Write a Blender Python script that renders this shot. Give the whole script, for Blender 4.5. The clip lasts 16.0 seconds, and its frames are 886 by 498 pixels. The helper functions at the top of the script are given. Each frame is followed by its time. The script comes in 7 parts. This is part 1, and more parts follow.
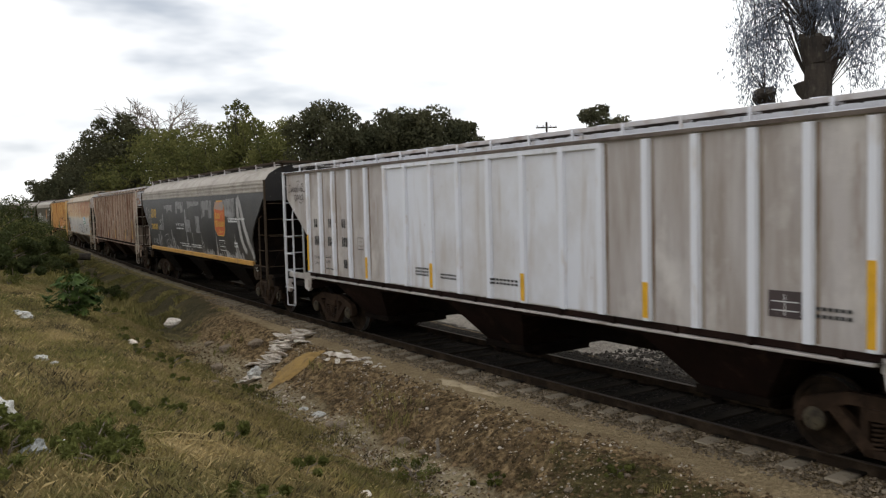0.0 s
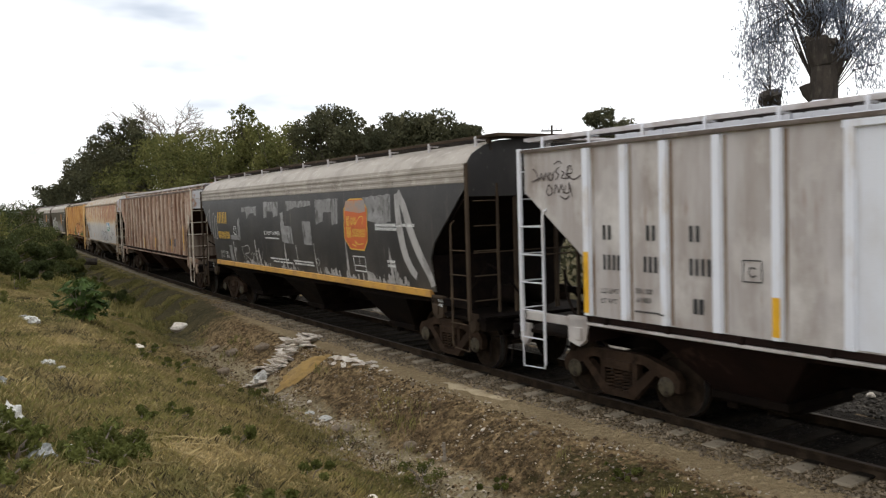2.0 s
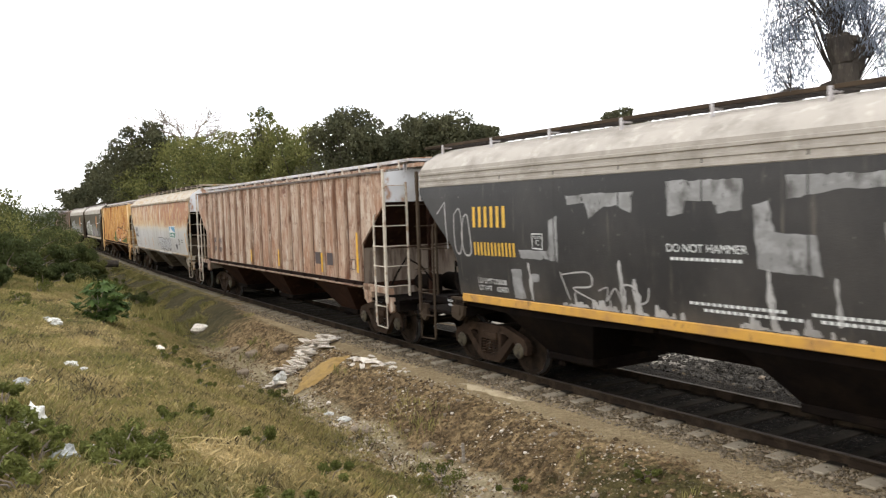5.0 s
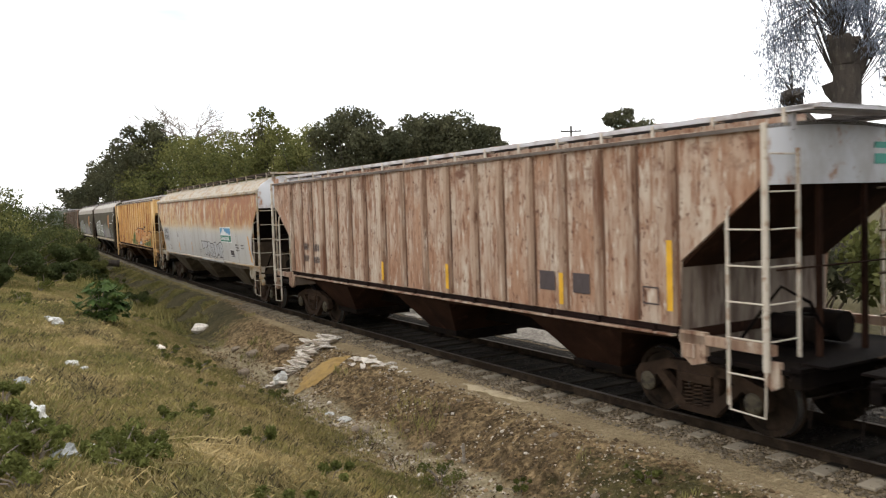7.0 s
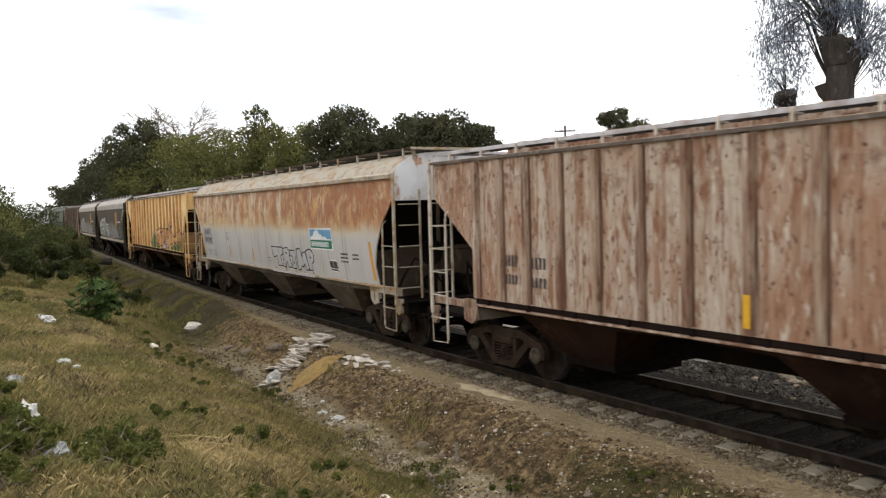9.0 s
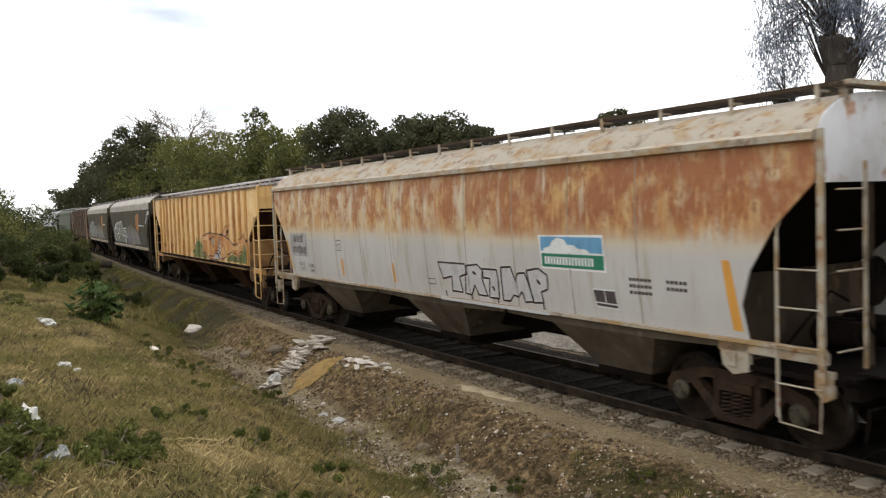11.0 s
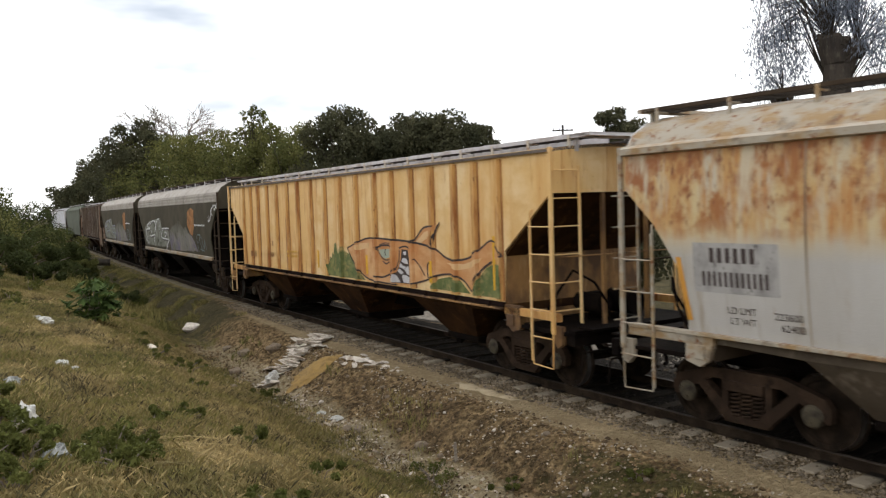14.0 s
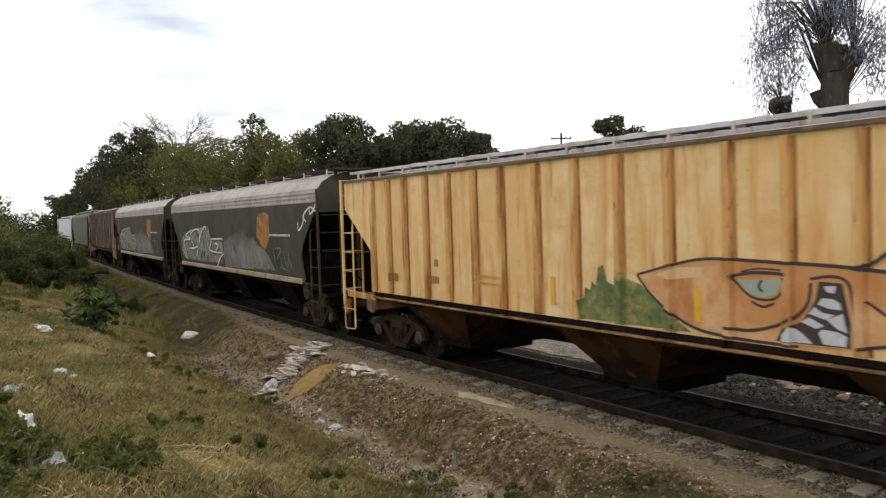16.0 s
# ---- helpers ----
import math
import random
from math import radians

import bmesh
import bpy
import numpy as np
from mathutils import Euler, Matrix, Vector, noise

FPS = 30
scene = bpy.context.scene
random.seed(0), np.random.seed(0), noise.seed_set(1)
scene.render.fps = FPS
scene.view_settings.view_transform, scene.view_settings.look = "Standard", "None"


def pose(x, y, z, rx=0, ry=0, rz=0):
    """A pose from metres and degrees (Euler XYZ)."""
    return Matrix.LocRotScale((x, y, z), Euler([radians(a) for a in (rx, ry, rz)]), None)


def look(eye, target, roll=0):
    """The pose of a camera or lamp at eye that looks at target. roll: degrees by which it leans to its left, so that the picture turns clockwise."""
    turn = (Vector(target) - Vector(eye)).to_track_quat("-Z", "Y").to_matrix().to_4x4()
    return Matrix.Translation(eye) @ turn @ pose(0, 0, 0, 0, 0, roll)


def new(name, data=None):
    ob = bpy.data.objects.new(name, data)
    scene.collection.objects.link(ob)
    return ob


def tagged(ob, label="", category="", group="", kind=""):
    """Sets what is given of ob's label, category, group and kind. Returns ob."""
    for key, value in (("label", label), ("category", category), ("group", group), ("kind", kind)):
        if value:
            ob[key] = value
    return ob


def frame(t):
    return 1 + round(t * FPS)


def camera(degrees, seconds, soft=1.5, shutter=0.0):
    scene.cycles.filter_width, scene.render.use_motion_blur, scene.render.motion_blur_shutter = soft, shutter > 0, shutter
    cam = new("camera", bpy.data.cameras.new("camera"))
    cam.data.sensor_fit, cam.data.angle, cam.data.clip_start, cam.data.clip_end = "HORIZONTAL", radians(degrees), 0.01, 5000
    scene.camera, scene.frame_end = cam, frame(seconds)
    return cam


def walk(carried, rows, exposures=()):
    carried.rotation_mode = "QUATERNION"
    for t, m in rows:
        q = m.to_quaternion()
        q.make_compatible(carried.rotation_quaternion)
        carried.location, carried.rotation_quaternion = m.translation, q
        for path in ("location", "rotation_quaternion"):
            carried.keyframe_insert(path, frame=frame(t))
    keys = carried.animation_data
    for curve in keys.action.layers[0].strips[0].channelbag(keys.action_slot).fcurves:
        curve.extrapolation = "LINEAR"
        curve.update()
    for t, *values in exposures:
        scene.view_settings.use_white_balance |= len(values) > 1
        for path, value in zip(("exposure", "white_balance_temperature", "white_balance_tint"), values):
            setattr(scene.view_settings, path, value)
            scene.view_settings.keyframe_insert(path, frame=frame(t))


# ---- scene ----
# camera: held by hand at one spot on the bank, turning a little
EYE = (0.0, 0.0, 3.052)
TURNS = [
    (0.0, 86.611, 1.473, -1.718), (0.5, 86.638, 1.597, -1.618), (1.0, 86.781, 1.64, -1.675), (1.5, 86.779, 1.52, -1.724),
    (2.0, 86.878, 1.695, -1.332), (2.5, 86.833, 1.609, -1.182), (3.0, 86.654, 1.801, -1.25), (3.5, 87.011, 2.056, -0.999),
    (6.0, 86.968, 1.761, 0.239), (6.5, 87.01, 1.791, 0.172), (7.0, 87.005, 1.859, 0.0), (7.5, 87.02, 1.783, -0.211),
    (8.0, 86.885, 1.723, -0.335), (10.5, 87.035, 1.64, -0.464), (11.0, 87.036, 1.913, -0.443), (11.5, 86.94, 1.955, -0.412),
    (12.0, 86.962, 1.977, -0.55), (12.5, 86.667, 1.945, -0.6), (13.0, 86.6, 1.885, -0.686), (13.5, 86.662, 1.928, -0.719),
    (14.0, 86.912, 1.845, -0.571), (14.5, 87.2, 1.843, -0.514), (15.0, 87.288, 1.771, -0.594), (15.5, 87.363, 1.836, -0.567),
    (16.0, 87.472, 1.899, -0.656)]
EXPOSURES = [(0.0, 0.0), (1.5, 0.17), (2.0, 0.33), (2.5, 0.67), (3.0, 1.0), (3.5, 1.22), (6.5, 0.9), (7.5, 0.7), (8.0, 0.62), (10.5, 0.55), (12.5, 0.5), (14.0, 0.38), (14.5, 0.33), (16.0, 0.36)]
cam = camera(57.137, 16.0, soft=1.25, shutter=0.3)
walk(cam, [(t, pose(*EYE, rx, ry, rz)) for t, rx, ry, rz in TURNS], EXPOSURES)

# world: bright overcast sky with a few greyer clouds, and a weak wide sun behind the cloud
SUN_ELEV, SUN_ROT = radians(50), radians(38)
world = bpy.data.worlds.new("overcast_sky")
scene.world = world
world.use_nodes = True
wn, wl = world.node_tree.nodes, world.node_tree.links
wn.clear()
sky = wn.new("ShaderNodeTexSky")
sky.sky_type, sky.sun_disc, sky.sun_elevation, sky.sun_rotation = "NISHITA", False, SUN_ELEV, SUN_ROT
sky_bg = wn.new("ShaderNodeBackground")
sky_bg.inputs["Strength"].default_value = 0.12
wl.new(sky.outputs[0], sky_bg.inputs["Color"])
coord = wn.new("ShaderNodeTexCoord")
stretch = wn.new("ShaderNodeMapping")
stretch.inputs["Scale"].default_value = (1.0, 1.0, 3.2)
stretch.inputs["Location"].default_value = (0.6, 0.3, 0.2)
wl.new(coord.outputs["Generated"], stretch.inputs["Vector"])
puffs = wn.new("ShaderNodeTexNoise")
puffs.inputs["Scale"].default_value, puffs.inputs["Detail"].default_value = 2.2, 5.0
wl.new(stretch.outputs[0], puffs.inputs["Vector"])
ramp = wn.new("ShaderNodeValToRGB")
ramp.color_ramp.elements[0].position, ramp.color_ramp.elements[0].color = 0.34, (0.42, 0.46, 0.52, 1)
ramp.color_ramp.elements[1].position, ramp.color_ramp.elements[1].color = 0.46, (1.0, 1.0, 1.0, 1)
wl.new(puffs.outputs["Fac"], ramp.inputs["Fac"])
cloud_bg = wn.new("ShaderNodeBackground")
cloud_bg.inputs["Strength"].default_value = 1.25
wl.new(ramp.outputs[0], cloud_bg.inputs["Color"])
blend = wn.new("ShaderNodeMixShader")
blend.inputs[0].default_value = 0.9
wl.new(sky_bg.outputs[0], blend.inputs[1])
wl.new(cloud_bg.outputs[0], blend.inputs[2])
sky_out = wn.new("ShaderNodeOutputWorld")
wl.new(blend.outputs[0], sky_out.inputs["Surface"])

sun_data = bpy.data.lights.new("sun", "SUN")
sun_data.energy, sun_data.angle, sun_data.color = 1.3, radians(22), (1.0, 0.96, 0.9)
sun = new("sun", sun_data)
# the light's direction: from the rotation and elevation of the sky's sun
sun_dir = Vector((math.sin(SUN_ROT) * math.cos(SUN_ELEV), math.cos(SUN_ROT) * math.cos(SUN_ELEV), math.sin(SUN_ELEV)))
sun.matrix_world = look(sun_dir * 60, (0, 0, 0))


# ---- materials ----
def layered(name, base, layers=(), rough=0.75, metal=0.0, bump=0.15, bump_scale=40.0, island=0.0, spec=0.3):
    """A paint or earth of several layers. Each layer: colour, scale on x, y, z, lo, hi of its noise, and
    if wanted the heights (z0, z1) between which it fades in, as (colour, (sx, sy, sz), lo, hi, (z0, z1)), and likewise along x."""
    m = bpy.data.materials.new(name)
    m.use_nodes = True
    n, l = m.node_tree.nodes, m.node_tree.links
    bs = n["Principled BSDF"]
    tc = n.new("ShaderNodeTexCoord")
    rgb = n.new("ShaderNodeRGB")
    rgb.outputs[0].default_value = (*base, 1)
    cur = rgb.outputs[0]
    for k, lay in enumerate(layers):
        col, sc, lo, hi = lay[:4]
        mp = n.new("ShaderNodeMapping")
        mp.inputs["Scale"].default_value = sc
        mp.inputs["Location"].default_value = (3.7 * k, 1.3 * k, 2.1 * k)
        l.new(tc.outputs["Object"], mp.inputs["Vector"])
        nz = n.new("ShaderNodeTexNoise")
        nz.inputs["Scale"].default_value, nz.inputs["Detail"].default_value = 1.0, 6.0
        nz.inputs["Roughness"].default_value = 0.62
        l.new(mp.outputs[0], nz.inputs["Vector"])
        mr = n.new("ShaderNodeMapRange")
        mr.inputs["From Min"].default_value, mr.inputs["From Max"].default_value = lo, hi
        l.new(nz.outputs["Fac"], mr.inputs["Value"])
        fac = mr.outputs[0]
        if len(lay) > 4:
            sx = n.new("ShaderNodeSeparateXYZ")
            l.new(tc.outputs["Object"], sx.inputs[0])
            zr = n.new("ShaderNodeMapRange")
            zr.inputs["From Min"].default_value, zr.inputs["From Max"].default_value = lay[4]
            l.new(sx.outputs["Z"], zr.inputs["Value"])
            mu = n.new("ShaderNodeMath")
            mu.operation = "MULTIPLY"
            l.new(fac, mu.inputs[0])
            l.new(zr.outputs[0], mu.inputs[1])
            fac = mu.outputs[0]
        if len(lay) > 5:
            xr = n.new("ShaderNodeMapRange")
            xr.inputs["From Min"].default_value, xr.inputs["From Max"].default_value = lay[5]
            l.new(sx.outputs["X"], xr.inputs["Value"])
            mu2 = n.new("ShaderNodeMath")
            mu2.operation = "MULTIPLY"
            l.new(fac, mu2.inputs[0])
            l.new(xr.outputs[0], mu2.inputs[1])
            fac = mu2.outputs[0]
        mx = n.new("ShaderNodeMix")
        mx.data_type = "RGBA"
        l.new(fac, mx.inputs[0])
        l.new(cur, mx.inputs[6])
        mx.inputs[7].default_value = (*col, 1)
        cur = mx.outputs[2]
    if island:
        geo = n.new("ShaderNodeNewGeometry")
        hs = n.new("ShaderNodeHueSaturation")
        mr = n.new("ShaderNodeMapRange")
        mr.inputs["To Min"].default_value, mr.inputs["To Max"].default_value = 1 - island, 1 + island
        l.new(geo.outputs["Random Per Island"], mr.inputs["Value"])
        l.new(mr.outputs[0], hs.inputs["Value"])
        l.new(cur, hs.inputs["Color"])
        cur = hs.outputs[0]
    l.new(cur, bs.inputs["Base Color"])
    bs.inputs["Roughness"].default_value, bs.inputs["Metallic"].default_value = rough, metal
    bs.inputs["Specular IOR Level"].default_value = spec
    if bump:
        nb = n.new("ShaderNodeTexNoise")
        nb.inputs["Scale"].default_value, nb.inputs["Detail"].default_value = bump_scale, 4.0
        l.new(tc.outputs["Object"], nb.inputs["Vector"])
        bp = n.new("ShaderNodeBump")
        bp.inputs["Strength"].default_value, bp.inputs["Distance"].default_value = bump, 0.02
        l.new(nb.outputs["Fac"], bp.inputs["Height"])
        l.new(bp.outputs[0], bs.inputs["Normal"])
    return m


M_WHITE = layered("weathered white paint", (0.64, 0.655, 0.7), [((0.5, 0.48, 0.47), (0.7, 1, 0.5), 0.42, 0.7), ((0.36, 0.29, 0.23), (3.0, 3, 0.25), 0.55, 0.8), ((0.3, 0.22, 0.16), (14, 14, 5), 0.68, 0.76)], 0.55)
M_GREY_WHITE = layered("stained grey white paint", (0.43, 0.4, 0.385), [((0.28, 0.24, 0.21), (2.5, 2, 0.35), 0.38, 0.66), ((0.56, 0.53, 0.5), (1.2, 1, 0.8), 0.5, 0.72), ((0.24, 0.16, 0.11), (9, 9, 1.2), 0.62, 0.78)], 0.6)
M_RIB_WHITE = layered("white rib paint", (0.66, 0.675, 0.725), [((0.5, 0.44, 0.38), (3, 3, 1.0), 0.55, 0.75), ((0.33, 0.2, 0.12), (14, 14, 4), 0.68, 0.78)], 0.55)
M_BLACK = layered("faded black paint", (0.0224, 0.0207, 0.0202), [((0.047, 0.0426, 0.0392), (0.7, 1, 0.5), 0.42, 0.72), ((0.084, 0.0717, 0.0605), (1.3, 1, 0.8), 0.44, 0.72, (2.1, 1.5)), ((0.112, 0.0952, 0.0784), (7, 7, 0.5), 0.62, 0.8), ((0.146, 0.134, 0.118), (16, 16, 7), 0.66, 0.74)], 0.5)
M_BLACK_ROOF = layered("chalky grey roof paint", (0.34, 0.305, 0.265), [((0.21, 0.185, 0.155), (1.5, 2, 2), 0.45, 0.72), ((0.45, 0.41, 0.36), (4, 4, 4), 0.55, 0.75)], 0.65)
M_YELLOW_SILL = layered("dirty yellow sill paint", (0.5, 0.27, 0.05), [((0.3, 0.16, 0.06), (3, 3, 3), 0.45, 0.75), ((0.12, 0.07, 0.04), (12, 12, 6), 0.6, 0.75)], 0.6)
M_BROWN = layered("rust streaked pinkish white paint", (0.45, 0.365, 0.285), [((0.33, 0.19, 0.118), (0.9, 1, 0.55), 0.4, 0.6), ((0.25, 0.13, 0.074), (5.0, 5, 0.4), 0.48, 0.64), ((0.22, 0.105, 0.057), (8, 8, 2.0), 0.52, 0.62), ((0.5, 0.42, 0.335), (11, 11, 2.4), 0.56, 0.67), ((0.11, 0.05, 0.03), (17, 17, 8), 0.59, 0.66), ((0.17, 0.08, 0.045), (15, 15, 0.7), 0.58, 0.69), ((0.14, 0.062, 0.034), (2.2, 2, 3), 0.52, 0.64, (3.0, 3.6))], 0.7)
M_BROWN_RIB = layered("rusty brown rib paint", (0.34, 0.235, 0.165), [((0.15, 0.07, 0.04), (4, 4, 0.6), 0.44, 0.62), ((0.5, 0.42, 0.34), (6, 6, 0.9), 0.55, 0.68), ((0.1, 0.045, 0.026), (14, 14, 4), 0.58, 0.68)], 0.7)
M_PLATE = layered("dirty rusted ochre paint", (0.3, 0.16, 0.055), [((0.1, 0.055, 0.028), (1.5, 1.5, 1.0), 0.4, 0.6), ((0.4, 0.24, 0.1), (5, 5, 1), 0.55, 0.68)], 0.75)
M_DARK_RUST = layered("dark rusted brown paint with pale streaks", (0.1, 0.07, 0.048), [((0.055, 0.034, 0.024), (2, 2, 0.7), 0.42, 0.62), ((0.3, 0.26, 0.2), (5, 5, 0.3), 0.56, 0.66)], 0.8)
M_FARM = layered("grey paint with rust bloom", (0.45, 0.43, 0.405), [((0.39, 0.365, 0.33), (1.1, 1, 0.35), 0.42, 0.68), ((0.33, 0.285, 0.225), (4, 4, 0.4), 0.56, 0.72), ((0.52, 0.41, 0.23), (0.9, 1, 0.45), 0.34, 0.54, (2.3, 2.7)), ((0.48, 0.29, 0.11), (2.4, 2, 0.9), 0.42, 0.58, (2.5, 2.8)), ((0.43, 0.2, 0.065), (9, 8, 1.1), 0.46, 0.64, (2.42, 2.75)), ((0.31, 0.125, 0.042), (1.9, 1, 1.6), 0.48, 0.57, (2.5, 2.8), (8.6, 7.4)), ((0.27, 0.1, 0.038), (1.2, 2, 1.2), 0.4, 0.56, (2.45, 2.8), (1.0, -3.0)), ((0.5, 0.33, 0.14), (14, 10, 1.8), 0.55, 0.68, (2.4, 2.8)), ((0.29, 0.112, 0.04), (2.0, 1, 2.0), 0.5, 0.59, (2.85, 3.1)), ((0.2, 0.078, 0.034), (18, 12, 5), 0.56, 0.66, (2.5, 2.85)), ((0.5, 0.42, 0.3), (2.6, 2, 0.5), 0.56, 0.66, (2.5, 2.9)), ((0.3, 0.17, 0.08), (11, 11, 0.8), 0.66, 0.78)], 0.6)
M_SEAM = layered("grimy weld seam", (0.2, 0.14, 0.09), [((0.33, 0.28, 0.22), (3, 3, 0.8), 0.4, 0.6)], 0.7)
M_FRAME = layered("dusty brown cast side frame", (0.0301, 0.019, 0.0127), [((0.0538, 0.0338, 0.0218), (3, 3, 3), 0.45, 0.66), ((0.0215, 0.0137, 0.00952), (7, 7, 7), 0.52, 0.66)], 0.85, bump=0.4, spec=0.1)
M_FARM_ROOF = layered("cream paint rusting at the eave", (0.344, 0.3, 0.236), [((0.295, 0.192, 0.0912), (2, 3, 4), 0.48, 0.62), ((0.189, 0.08, 0.0319), (7, 7, 7), 0.57, 0.68), ((0.148, 0.112, 0.076), (3, 3, 3), 0.56, 0.7)], 0.65)
M_YELLOW = layered("sun faded ochre yellow paint", (0.66, 0.42, 0.165), [((0.74, 0.55, 0.3), (0.7, 1, 0.6), 0.4, 0.62), ((0.56, 0.29, 0.085), (2.4, 3, 0.3), 0.5, 0.66), ((0.6, 0.36, 0.13), (1.3, 1, 2.2), 0.5, 0.7), ((0.42, 0.19, 0.055), (9, 9, 0.6), 0.6, 0.72), ((0.3, 0.12, 0.04), (20, 20, 9), 0.65, 0.71)], 0.6)
M_YELLOW_RIB = layered("rusting ochre rib paint", (0.56, 0.31, 0.1), [((0.3, 0.115, 0.034), (4, 4, 0.7), 0.47, 0.64), ((0.68, 0.46, 0.21), (5, 5, 0.7), 0.53, 0.68), ((0.2, 0.075, 0.025), (12, 12, 3), 0.62, 0.7)], 0.65)
M_GREEN = layered("dull dark grey green paint", (0.0615, 0.0532, 0.037), [((0.0984, 0.0851, 0.0607), (0.8, 1, 0.6), 0.42, 0.7), ((0.0984, 0.0798, 0.0629), (5, 5, 0.5), 0.62, 0.8)], 0.9, spec=0.08)
M_GREEN_LIGHT = layered("pale grey green paint", (0.12, 0.13, 0.105), [((0.08, 0.085, 0.07), (1, 1, 0.6), 0.42, 0.7)], 0.9, spec=0.08)
# the next three hold the deep shade under the wagons in their colours
M_UNDER = layered("underframe brown darkened to near black for shade", (0.00605, 0.0044, 0.00385), [((0.0132, 0.0088, 0.00605), (2, 2, 2), 0.45, 0.7), ((0.0033, 0.00275, 0.00275), (6, 6, 6), 0.55, 0.72)], 0.85, bump=0.3, spec=0.04)
M_UNDER_BROWN = layered("dusty brown hopper paint, darkened for shade", (0.0293, 0.0142, 0.00893), [((0.0155, 0.00784, 0.00574), (1.5, 1.5, 1.5), 0.42, 0.68), ((0.0604, 0.0306, 0.0191), (4, 4, 1.5), 0.58, 0.75)], 0.8, bump=0.25, spec=0.04)
M_UNDER_DEEP = layered("red-brown hopper paint, darkened for shade", (0.016, 0.009, 0.0075), [((0.009, 0.006, 0.005), (1.5, 1.5, 1.5), 0.42, 0.66), ((0.036, 0.021, 0.016), (4, 4, 1.5), 0.58, 0.72)], 0.8, bump=0.25, spec=0.04)
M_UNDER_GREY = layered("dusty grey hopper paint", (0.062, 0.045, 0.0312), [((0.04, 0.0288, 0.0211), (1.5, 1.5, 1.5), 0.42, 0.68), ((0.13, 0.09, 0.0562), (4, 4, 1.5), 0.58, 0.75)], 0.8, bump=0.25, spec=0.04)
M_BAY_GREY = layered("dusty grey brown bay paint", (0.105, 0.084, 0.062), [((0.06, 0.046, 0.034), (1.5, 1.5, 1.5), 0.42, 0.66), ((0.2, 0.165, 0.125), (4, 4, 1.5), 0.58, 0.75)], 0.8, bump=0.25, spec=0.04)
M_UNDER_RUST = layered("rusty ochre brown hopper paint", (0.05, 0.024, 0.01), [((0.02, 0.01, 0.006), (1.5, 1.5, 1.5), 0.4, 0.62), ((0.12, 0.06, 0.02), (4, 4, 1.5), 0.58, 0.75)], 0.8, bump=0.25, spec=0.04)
M_TRUCK = layered("rust brown cast steel", (0.0182, 0.0133, 0.0098), [((0.0406, 0.028, 0.0196), (4, 4, 4), 0.45, 0.7), ((0.0112, 0.0091, 0.0077), (9, 9, 9), 0.55, 0.7)], 0.85, bump=0.4, spec=0.04)
M_TREAD = layered("polished wheel tread steel", (0.42, 0.42, 0.42), [((0.3, 0.28, 0.27), (9, 9, 9), 0.5, 0.7)], 0.28, 0.9, 0.05)
M_CAP = layered("dusty bearing cap", (0.084, 0.07, 0.0455), [((0.035, 0.028, 0.021), (9, 9, 9), 0.45, 0.65)], 0.7, 0.2, 0.1)
M_RAIL = layered("dusty rail steel", (0.024, 0.017, 0.012), [((0.06, 0.044, 0.03), (2, 2, 2), 0.48, 0.7)], 0.9, spec=0.03)
M_RAIL_TOP = layered("worn rail head steel", (0.06, 0.048, 0.038), [((0.03, 0.024, 0.019), (3, 3, 3), 0.45, 0.7)], 0.65, 0.1, 0.05, spec=0.08)
M_BOARD = layered("grey galvanized walkway grating", (0.5, 0.48, 0.49), [((0.3, 0.25, 0.22), (3, 3, 3), 0.45, 0.7)], 0.6, 0.1)
M_GRATING = layered("shaded steel grating painted dark for its shaded underside", (0.05, 0.045, 0.042), [((0.09, 0.075, 0.065), (3, 3, 3), 0.45, 0.7)], 0.8, 0.2, spec=0.1)
# roof colour with the running boards' shade painted into it
M_ROOF_SHADE = layered("roof sheet darkened for the shade under the walkways", (0.13, 0.105, 0.088), [((0.07, 0.05, 0.04), (1.4, 2, 2), 0.42, 0.64), ((0.2, 0.17, 0.145), (5, 5, 5), 0.55, 0.7)], 0.8)
M_BEAD_RUST = layered("rusted weld bead on ochre", (0.4, 0.19, 0.06), [((0.2, 0.075, 0.026), (5, 5, 0.9), 0.42, 0.6), ((0.6, 0.37, 0.14), (4, 4, 0.6), 0.56, 0.68)], 0.75)
# rust, and the shading line beside each rib painted in
M_BEAD_DARK = layered("dark rusted weld bead with the rib's shade line", (0.17, 0.09, 0.055), [((0.08, 0.04, 0.026), (5, 5, 0.8), 0.45, 0.62), ((0.34, 0.25, 0.18), (4, 4, 0.6), 0.56, 0.68)], 0.8)
M_BEAD_GREY = layered("grimy weld bead on white", (0.3, 0.255, 0.215), [((0.17, 0.12, 0.085), (5, 5, 0.7), 0.46, 0.62), ((0.44, 0.41, 0.39), (4, 4, 0.6), 0.54, 0.68)], 0.75)
M_PLATE_GREY = layered("streaked dirty grey plate", (0.2, 0.157, 0.122), [((0.07, 0.0427, 0.0288), (2.2, 2.2, 0.4), 0.46, 0.6), ((0.26, 0.209, 0.167), (6, 6, 1), 0.55, 0.7)], 0.75)
M_END_WHITE = layered("white end paint with rust spots", (0.61, 0.61, 0.625), [((0.44, 0.42, 0.4), (1.2, 1.2, 0.8), 0.44, 0.64), ((0.36, 0.18, 0.09), (2.0, 2.0, 1.6), 0.58, 0.66), ((0.26, 0.13, 0.07), (9, 9, 4), 0.64, 0.7)], 0.6)
M_FADED = layered("faded pale support paint", (0.5, 0.44, 0.36), [((0.25, 0.15, 0.09), (5, 5, 5), 0.52, 0.68)], 0.7)
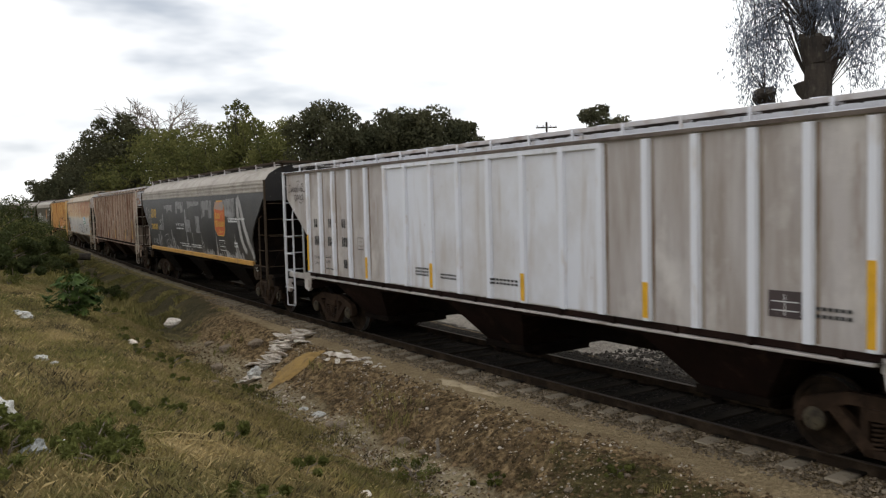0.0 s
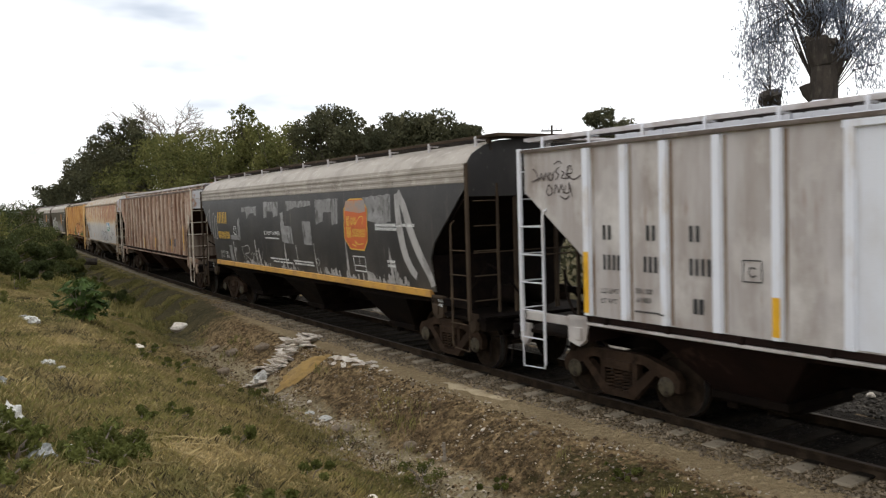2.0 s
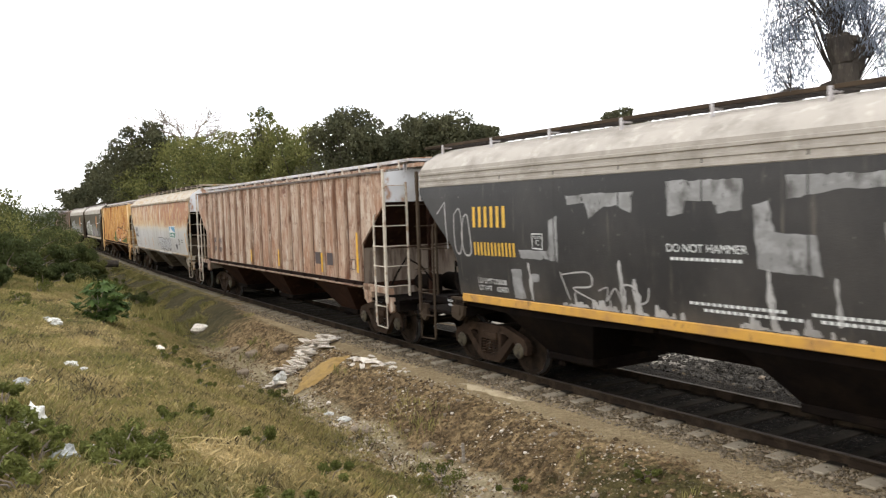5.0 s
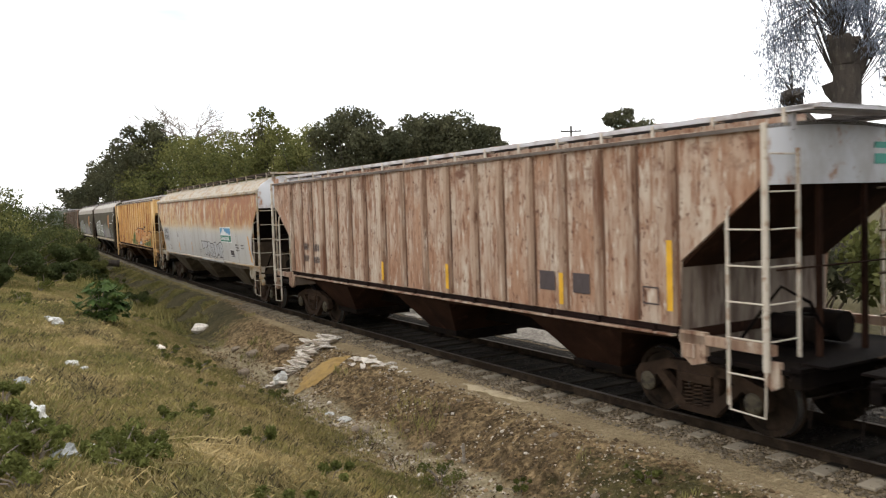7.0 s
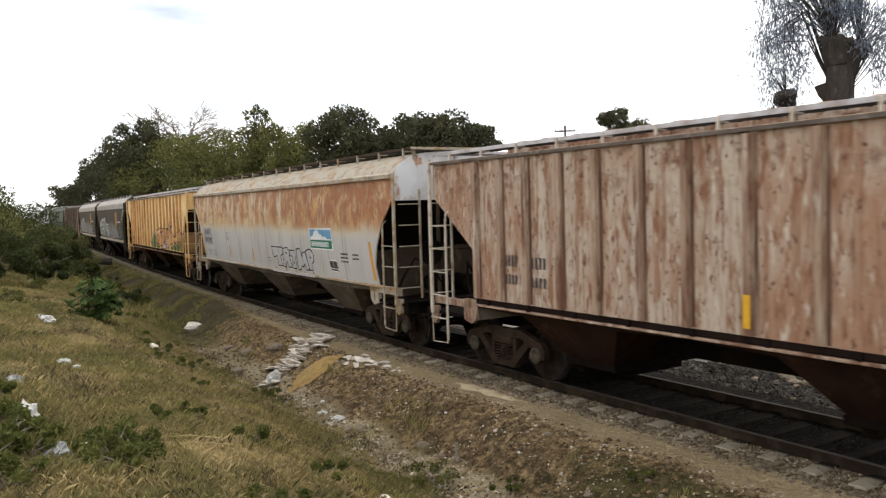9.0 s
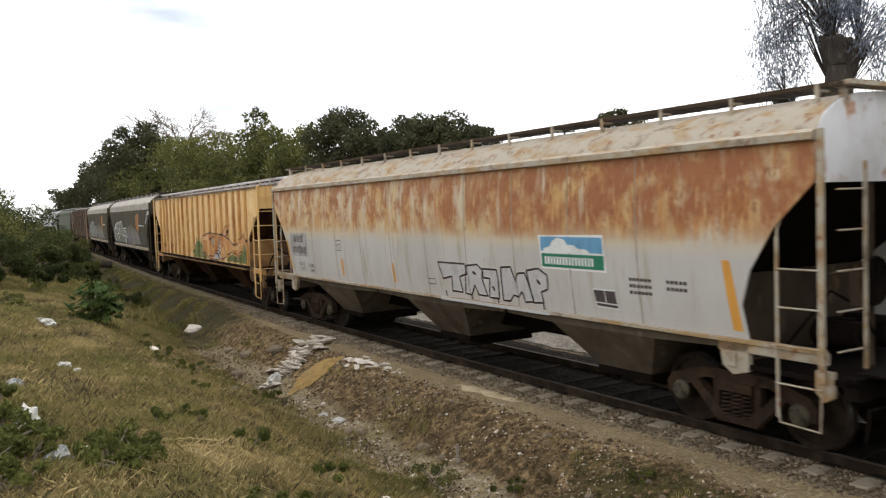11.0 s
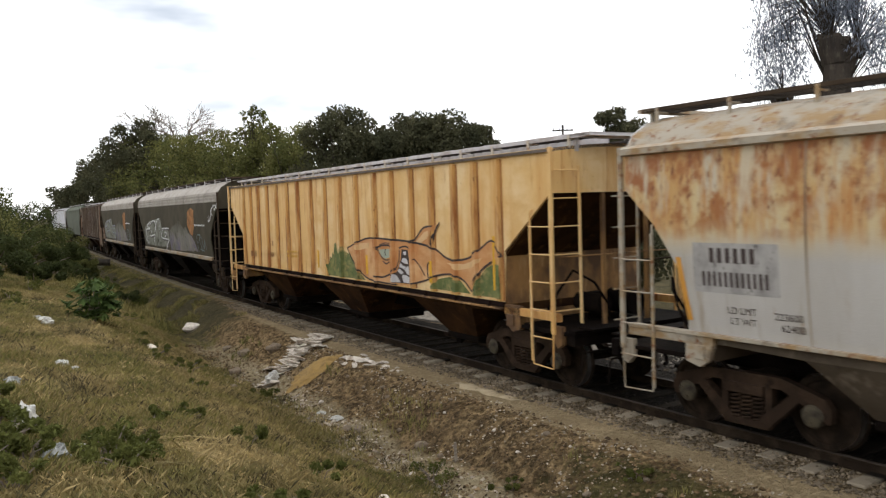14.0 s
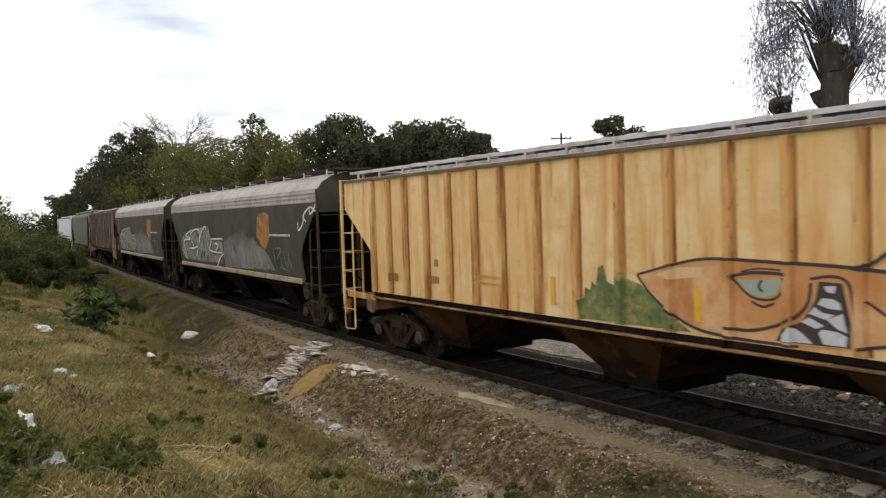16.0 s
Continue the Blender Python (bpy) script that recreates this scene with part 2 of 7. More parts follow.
# wood colour includes the shade under the train; the bank end is dusty
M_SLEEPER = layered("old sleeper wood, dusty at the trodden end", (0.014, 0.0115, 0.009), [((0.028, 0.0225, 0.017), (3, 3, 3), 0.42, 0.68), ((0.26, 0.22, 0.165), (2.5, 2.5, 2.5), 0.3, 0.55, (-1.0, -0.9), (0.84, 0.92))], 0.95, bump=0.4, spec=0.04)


# ---- mesh helpers ----
class Mesh:
    """Collects vertices and faces for one mesh."""

    def __init__(self):
        self.v, self.f = [], []

    def add(self, verts, faces):
        b = len(self.v)
        self.v += [tuple(p) for p in verts]
        self.f += [tuple(b + i for i in f) for f in faces]
        return self

    def box(self, x0, x1, y0, y1, z0, z1, c=0.0):
        c = c or 0.12 * min(abs(x1 - x0), abs(y1 - y0), abs(z1 - z0))
        c = min(c, 0.012)
        vs, fs = [], []
        xs, ys, zs = (x0, x1), (y0, y1), (z0, z1)
        idx = {}
        for i in (0, 1):
            for j in (0, 1):
                for k in (0, 1):
                    p = [xs[i], ys[j], zs[k]]
                    d = [c if a == 0 else -c for a in (i, j, k)]
                    for ax in range(3):
                        q = [p[a] + (0 if a == ax else d[a]) for a in range(3)]
                        idx[i, j, k, ax] = len(vs)
                        vs.append(q)
        for ax in range(3):
            o = [a for a in range(3) if a != ax]
            for s in (0, 1):
                ring = []
                for a, b in ((0, 0), (1, 0), (1, 1), (0, 1)):
                    t = [0, 0, 0]
                    t[ax], t[o[0]], t[o[1]] = s, a, b
                    ring.append(idx[(*t, ax)])
                fs.append(ring)
        for ax in range(3):
            o = [a for a in range(3) if a != ax]
            for a in (0, 1):
                for b in (0, 1):
                    t0, t1 = [0, 0, 0], [0, 0, 0]
                    t0[ax], t1[ax] = 0, 1
                    for t in (t0, t1):
                        t[o[0]], t[o[1]] = a, b
                    fs.append([idx[(*t0, o[0])], idx[(*t1, o[0])], idx[(*t1, o[1])], idx[(*t0, o[1])]])
        for key in ((i, j, k) for i in (0, 1) for j in (0, 1) for k in (0, 1)):
            fs.append([idx[(*key, 0)], idx[(*key, 1)], idx[(*key, 2)]])
        return self.add(vs, fs)

    def prism(self, poly, y0, y1):
        """A polygon in x, z, drawn out along y."""
        n = len(poly)
        vs = [(x, y0, z) for x, z in poly] + [(x, y1, z) for x, z in poly]
        fs = [list(range(n)), list(range(2 * n - 1, n - 1, -1))]
        fs += [[i, (i + 1) % n, n + (i + 1) % n, n + i] for i in range(n)]
        return self.add(vs, fs)

    def prism_x(self, poly, x0, x1):
        """A polygon in y, z, drawn out along x."""
        n = len(poly)
        vs = [(x0, y, z) for y, z in poly] + [(x1, y, z) for y, z in poly]
        fs = [list(range(n)), list(range(2 * n - 1, n - 1, -1))]
        fs += [[i, (i + 1) % n, n + (i + 1) % n, n + i] for i in range(n)]
        return self.add(vs, fs)

    def tube(self, pts, r, n=6, r1=None):
        pts = [Vector(p) for p in pts]
        rings = []
        for i, p in enumerate(pts):
            d = (pts[min(i + 1, len(pts) - 1)] - pts[max(i - 1, 0)]).normalized()
            a = d.cross(Vector((0, 0, 1)))
            a = d.cross(Vector((0, 1, 0))) if a.length < 0.05 else a
            a.normalize()
            b = d.cross(a)
            rr = r if r1 is None else r + (r1 - r) * i / (len(pts) - 1)
            rings.append([p + (a * math.cos(6.2832 * k / n) + b * math.sin(6.2832 * k / n)) * rr for k in range(n)])
        fs = [[i * n + k, i * n + (k + 1) % n, (i + 1) * n + (k + 1) % n, (i + 1) * n + k] for i in range(len(pts) - 1) for k in range(n)]
        fs += [list(range(n))[::-1], [(len(pts) - 1) * n + k for k in range(n)]]
        return self.add([p for ring in rings for p in ring], fs)

    def lathe_y(self, prof, n=28, cx=0.0, cz=0.0):
        """A profile of (radius, y) turned round the y axis through cx, cz."""
        vs = [(cx + r * math.cos(6.2832 * k / n), y, cz + r * math.sin(6.2832 * k / n)) for r, y in prof for k in range(n)]
        fs = [[i * n + k, i * n + (k + 1) % n, (i + 1) * n + (k + 1) % n, (i + 1) * n + k] for i in range(len(prof) - 1) for k in range(n)]
        fs += [list(range(n))[::-1], [(len(prof) - 1) * n + k for k in range(n)]]
        return self.add(vs, fs)

    def data(self, name, material, smooth=False):
        me = bpy.data.meshes.new(name)
        me.from_pydata(self.v, [], self.f)
        bm = bmesh.new()
        bm.from_mesh(me)
        bmesh.ops.recalc_face_normals(bm, faces=bm.faces)
        bm.to_mesh(me)
        bm.free()
        me.materials.append(material)
        if smooth:
            me.shade_smooth()
            me.set_sharp_from_angle(angle=radians(35))
        return me


def part(name, mesh, material, parent=None, label="", smooth=False):
    data = mesh if isinstance(mesh, bpy.types.Mesh) else mesh.data(name, material, smooth)
    ob = new(name, data)
    ob.parent = parent
    return tagged(ob, label)


def lerp(x, xs, ys):
    return float(np.interp(x, xs, ys))


# ---- the line of the track: heading bends gently along it ----
PSI, K0, K1, AHEAD = 0.53655, -0.0021538, 2.099e-5, 18.378
S_TAB = np.arange(-60.0, 400.25, 0.25)
S_CUT = np.clip(S_TAB, -60, 125)
H_TAB = PSI + K0 * S_CUT + K1 * S_CUT ** 2
X_TAB = np.concatenate(([0], np.cumsum(-np.sin((H_TAB[1:] + H_TAB[:-1]) / 2)))) * 0.25
Y_TAB = np.concatenate(([0], np.cumsum(np.cos((H_TAB[1:] + H_TAB[:-1]) / 2)))) * 0.25
I_ZERO = int(round(60 / 0.25))
X_TAB, Y_TAB = X_TAB - X_TAB[I_ZERO], Y_TAB - Y_TAB[I_ZERO] + AHEAD


def line_at(s, n=0.0):
    """Place and heading at s metres along the track, n metres beside its centre (towards the bank)."""
    h = lerp(s, S_TAB, H_TAB)
    return lerp(s, S_TAB, X_TAB) - math.cos(h) * n, lerp(s, S_TAB, Y_TAB) - math.sin(h) * n, h


def along(x, y):
    """s and n of places in plan."""
    x, y = np.asarray(x, float), np.asarray(y, float)
    flat_x, flat_y = x.ravel(), y.ravel()
    i = np.concatenate([((flat_x[k:k + 8000, None] - X_TAB[::4]) ** 2 + (flat_y[k:k + 8000, None] - Y_TAB[::4]) ** 2).argmin(-1) * 4 for k in range(0, len(flat_x), 8000)] or [np.zeros(0, int)]).reshape(x.shape)
    h = H_TAB[i]
    dx, dy = x - X_TAB[i], y - Y_TAB[i]
    return S_TAB[i] - dx * np.sin(h) + dy * np.cos(h), -dx * np.cos(h) - dy * np.sin(h)


# ---- ground ----
N_PROF = [-400, -60, -12, -5, -3.2, -2.0, -1.5, 1.5, 2.1, 2.4, 2.9, 3.45, 4.0, 4.6, 5.3, 6.1, 7.4, 9.0, 10.5, 14, 24, 60, 400]
Z_PROF = [-0.6, -0.5, -0.45, -0.4, -0.3, -0.2, -0.14, -0.14, -0.22, -0.32, -0.66, -0.92, -0.88, -0.64, -0.25, 0.24, 0.93, 1.36, 1.5, 1.75, 2.4, 3.0, 3.0]


def ground_z(x, y):
    s, n = along(x, y)
    # farther on, the ditch runs nearer to the track and is shallower, and the bank is steeper
    shift = np.interp(s, [-30, -8, 0, 8, 18, 40, 90], [0.1, 0.1, 0.0, -0.4, -1.0, -1.4, -1.5])
    z = np.interp(np.where(n > 1.5, np.maximum(n - shift * np.clip((n - 1.5) / 2, 0, 1), 1.5), n), N_PROF, Z_PROF)
    shallow = np.interp(s, [0, 12, 30, 60], [1.0, 0.85, 0.55, 0.5])
    z = np.where((z < -0.3) & (n > 0), -0.3 + (z + 0.3) * shallow, z)
    z = z + np.interp(s, [6, 16, 40, 90], [0, 0.25, 0.9, 1.0]) * np.clip((n - 5.0) / 4.0, 0, 1)
    return z


def bumps(x, y):
    out = np.zeros(np.shape(x))
    for i, (a, b) in enumerate(zip(np.ravel(x), np.ravel(y))):
        out.flat[i] = noise.noise((a * 0.9, b * 0.9, 0.3)) * 0.15 + noise.noise((a * 2.6, b * 2.6, 1.7)) * 0.06 + noise.noise((a * 0.25, b * 0.25, 5.0)) * 0.13 + noise.noise((a * 6.3, b * 6.3, 9.0)) * 0.03 + noise.noise((a * 12.0, b * 12.0, 4.0)) * 0.014
    return out


def rough_z(x, y):
    """Ground height with its unevenness, which fades out under the track."""
    x, y = np.atleast_1d(np.asarray(x, float)), np.atleast_1d(np.asarray(y, float))
    s, n = along(x, y)
    return ground_z(x, y) + bumps(x, y) * np.clip((np.abs(n) - 1.6) / 1.2, 0.06, 1.0)


# ---- rail vehicles; in a car's own space x runs along it, y points to the bank, z is height over the rail ----
TRUCK_AT, AXLE, WHEEL_R = 6.87, 0.9, 0.457


def wheel_mesh():
    m = Mesh()
    m.tube([(0, -1.05, 0), (0, 1.05, 0)], 0.085, 12)
    for s in (-1, 1):
        prof = [(0.11, 0.66), (0.11, 0.68), (0.36, 0.705), (0.385, 0.68), (0.49, 0.678), (0.487, 0.7), (WHEEL_R, 0.72), (WHEEL_R - 0.004, 0.8), (0.385, 0.802), (0.37, 0.765), (0.15, 0.8), (0.13, 0.84), (0.09, 0.84)]
        m.lathe_y([(r, y * s) for r, y in prof])
        # axle end cap with its bolts
        m.lathe_y([(0.13, 0.92 * s), (0.14, 1.0 * s), (0.14, 1.07 * s), (0.115, 1.1 * s), (0.05, 1.11 * s), (0.02, 1.11 * s)], 16)
        for k in range(3):
            a = 2.0944 * k
            m.lathe_y([(0.022, 1.1 * s), (0.022, 1.125 * s)], 6, 0.07 * math.cos(a), 0.07 * math.sin(a))
    return m


def sideframe_mesh(s):
    m = Mesh()
    y0, y1 = 0.95 * s, 1.07 * s
    top = [(-1.12, 0.4), (-1.14, 0.56), (-1.05, 0.68), (-0.85, 0.74), (-0.5, 0.84), (0.5, 0.84), (0.85, 0.74), (1.05, 0.68), (1.14, 0.56), (1.12, 0.4), (1.05, 0.4), (1.03, 0.52), (0.92, 0.6), (0.78, 0.56), (0.72, 0.6), (0.5, 0.7), (-0.5, 0.7), (-0.72, 0.6), (-0.78, 0.56), (-0.92, 0.6), (-1.03, 0.52), (-1.05, 0.4)]
    m.prism(top, y0, y1)
    for q in (-1, 1):
        m.prism([(0.74 * q, 0.6), (0.62 * q, 0.66), (0.2 * q, 0.3), (0.2 * q, 0.17), (0.3 * q, 0.17)], y0, y1)
        m.prism([(0.27 * q, 0.72), (0.36 * q, 0.72), (0.36 * q, 0.28), (0.27 * q, 0.22)], y0 - 0.02 * s, y1 - 0.01 * s)
        m.box(0.78 * q, 1.03 * q, 0.93 * s, 1.06 * s, 0.555, 0.62)
    m.box(-0.32, 0.32, y0, y1, 0.16, 0.26, 0.01)
    m.box(-0.26, 0.26, 0.86 * s, 1.1 * s, 0.57, 0.7, 0.01)
    return m


def spring_mesh(s):
    m = Mesh()
    for cx in (-0.16, 0.0, 0.16):
        pts = [(cx + 0.068 * math.cos(a), (1.03 + 0.05 * math.sin(a)) * s, 0.26 + a * 0.0082) for a in np.linspace(0, 37.7, 44)]
        m.tube(pts, 0.016, 5)
    return m


WHEEL = wheel_mesh().data("wheelset", M_TRUCK, True)
WHEEL.materials.append(M_TREAD)
WHEEL.materials.append(M_CAP)
for poly in WHEEL.polygons:
    r = math.hypot(poly.center.x, poly.center.z)
    if abs(poly.center.y) > 1.04 and r < 0.135:
        poly.material_index = 2
    if abs(r - WHEEL_R) < 0.012 and 0.7 < abs(poly.center.y) < 0.81:
        poly.material_index = 1
SIDE = {s: sideframe_mesh(s).data("sideframe", M_FRAME) for s in (-1, 1)}
SPRING = {s: spring_mesh(s).data("spring", M_FRAME, True) for s in (-1, 1)}
BOLSTER = Mesh().box(-0.2, 0.2, -0.95, 0.95, 0.5, 0.78).box(-0.55, -0.45, -0.75, 0.75, 0.32, 0.42).box(0.45, 0.55, -0.75, 0.75, 0.32, 0.42).data("bolster", M_TRUCK)
SPIN = []


def truck(car, at):
    t = new("truck")
    t.parent, t.location = car, (at, 0, 0)
    for s in (-1, 1):
        part("sideframe", SIDE[s], None, t)
        part("spring", SPRING[s], None, t)
        w = part("wheelset", WHEEL, None, t, "dark wheelset with bright worn treads")
        w.location = (AXLE * s, 0, WHEEL_R)
        SPIN.append((w, AXLE * s))
    part("bolster", BOLSTER, None, t)
    return t


def hopper_bay(cx, half, width=1.42, foot=0.5):
    """One bay of the bottom: outer faces that narrow to the outlet, slope sheets between them, and a shallow ridge to the next bay."""
    m, hip, yb = Mesh(), 1.08, 0.93
    for s in (-1, 1):
        # outer face, with the strip behind the sill above it
        m.add([(cx - hip, width * s, 1.18), (cx + hip, width * s, 1.18), (cx + foot, yb * s, 0.52), (cx - foot, yb * s, 0.52)], [(0, 1, 2, 3)])
        m.add([(cx - half, width * s, 1.36), (cx + half, width * s, 1.36), (cx + half, width * s, 1.22), (cx + hip, width * s, 1.18), (cx - hip, width * s, 1.18), (cx - half, width * s, 1.22)], [(0, 1, 2, 3, 4, 5)])
    for q in (-1, 1):
        # slope sheet up to the hips, then the shallow sheet up to the ridge
        m.add([(cx + foot * q, -yb, 0.52), (cx + foot * q, yb, 0.52), (cx + hip * q, width, 1.18), (cx + hip * q, -width, 1.18)], [(0, 1, 2, 3)])
        m.add([(cx + hip * q, -width, 1.18), (cx + hip * q, width, 1.18), (cx + half * q, width, 1.22), (cx + half * q, -width, 1.22)], [(0, 1, 2, 3)])
        m.add([(cx + half * q, -width, 1.22), (cx + half * q, width, 1.22), (cx + half * q, width, 1.36), (cx + half * q, -width, 1.36)], [(0, 1, 2, 3)])
    m.add([(cx - half, -width, 1.36), (cx + half, -width, 1.36), (cx + half, width, 1.36), (cx - half, width, 1.36)], [(0, 1, 2, 3)])
    m.add([(cx - foot, -yb, 0.52), (cx + foot, -yb, 0.52), (cx + foot, yb, 0.52), (cx - foot, yb, 0.52)], [(0, 1, 2, 3)])
    # one welded shell
    seen = {}
    to = [seen.setdefault(tuple(round(v, 4) for v in p), len(seen)) for p in m.v]
    m.v, m.f = list(seen), [tuple(to[i] for i in f) for f in m.f]
    return m


def gate_mesh(cx):
    m = Mesh()
    m.box(cx - 0.56, cx + 0.56, -0.96, 0.96, 0.42, 0.53)
    m.box(cx - 0.5, cx + 0.5, -0.6, 0.6, 0.32, 0.42)
    for s in (-1, 1):
        m.tube([(cx + 0.3, 0.7 * s, 0.37), (cx + 0.3, 0.88 * s, 0.37)], 0.035, 8)
        m.box(cx + 0.22, cx + 0.38, 0.83 * s, 0.87 * s, 0.31, 0.43)
    return m


ROOF_R = [(1.6, 3.86), (1.3, 3.89), (0.8, 3.93), (0.4, 3.95), (0.0, 3.95)]
ROOF_S = [(1.56, 3.74), (1.42, 3.92), (1.15, 4.08), (0.8, 4.17), (0.4, 4.2), (0.0, 4.21)]
CUT_B = [(1.42, 7.12), (2.05, 7.1), (2.33, 7.26), (2.8, 7.8), (3.18, 8.2), (3.3, 8.34), (3.8, 8.34)]
CUT_D = [(1.36, 7.4), (1.77, 7.34), (2.2, 7.5), (2.7, 7.84), (3.19, 8.35), (3.9, 8.35)]
SKIN_Z, SKIN_Y = [1.3, 1.5, 1.75, 2.05, 2.35, 2.65, 2.95, 3.25, 3.5, 3.74], [1.47, 1.5, 1.535, 1.565, 1.585, 1.6, 1.6, 1.595, 1.58, 1.56]
RIBS = [0.45, 1.35, 2.28, 3.08, 3.92, 4.72, 5.53, 6.22, 6.93]
RIBS = sorted([-x for x in RIBS] + RIBS)


def roof_mesh(prof, x1, drop=0.05):
    full = [(-y, z) for y, z in prof[:-1]] + prof[::-1]
    return Mesh().prism_x(full + [(y, z - drop) for y, z in full[::-1]], -x1, x1)


def end_wall_mesh(prof, q, x1, zlow, halfw=1.54):
    full = [(halfw, zlow)] + [(min(y, halfw), z) for y, z in prof] + [(-min(y, halfw), z) for y, z in prof[-2::-1]] + [(-halfw, zlow)]
    return Mesh().prism_x(full, (x1 - 0.05) * q, x1 * q)


def ladder(car, q, s, mats, xin, xout, ztop_in, ztop_out, yout):
    """Side ladder at one corner: two stiles and their rungs, with the stirrup step below."""
    m = Mesh()
    m.box(xout * q - 0.036, xout * q + 0.036, (yout - 0.05) * s, yout * s, 1.02, ztop_out)
    m.box(xin * q - 0.018, xin * q + 0.018, (yout - 0.035) * s, yout * s, 0.55, ztop_in - 0.1)
    m.tube([(xin * q, (yout - 0.02) * s, ztop_in - 0.12), (xin * q, (yout - 0.03) * s, ztop_in), ((xin - 0.03) * q, (yout - 0.12) * s, ztop_in + 0.06)], 0.016, 6)
    m.tube([(xin * q, (yout - 0.02) * s, 0.95), (xin * q + 0.02 * q, (yout - 0.02) * s, 0.5), (xout * q - 0.02 * q, (yout - 0.02) * s, 0.48), (xout * q, (yout - 0.02) * s, 1.05)], 0.014, 6)
    ob = part("ladder", m, mats["ladder"], car)
    for z in np.arange(0.95, ztop_in - 0.1, 0.43):
        part("rung", Mesh().tube([(xin * q, (yout + 0.015) * s, z), (xout * q, (yout + 0.015) * s, z)], 0.012, 6), mats["ladder"], ob)
    return ob


def end_ladder(car, q, s, mats, x, ztop):
    m = Mesh()
    m.box(x * q - 0.02, x * q + 0.02, 1.06 * s, 1.1 * s, 1.15, ztop)
    ob = part("end_ladder", m, mats["ladder"], car)
    for z in np.arange(1.38, ztop - 0.02, 0.43):
        part("rung", Mesh().tube([(x * q, 1.1 * s, z), (x * q, 1.58 * s, z)], 0.012, 6), mats["ladder"], ob)
    return ob


def end_gear(car, q, mats):
    """What shows under the sloping end: platform, posts, brake cylinder, pipes, coupler and hose."""
    part("end_platform", Mesh().box(7.3 * q, 8.75 * q, -1.5, 1.5, 1.0, 1.06).box(8.62 * q, 8.75 * q, -1.5, 1.5, 0.86, 1.1), mats["under"], car)
    part("crossover_step", Mesh().box(8.62 * q, 8.95 * q, -0.55, 1.3, 1.1, 1.13), mats["under"], car)
    for s in (-1, 1):
        part("end_post", Mesh().box(8.26 * q, 8.31 * q, 0.44 * s, 0.5 * s, 1.06, 3.22), mats["post"], car)
        part("jack_pad", Mesh().prism([(6.98 * q, 1.36), (7.42 * q, 1.36), (7.42 * q, 0.98), (7.2 * q, 0.92), (7.05 * q, 1.02)], 1.44 * s, 1.52 * s).box(7.12 * q, 7.26 * q, 1.5 * s, 1.55 * s, 1.02, 1.2), mats["sill"], car)
        part("end_sill_channel", Mesh().box(7.0 * q, 8.4 * q, 1.44 * s, 1.52 * s, 1.2, 1.33), mats["channel"], car)
        part("corner_bracket", Mesh().prism([(8.3 * q, 1.14), (8.5 * q, 1.14), (8.5 * q, 0.86), (8.4 * q, 0.8), (8.3 * q, 0.9)], 1.46 * s, 1.54 * s), mats["sill"], car)
        part("uncoupling_lever", Mesh().tube([(8.72 * q, 0.12 * s, 0.86), (8.84 * q, 0.3 * s, 0.76), (8.84 * q, 1.42 * s, 0.78), (8.84 * q, 1.48 * s, 0.45)], 0.016, 6), mats["under"], car)
    part("brake_rail", Mesh().tube([(8.46 * q, -1.5, 2.2), (8.46 * q, 1.5, 2.2)], 0.012, 6), mats["post"], car)
    m = Mesh()
    m.tube([(7.5 * q, 0.3, 1.35), (8.1 * q, 0.3, 1.35)], 0.17, 12)
    m.tube([(7.4 * q, -0.5, 1.3), (8.0 * q, -0.5, 1.3)], 0.21, 12)
    m.box(7.5 * q, 7.8 * q, -0.1, 0.12, 1.06, 1.5)
    m.tube([(8.1 * q, 0.3, 1.35), (8.3 * q, 0.35, 1.3), (8.32 * q, 0.7, 1.75), (8.1 * q, 0.95, 1.95), (7.9 * q, 1.1, 1.6), (7.6 * q, 1.15, 1.2)], 0.022, 6)
    part("brake_gear", m, mats["under"], car, smooth=True)
    c = Mesh().box(8.72 * q, 8.95 * q, -0.1, 0.1, 0.76, 0.96)
    c.prism([(8.9 * q, 0.7), (9.04 * q, 0.7), (9.04 * q, 1.0), (8.9 * q, 1.0)], -0.18, 0.12)
    part("coupler", c, M_TRUCK, car)
    part("brake_hose", Mesh().tube([(8.7 * q, -0.35, 0.7), (8.82 * q, -0.33, 0.5), (8.92 * q, -0.25, 0.42), (9.0 * q, -0.1, 0.45)], 0.03, 7), mats["under"], car, smooth=True)
    if q > 0 or mats.get("near_brake"):
        w = Mesh().lathe_y([(0.26, 0.0), (0.28, 0.02), (0.26, 0.04), (0.25, 0.02)], 20)
        for k in range(4):
            a = 1.5708 * k
            w.tube([(0, 0.02, 0), (0.26 * math.cos(a), 0.02, 0.26 * math.sin(a))], 0.014, 5)
        hw = part("hand_brake_wheel", w, mats["under"], car)
        hw.location, hw.rotation_euler = ((8.48, -0.7, 2.75) if q > 0 else (-8.52, 0.79, 2.08)), (0, 0, radians(90))
        part("brake_stand", Mesh().box(8.3 * q, 8.46 * q, hw.location.y - 0.09, hw.location.y + 0.09, hw.location.z - 0.3, hw.location.z + 0.12).tube([(8.42 * q, hw.location.y, hw.location.z - 0.3), (8.42 * q, hw.location.y, 1.06)], 0.025, 6), mats["post"], car)


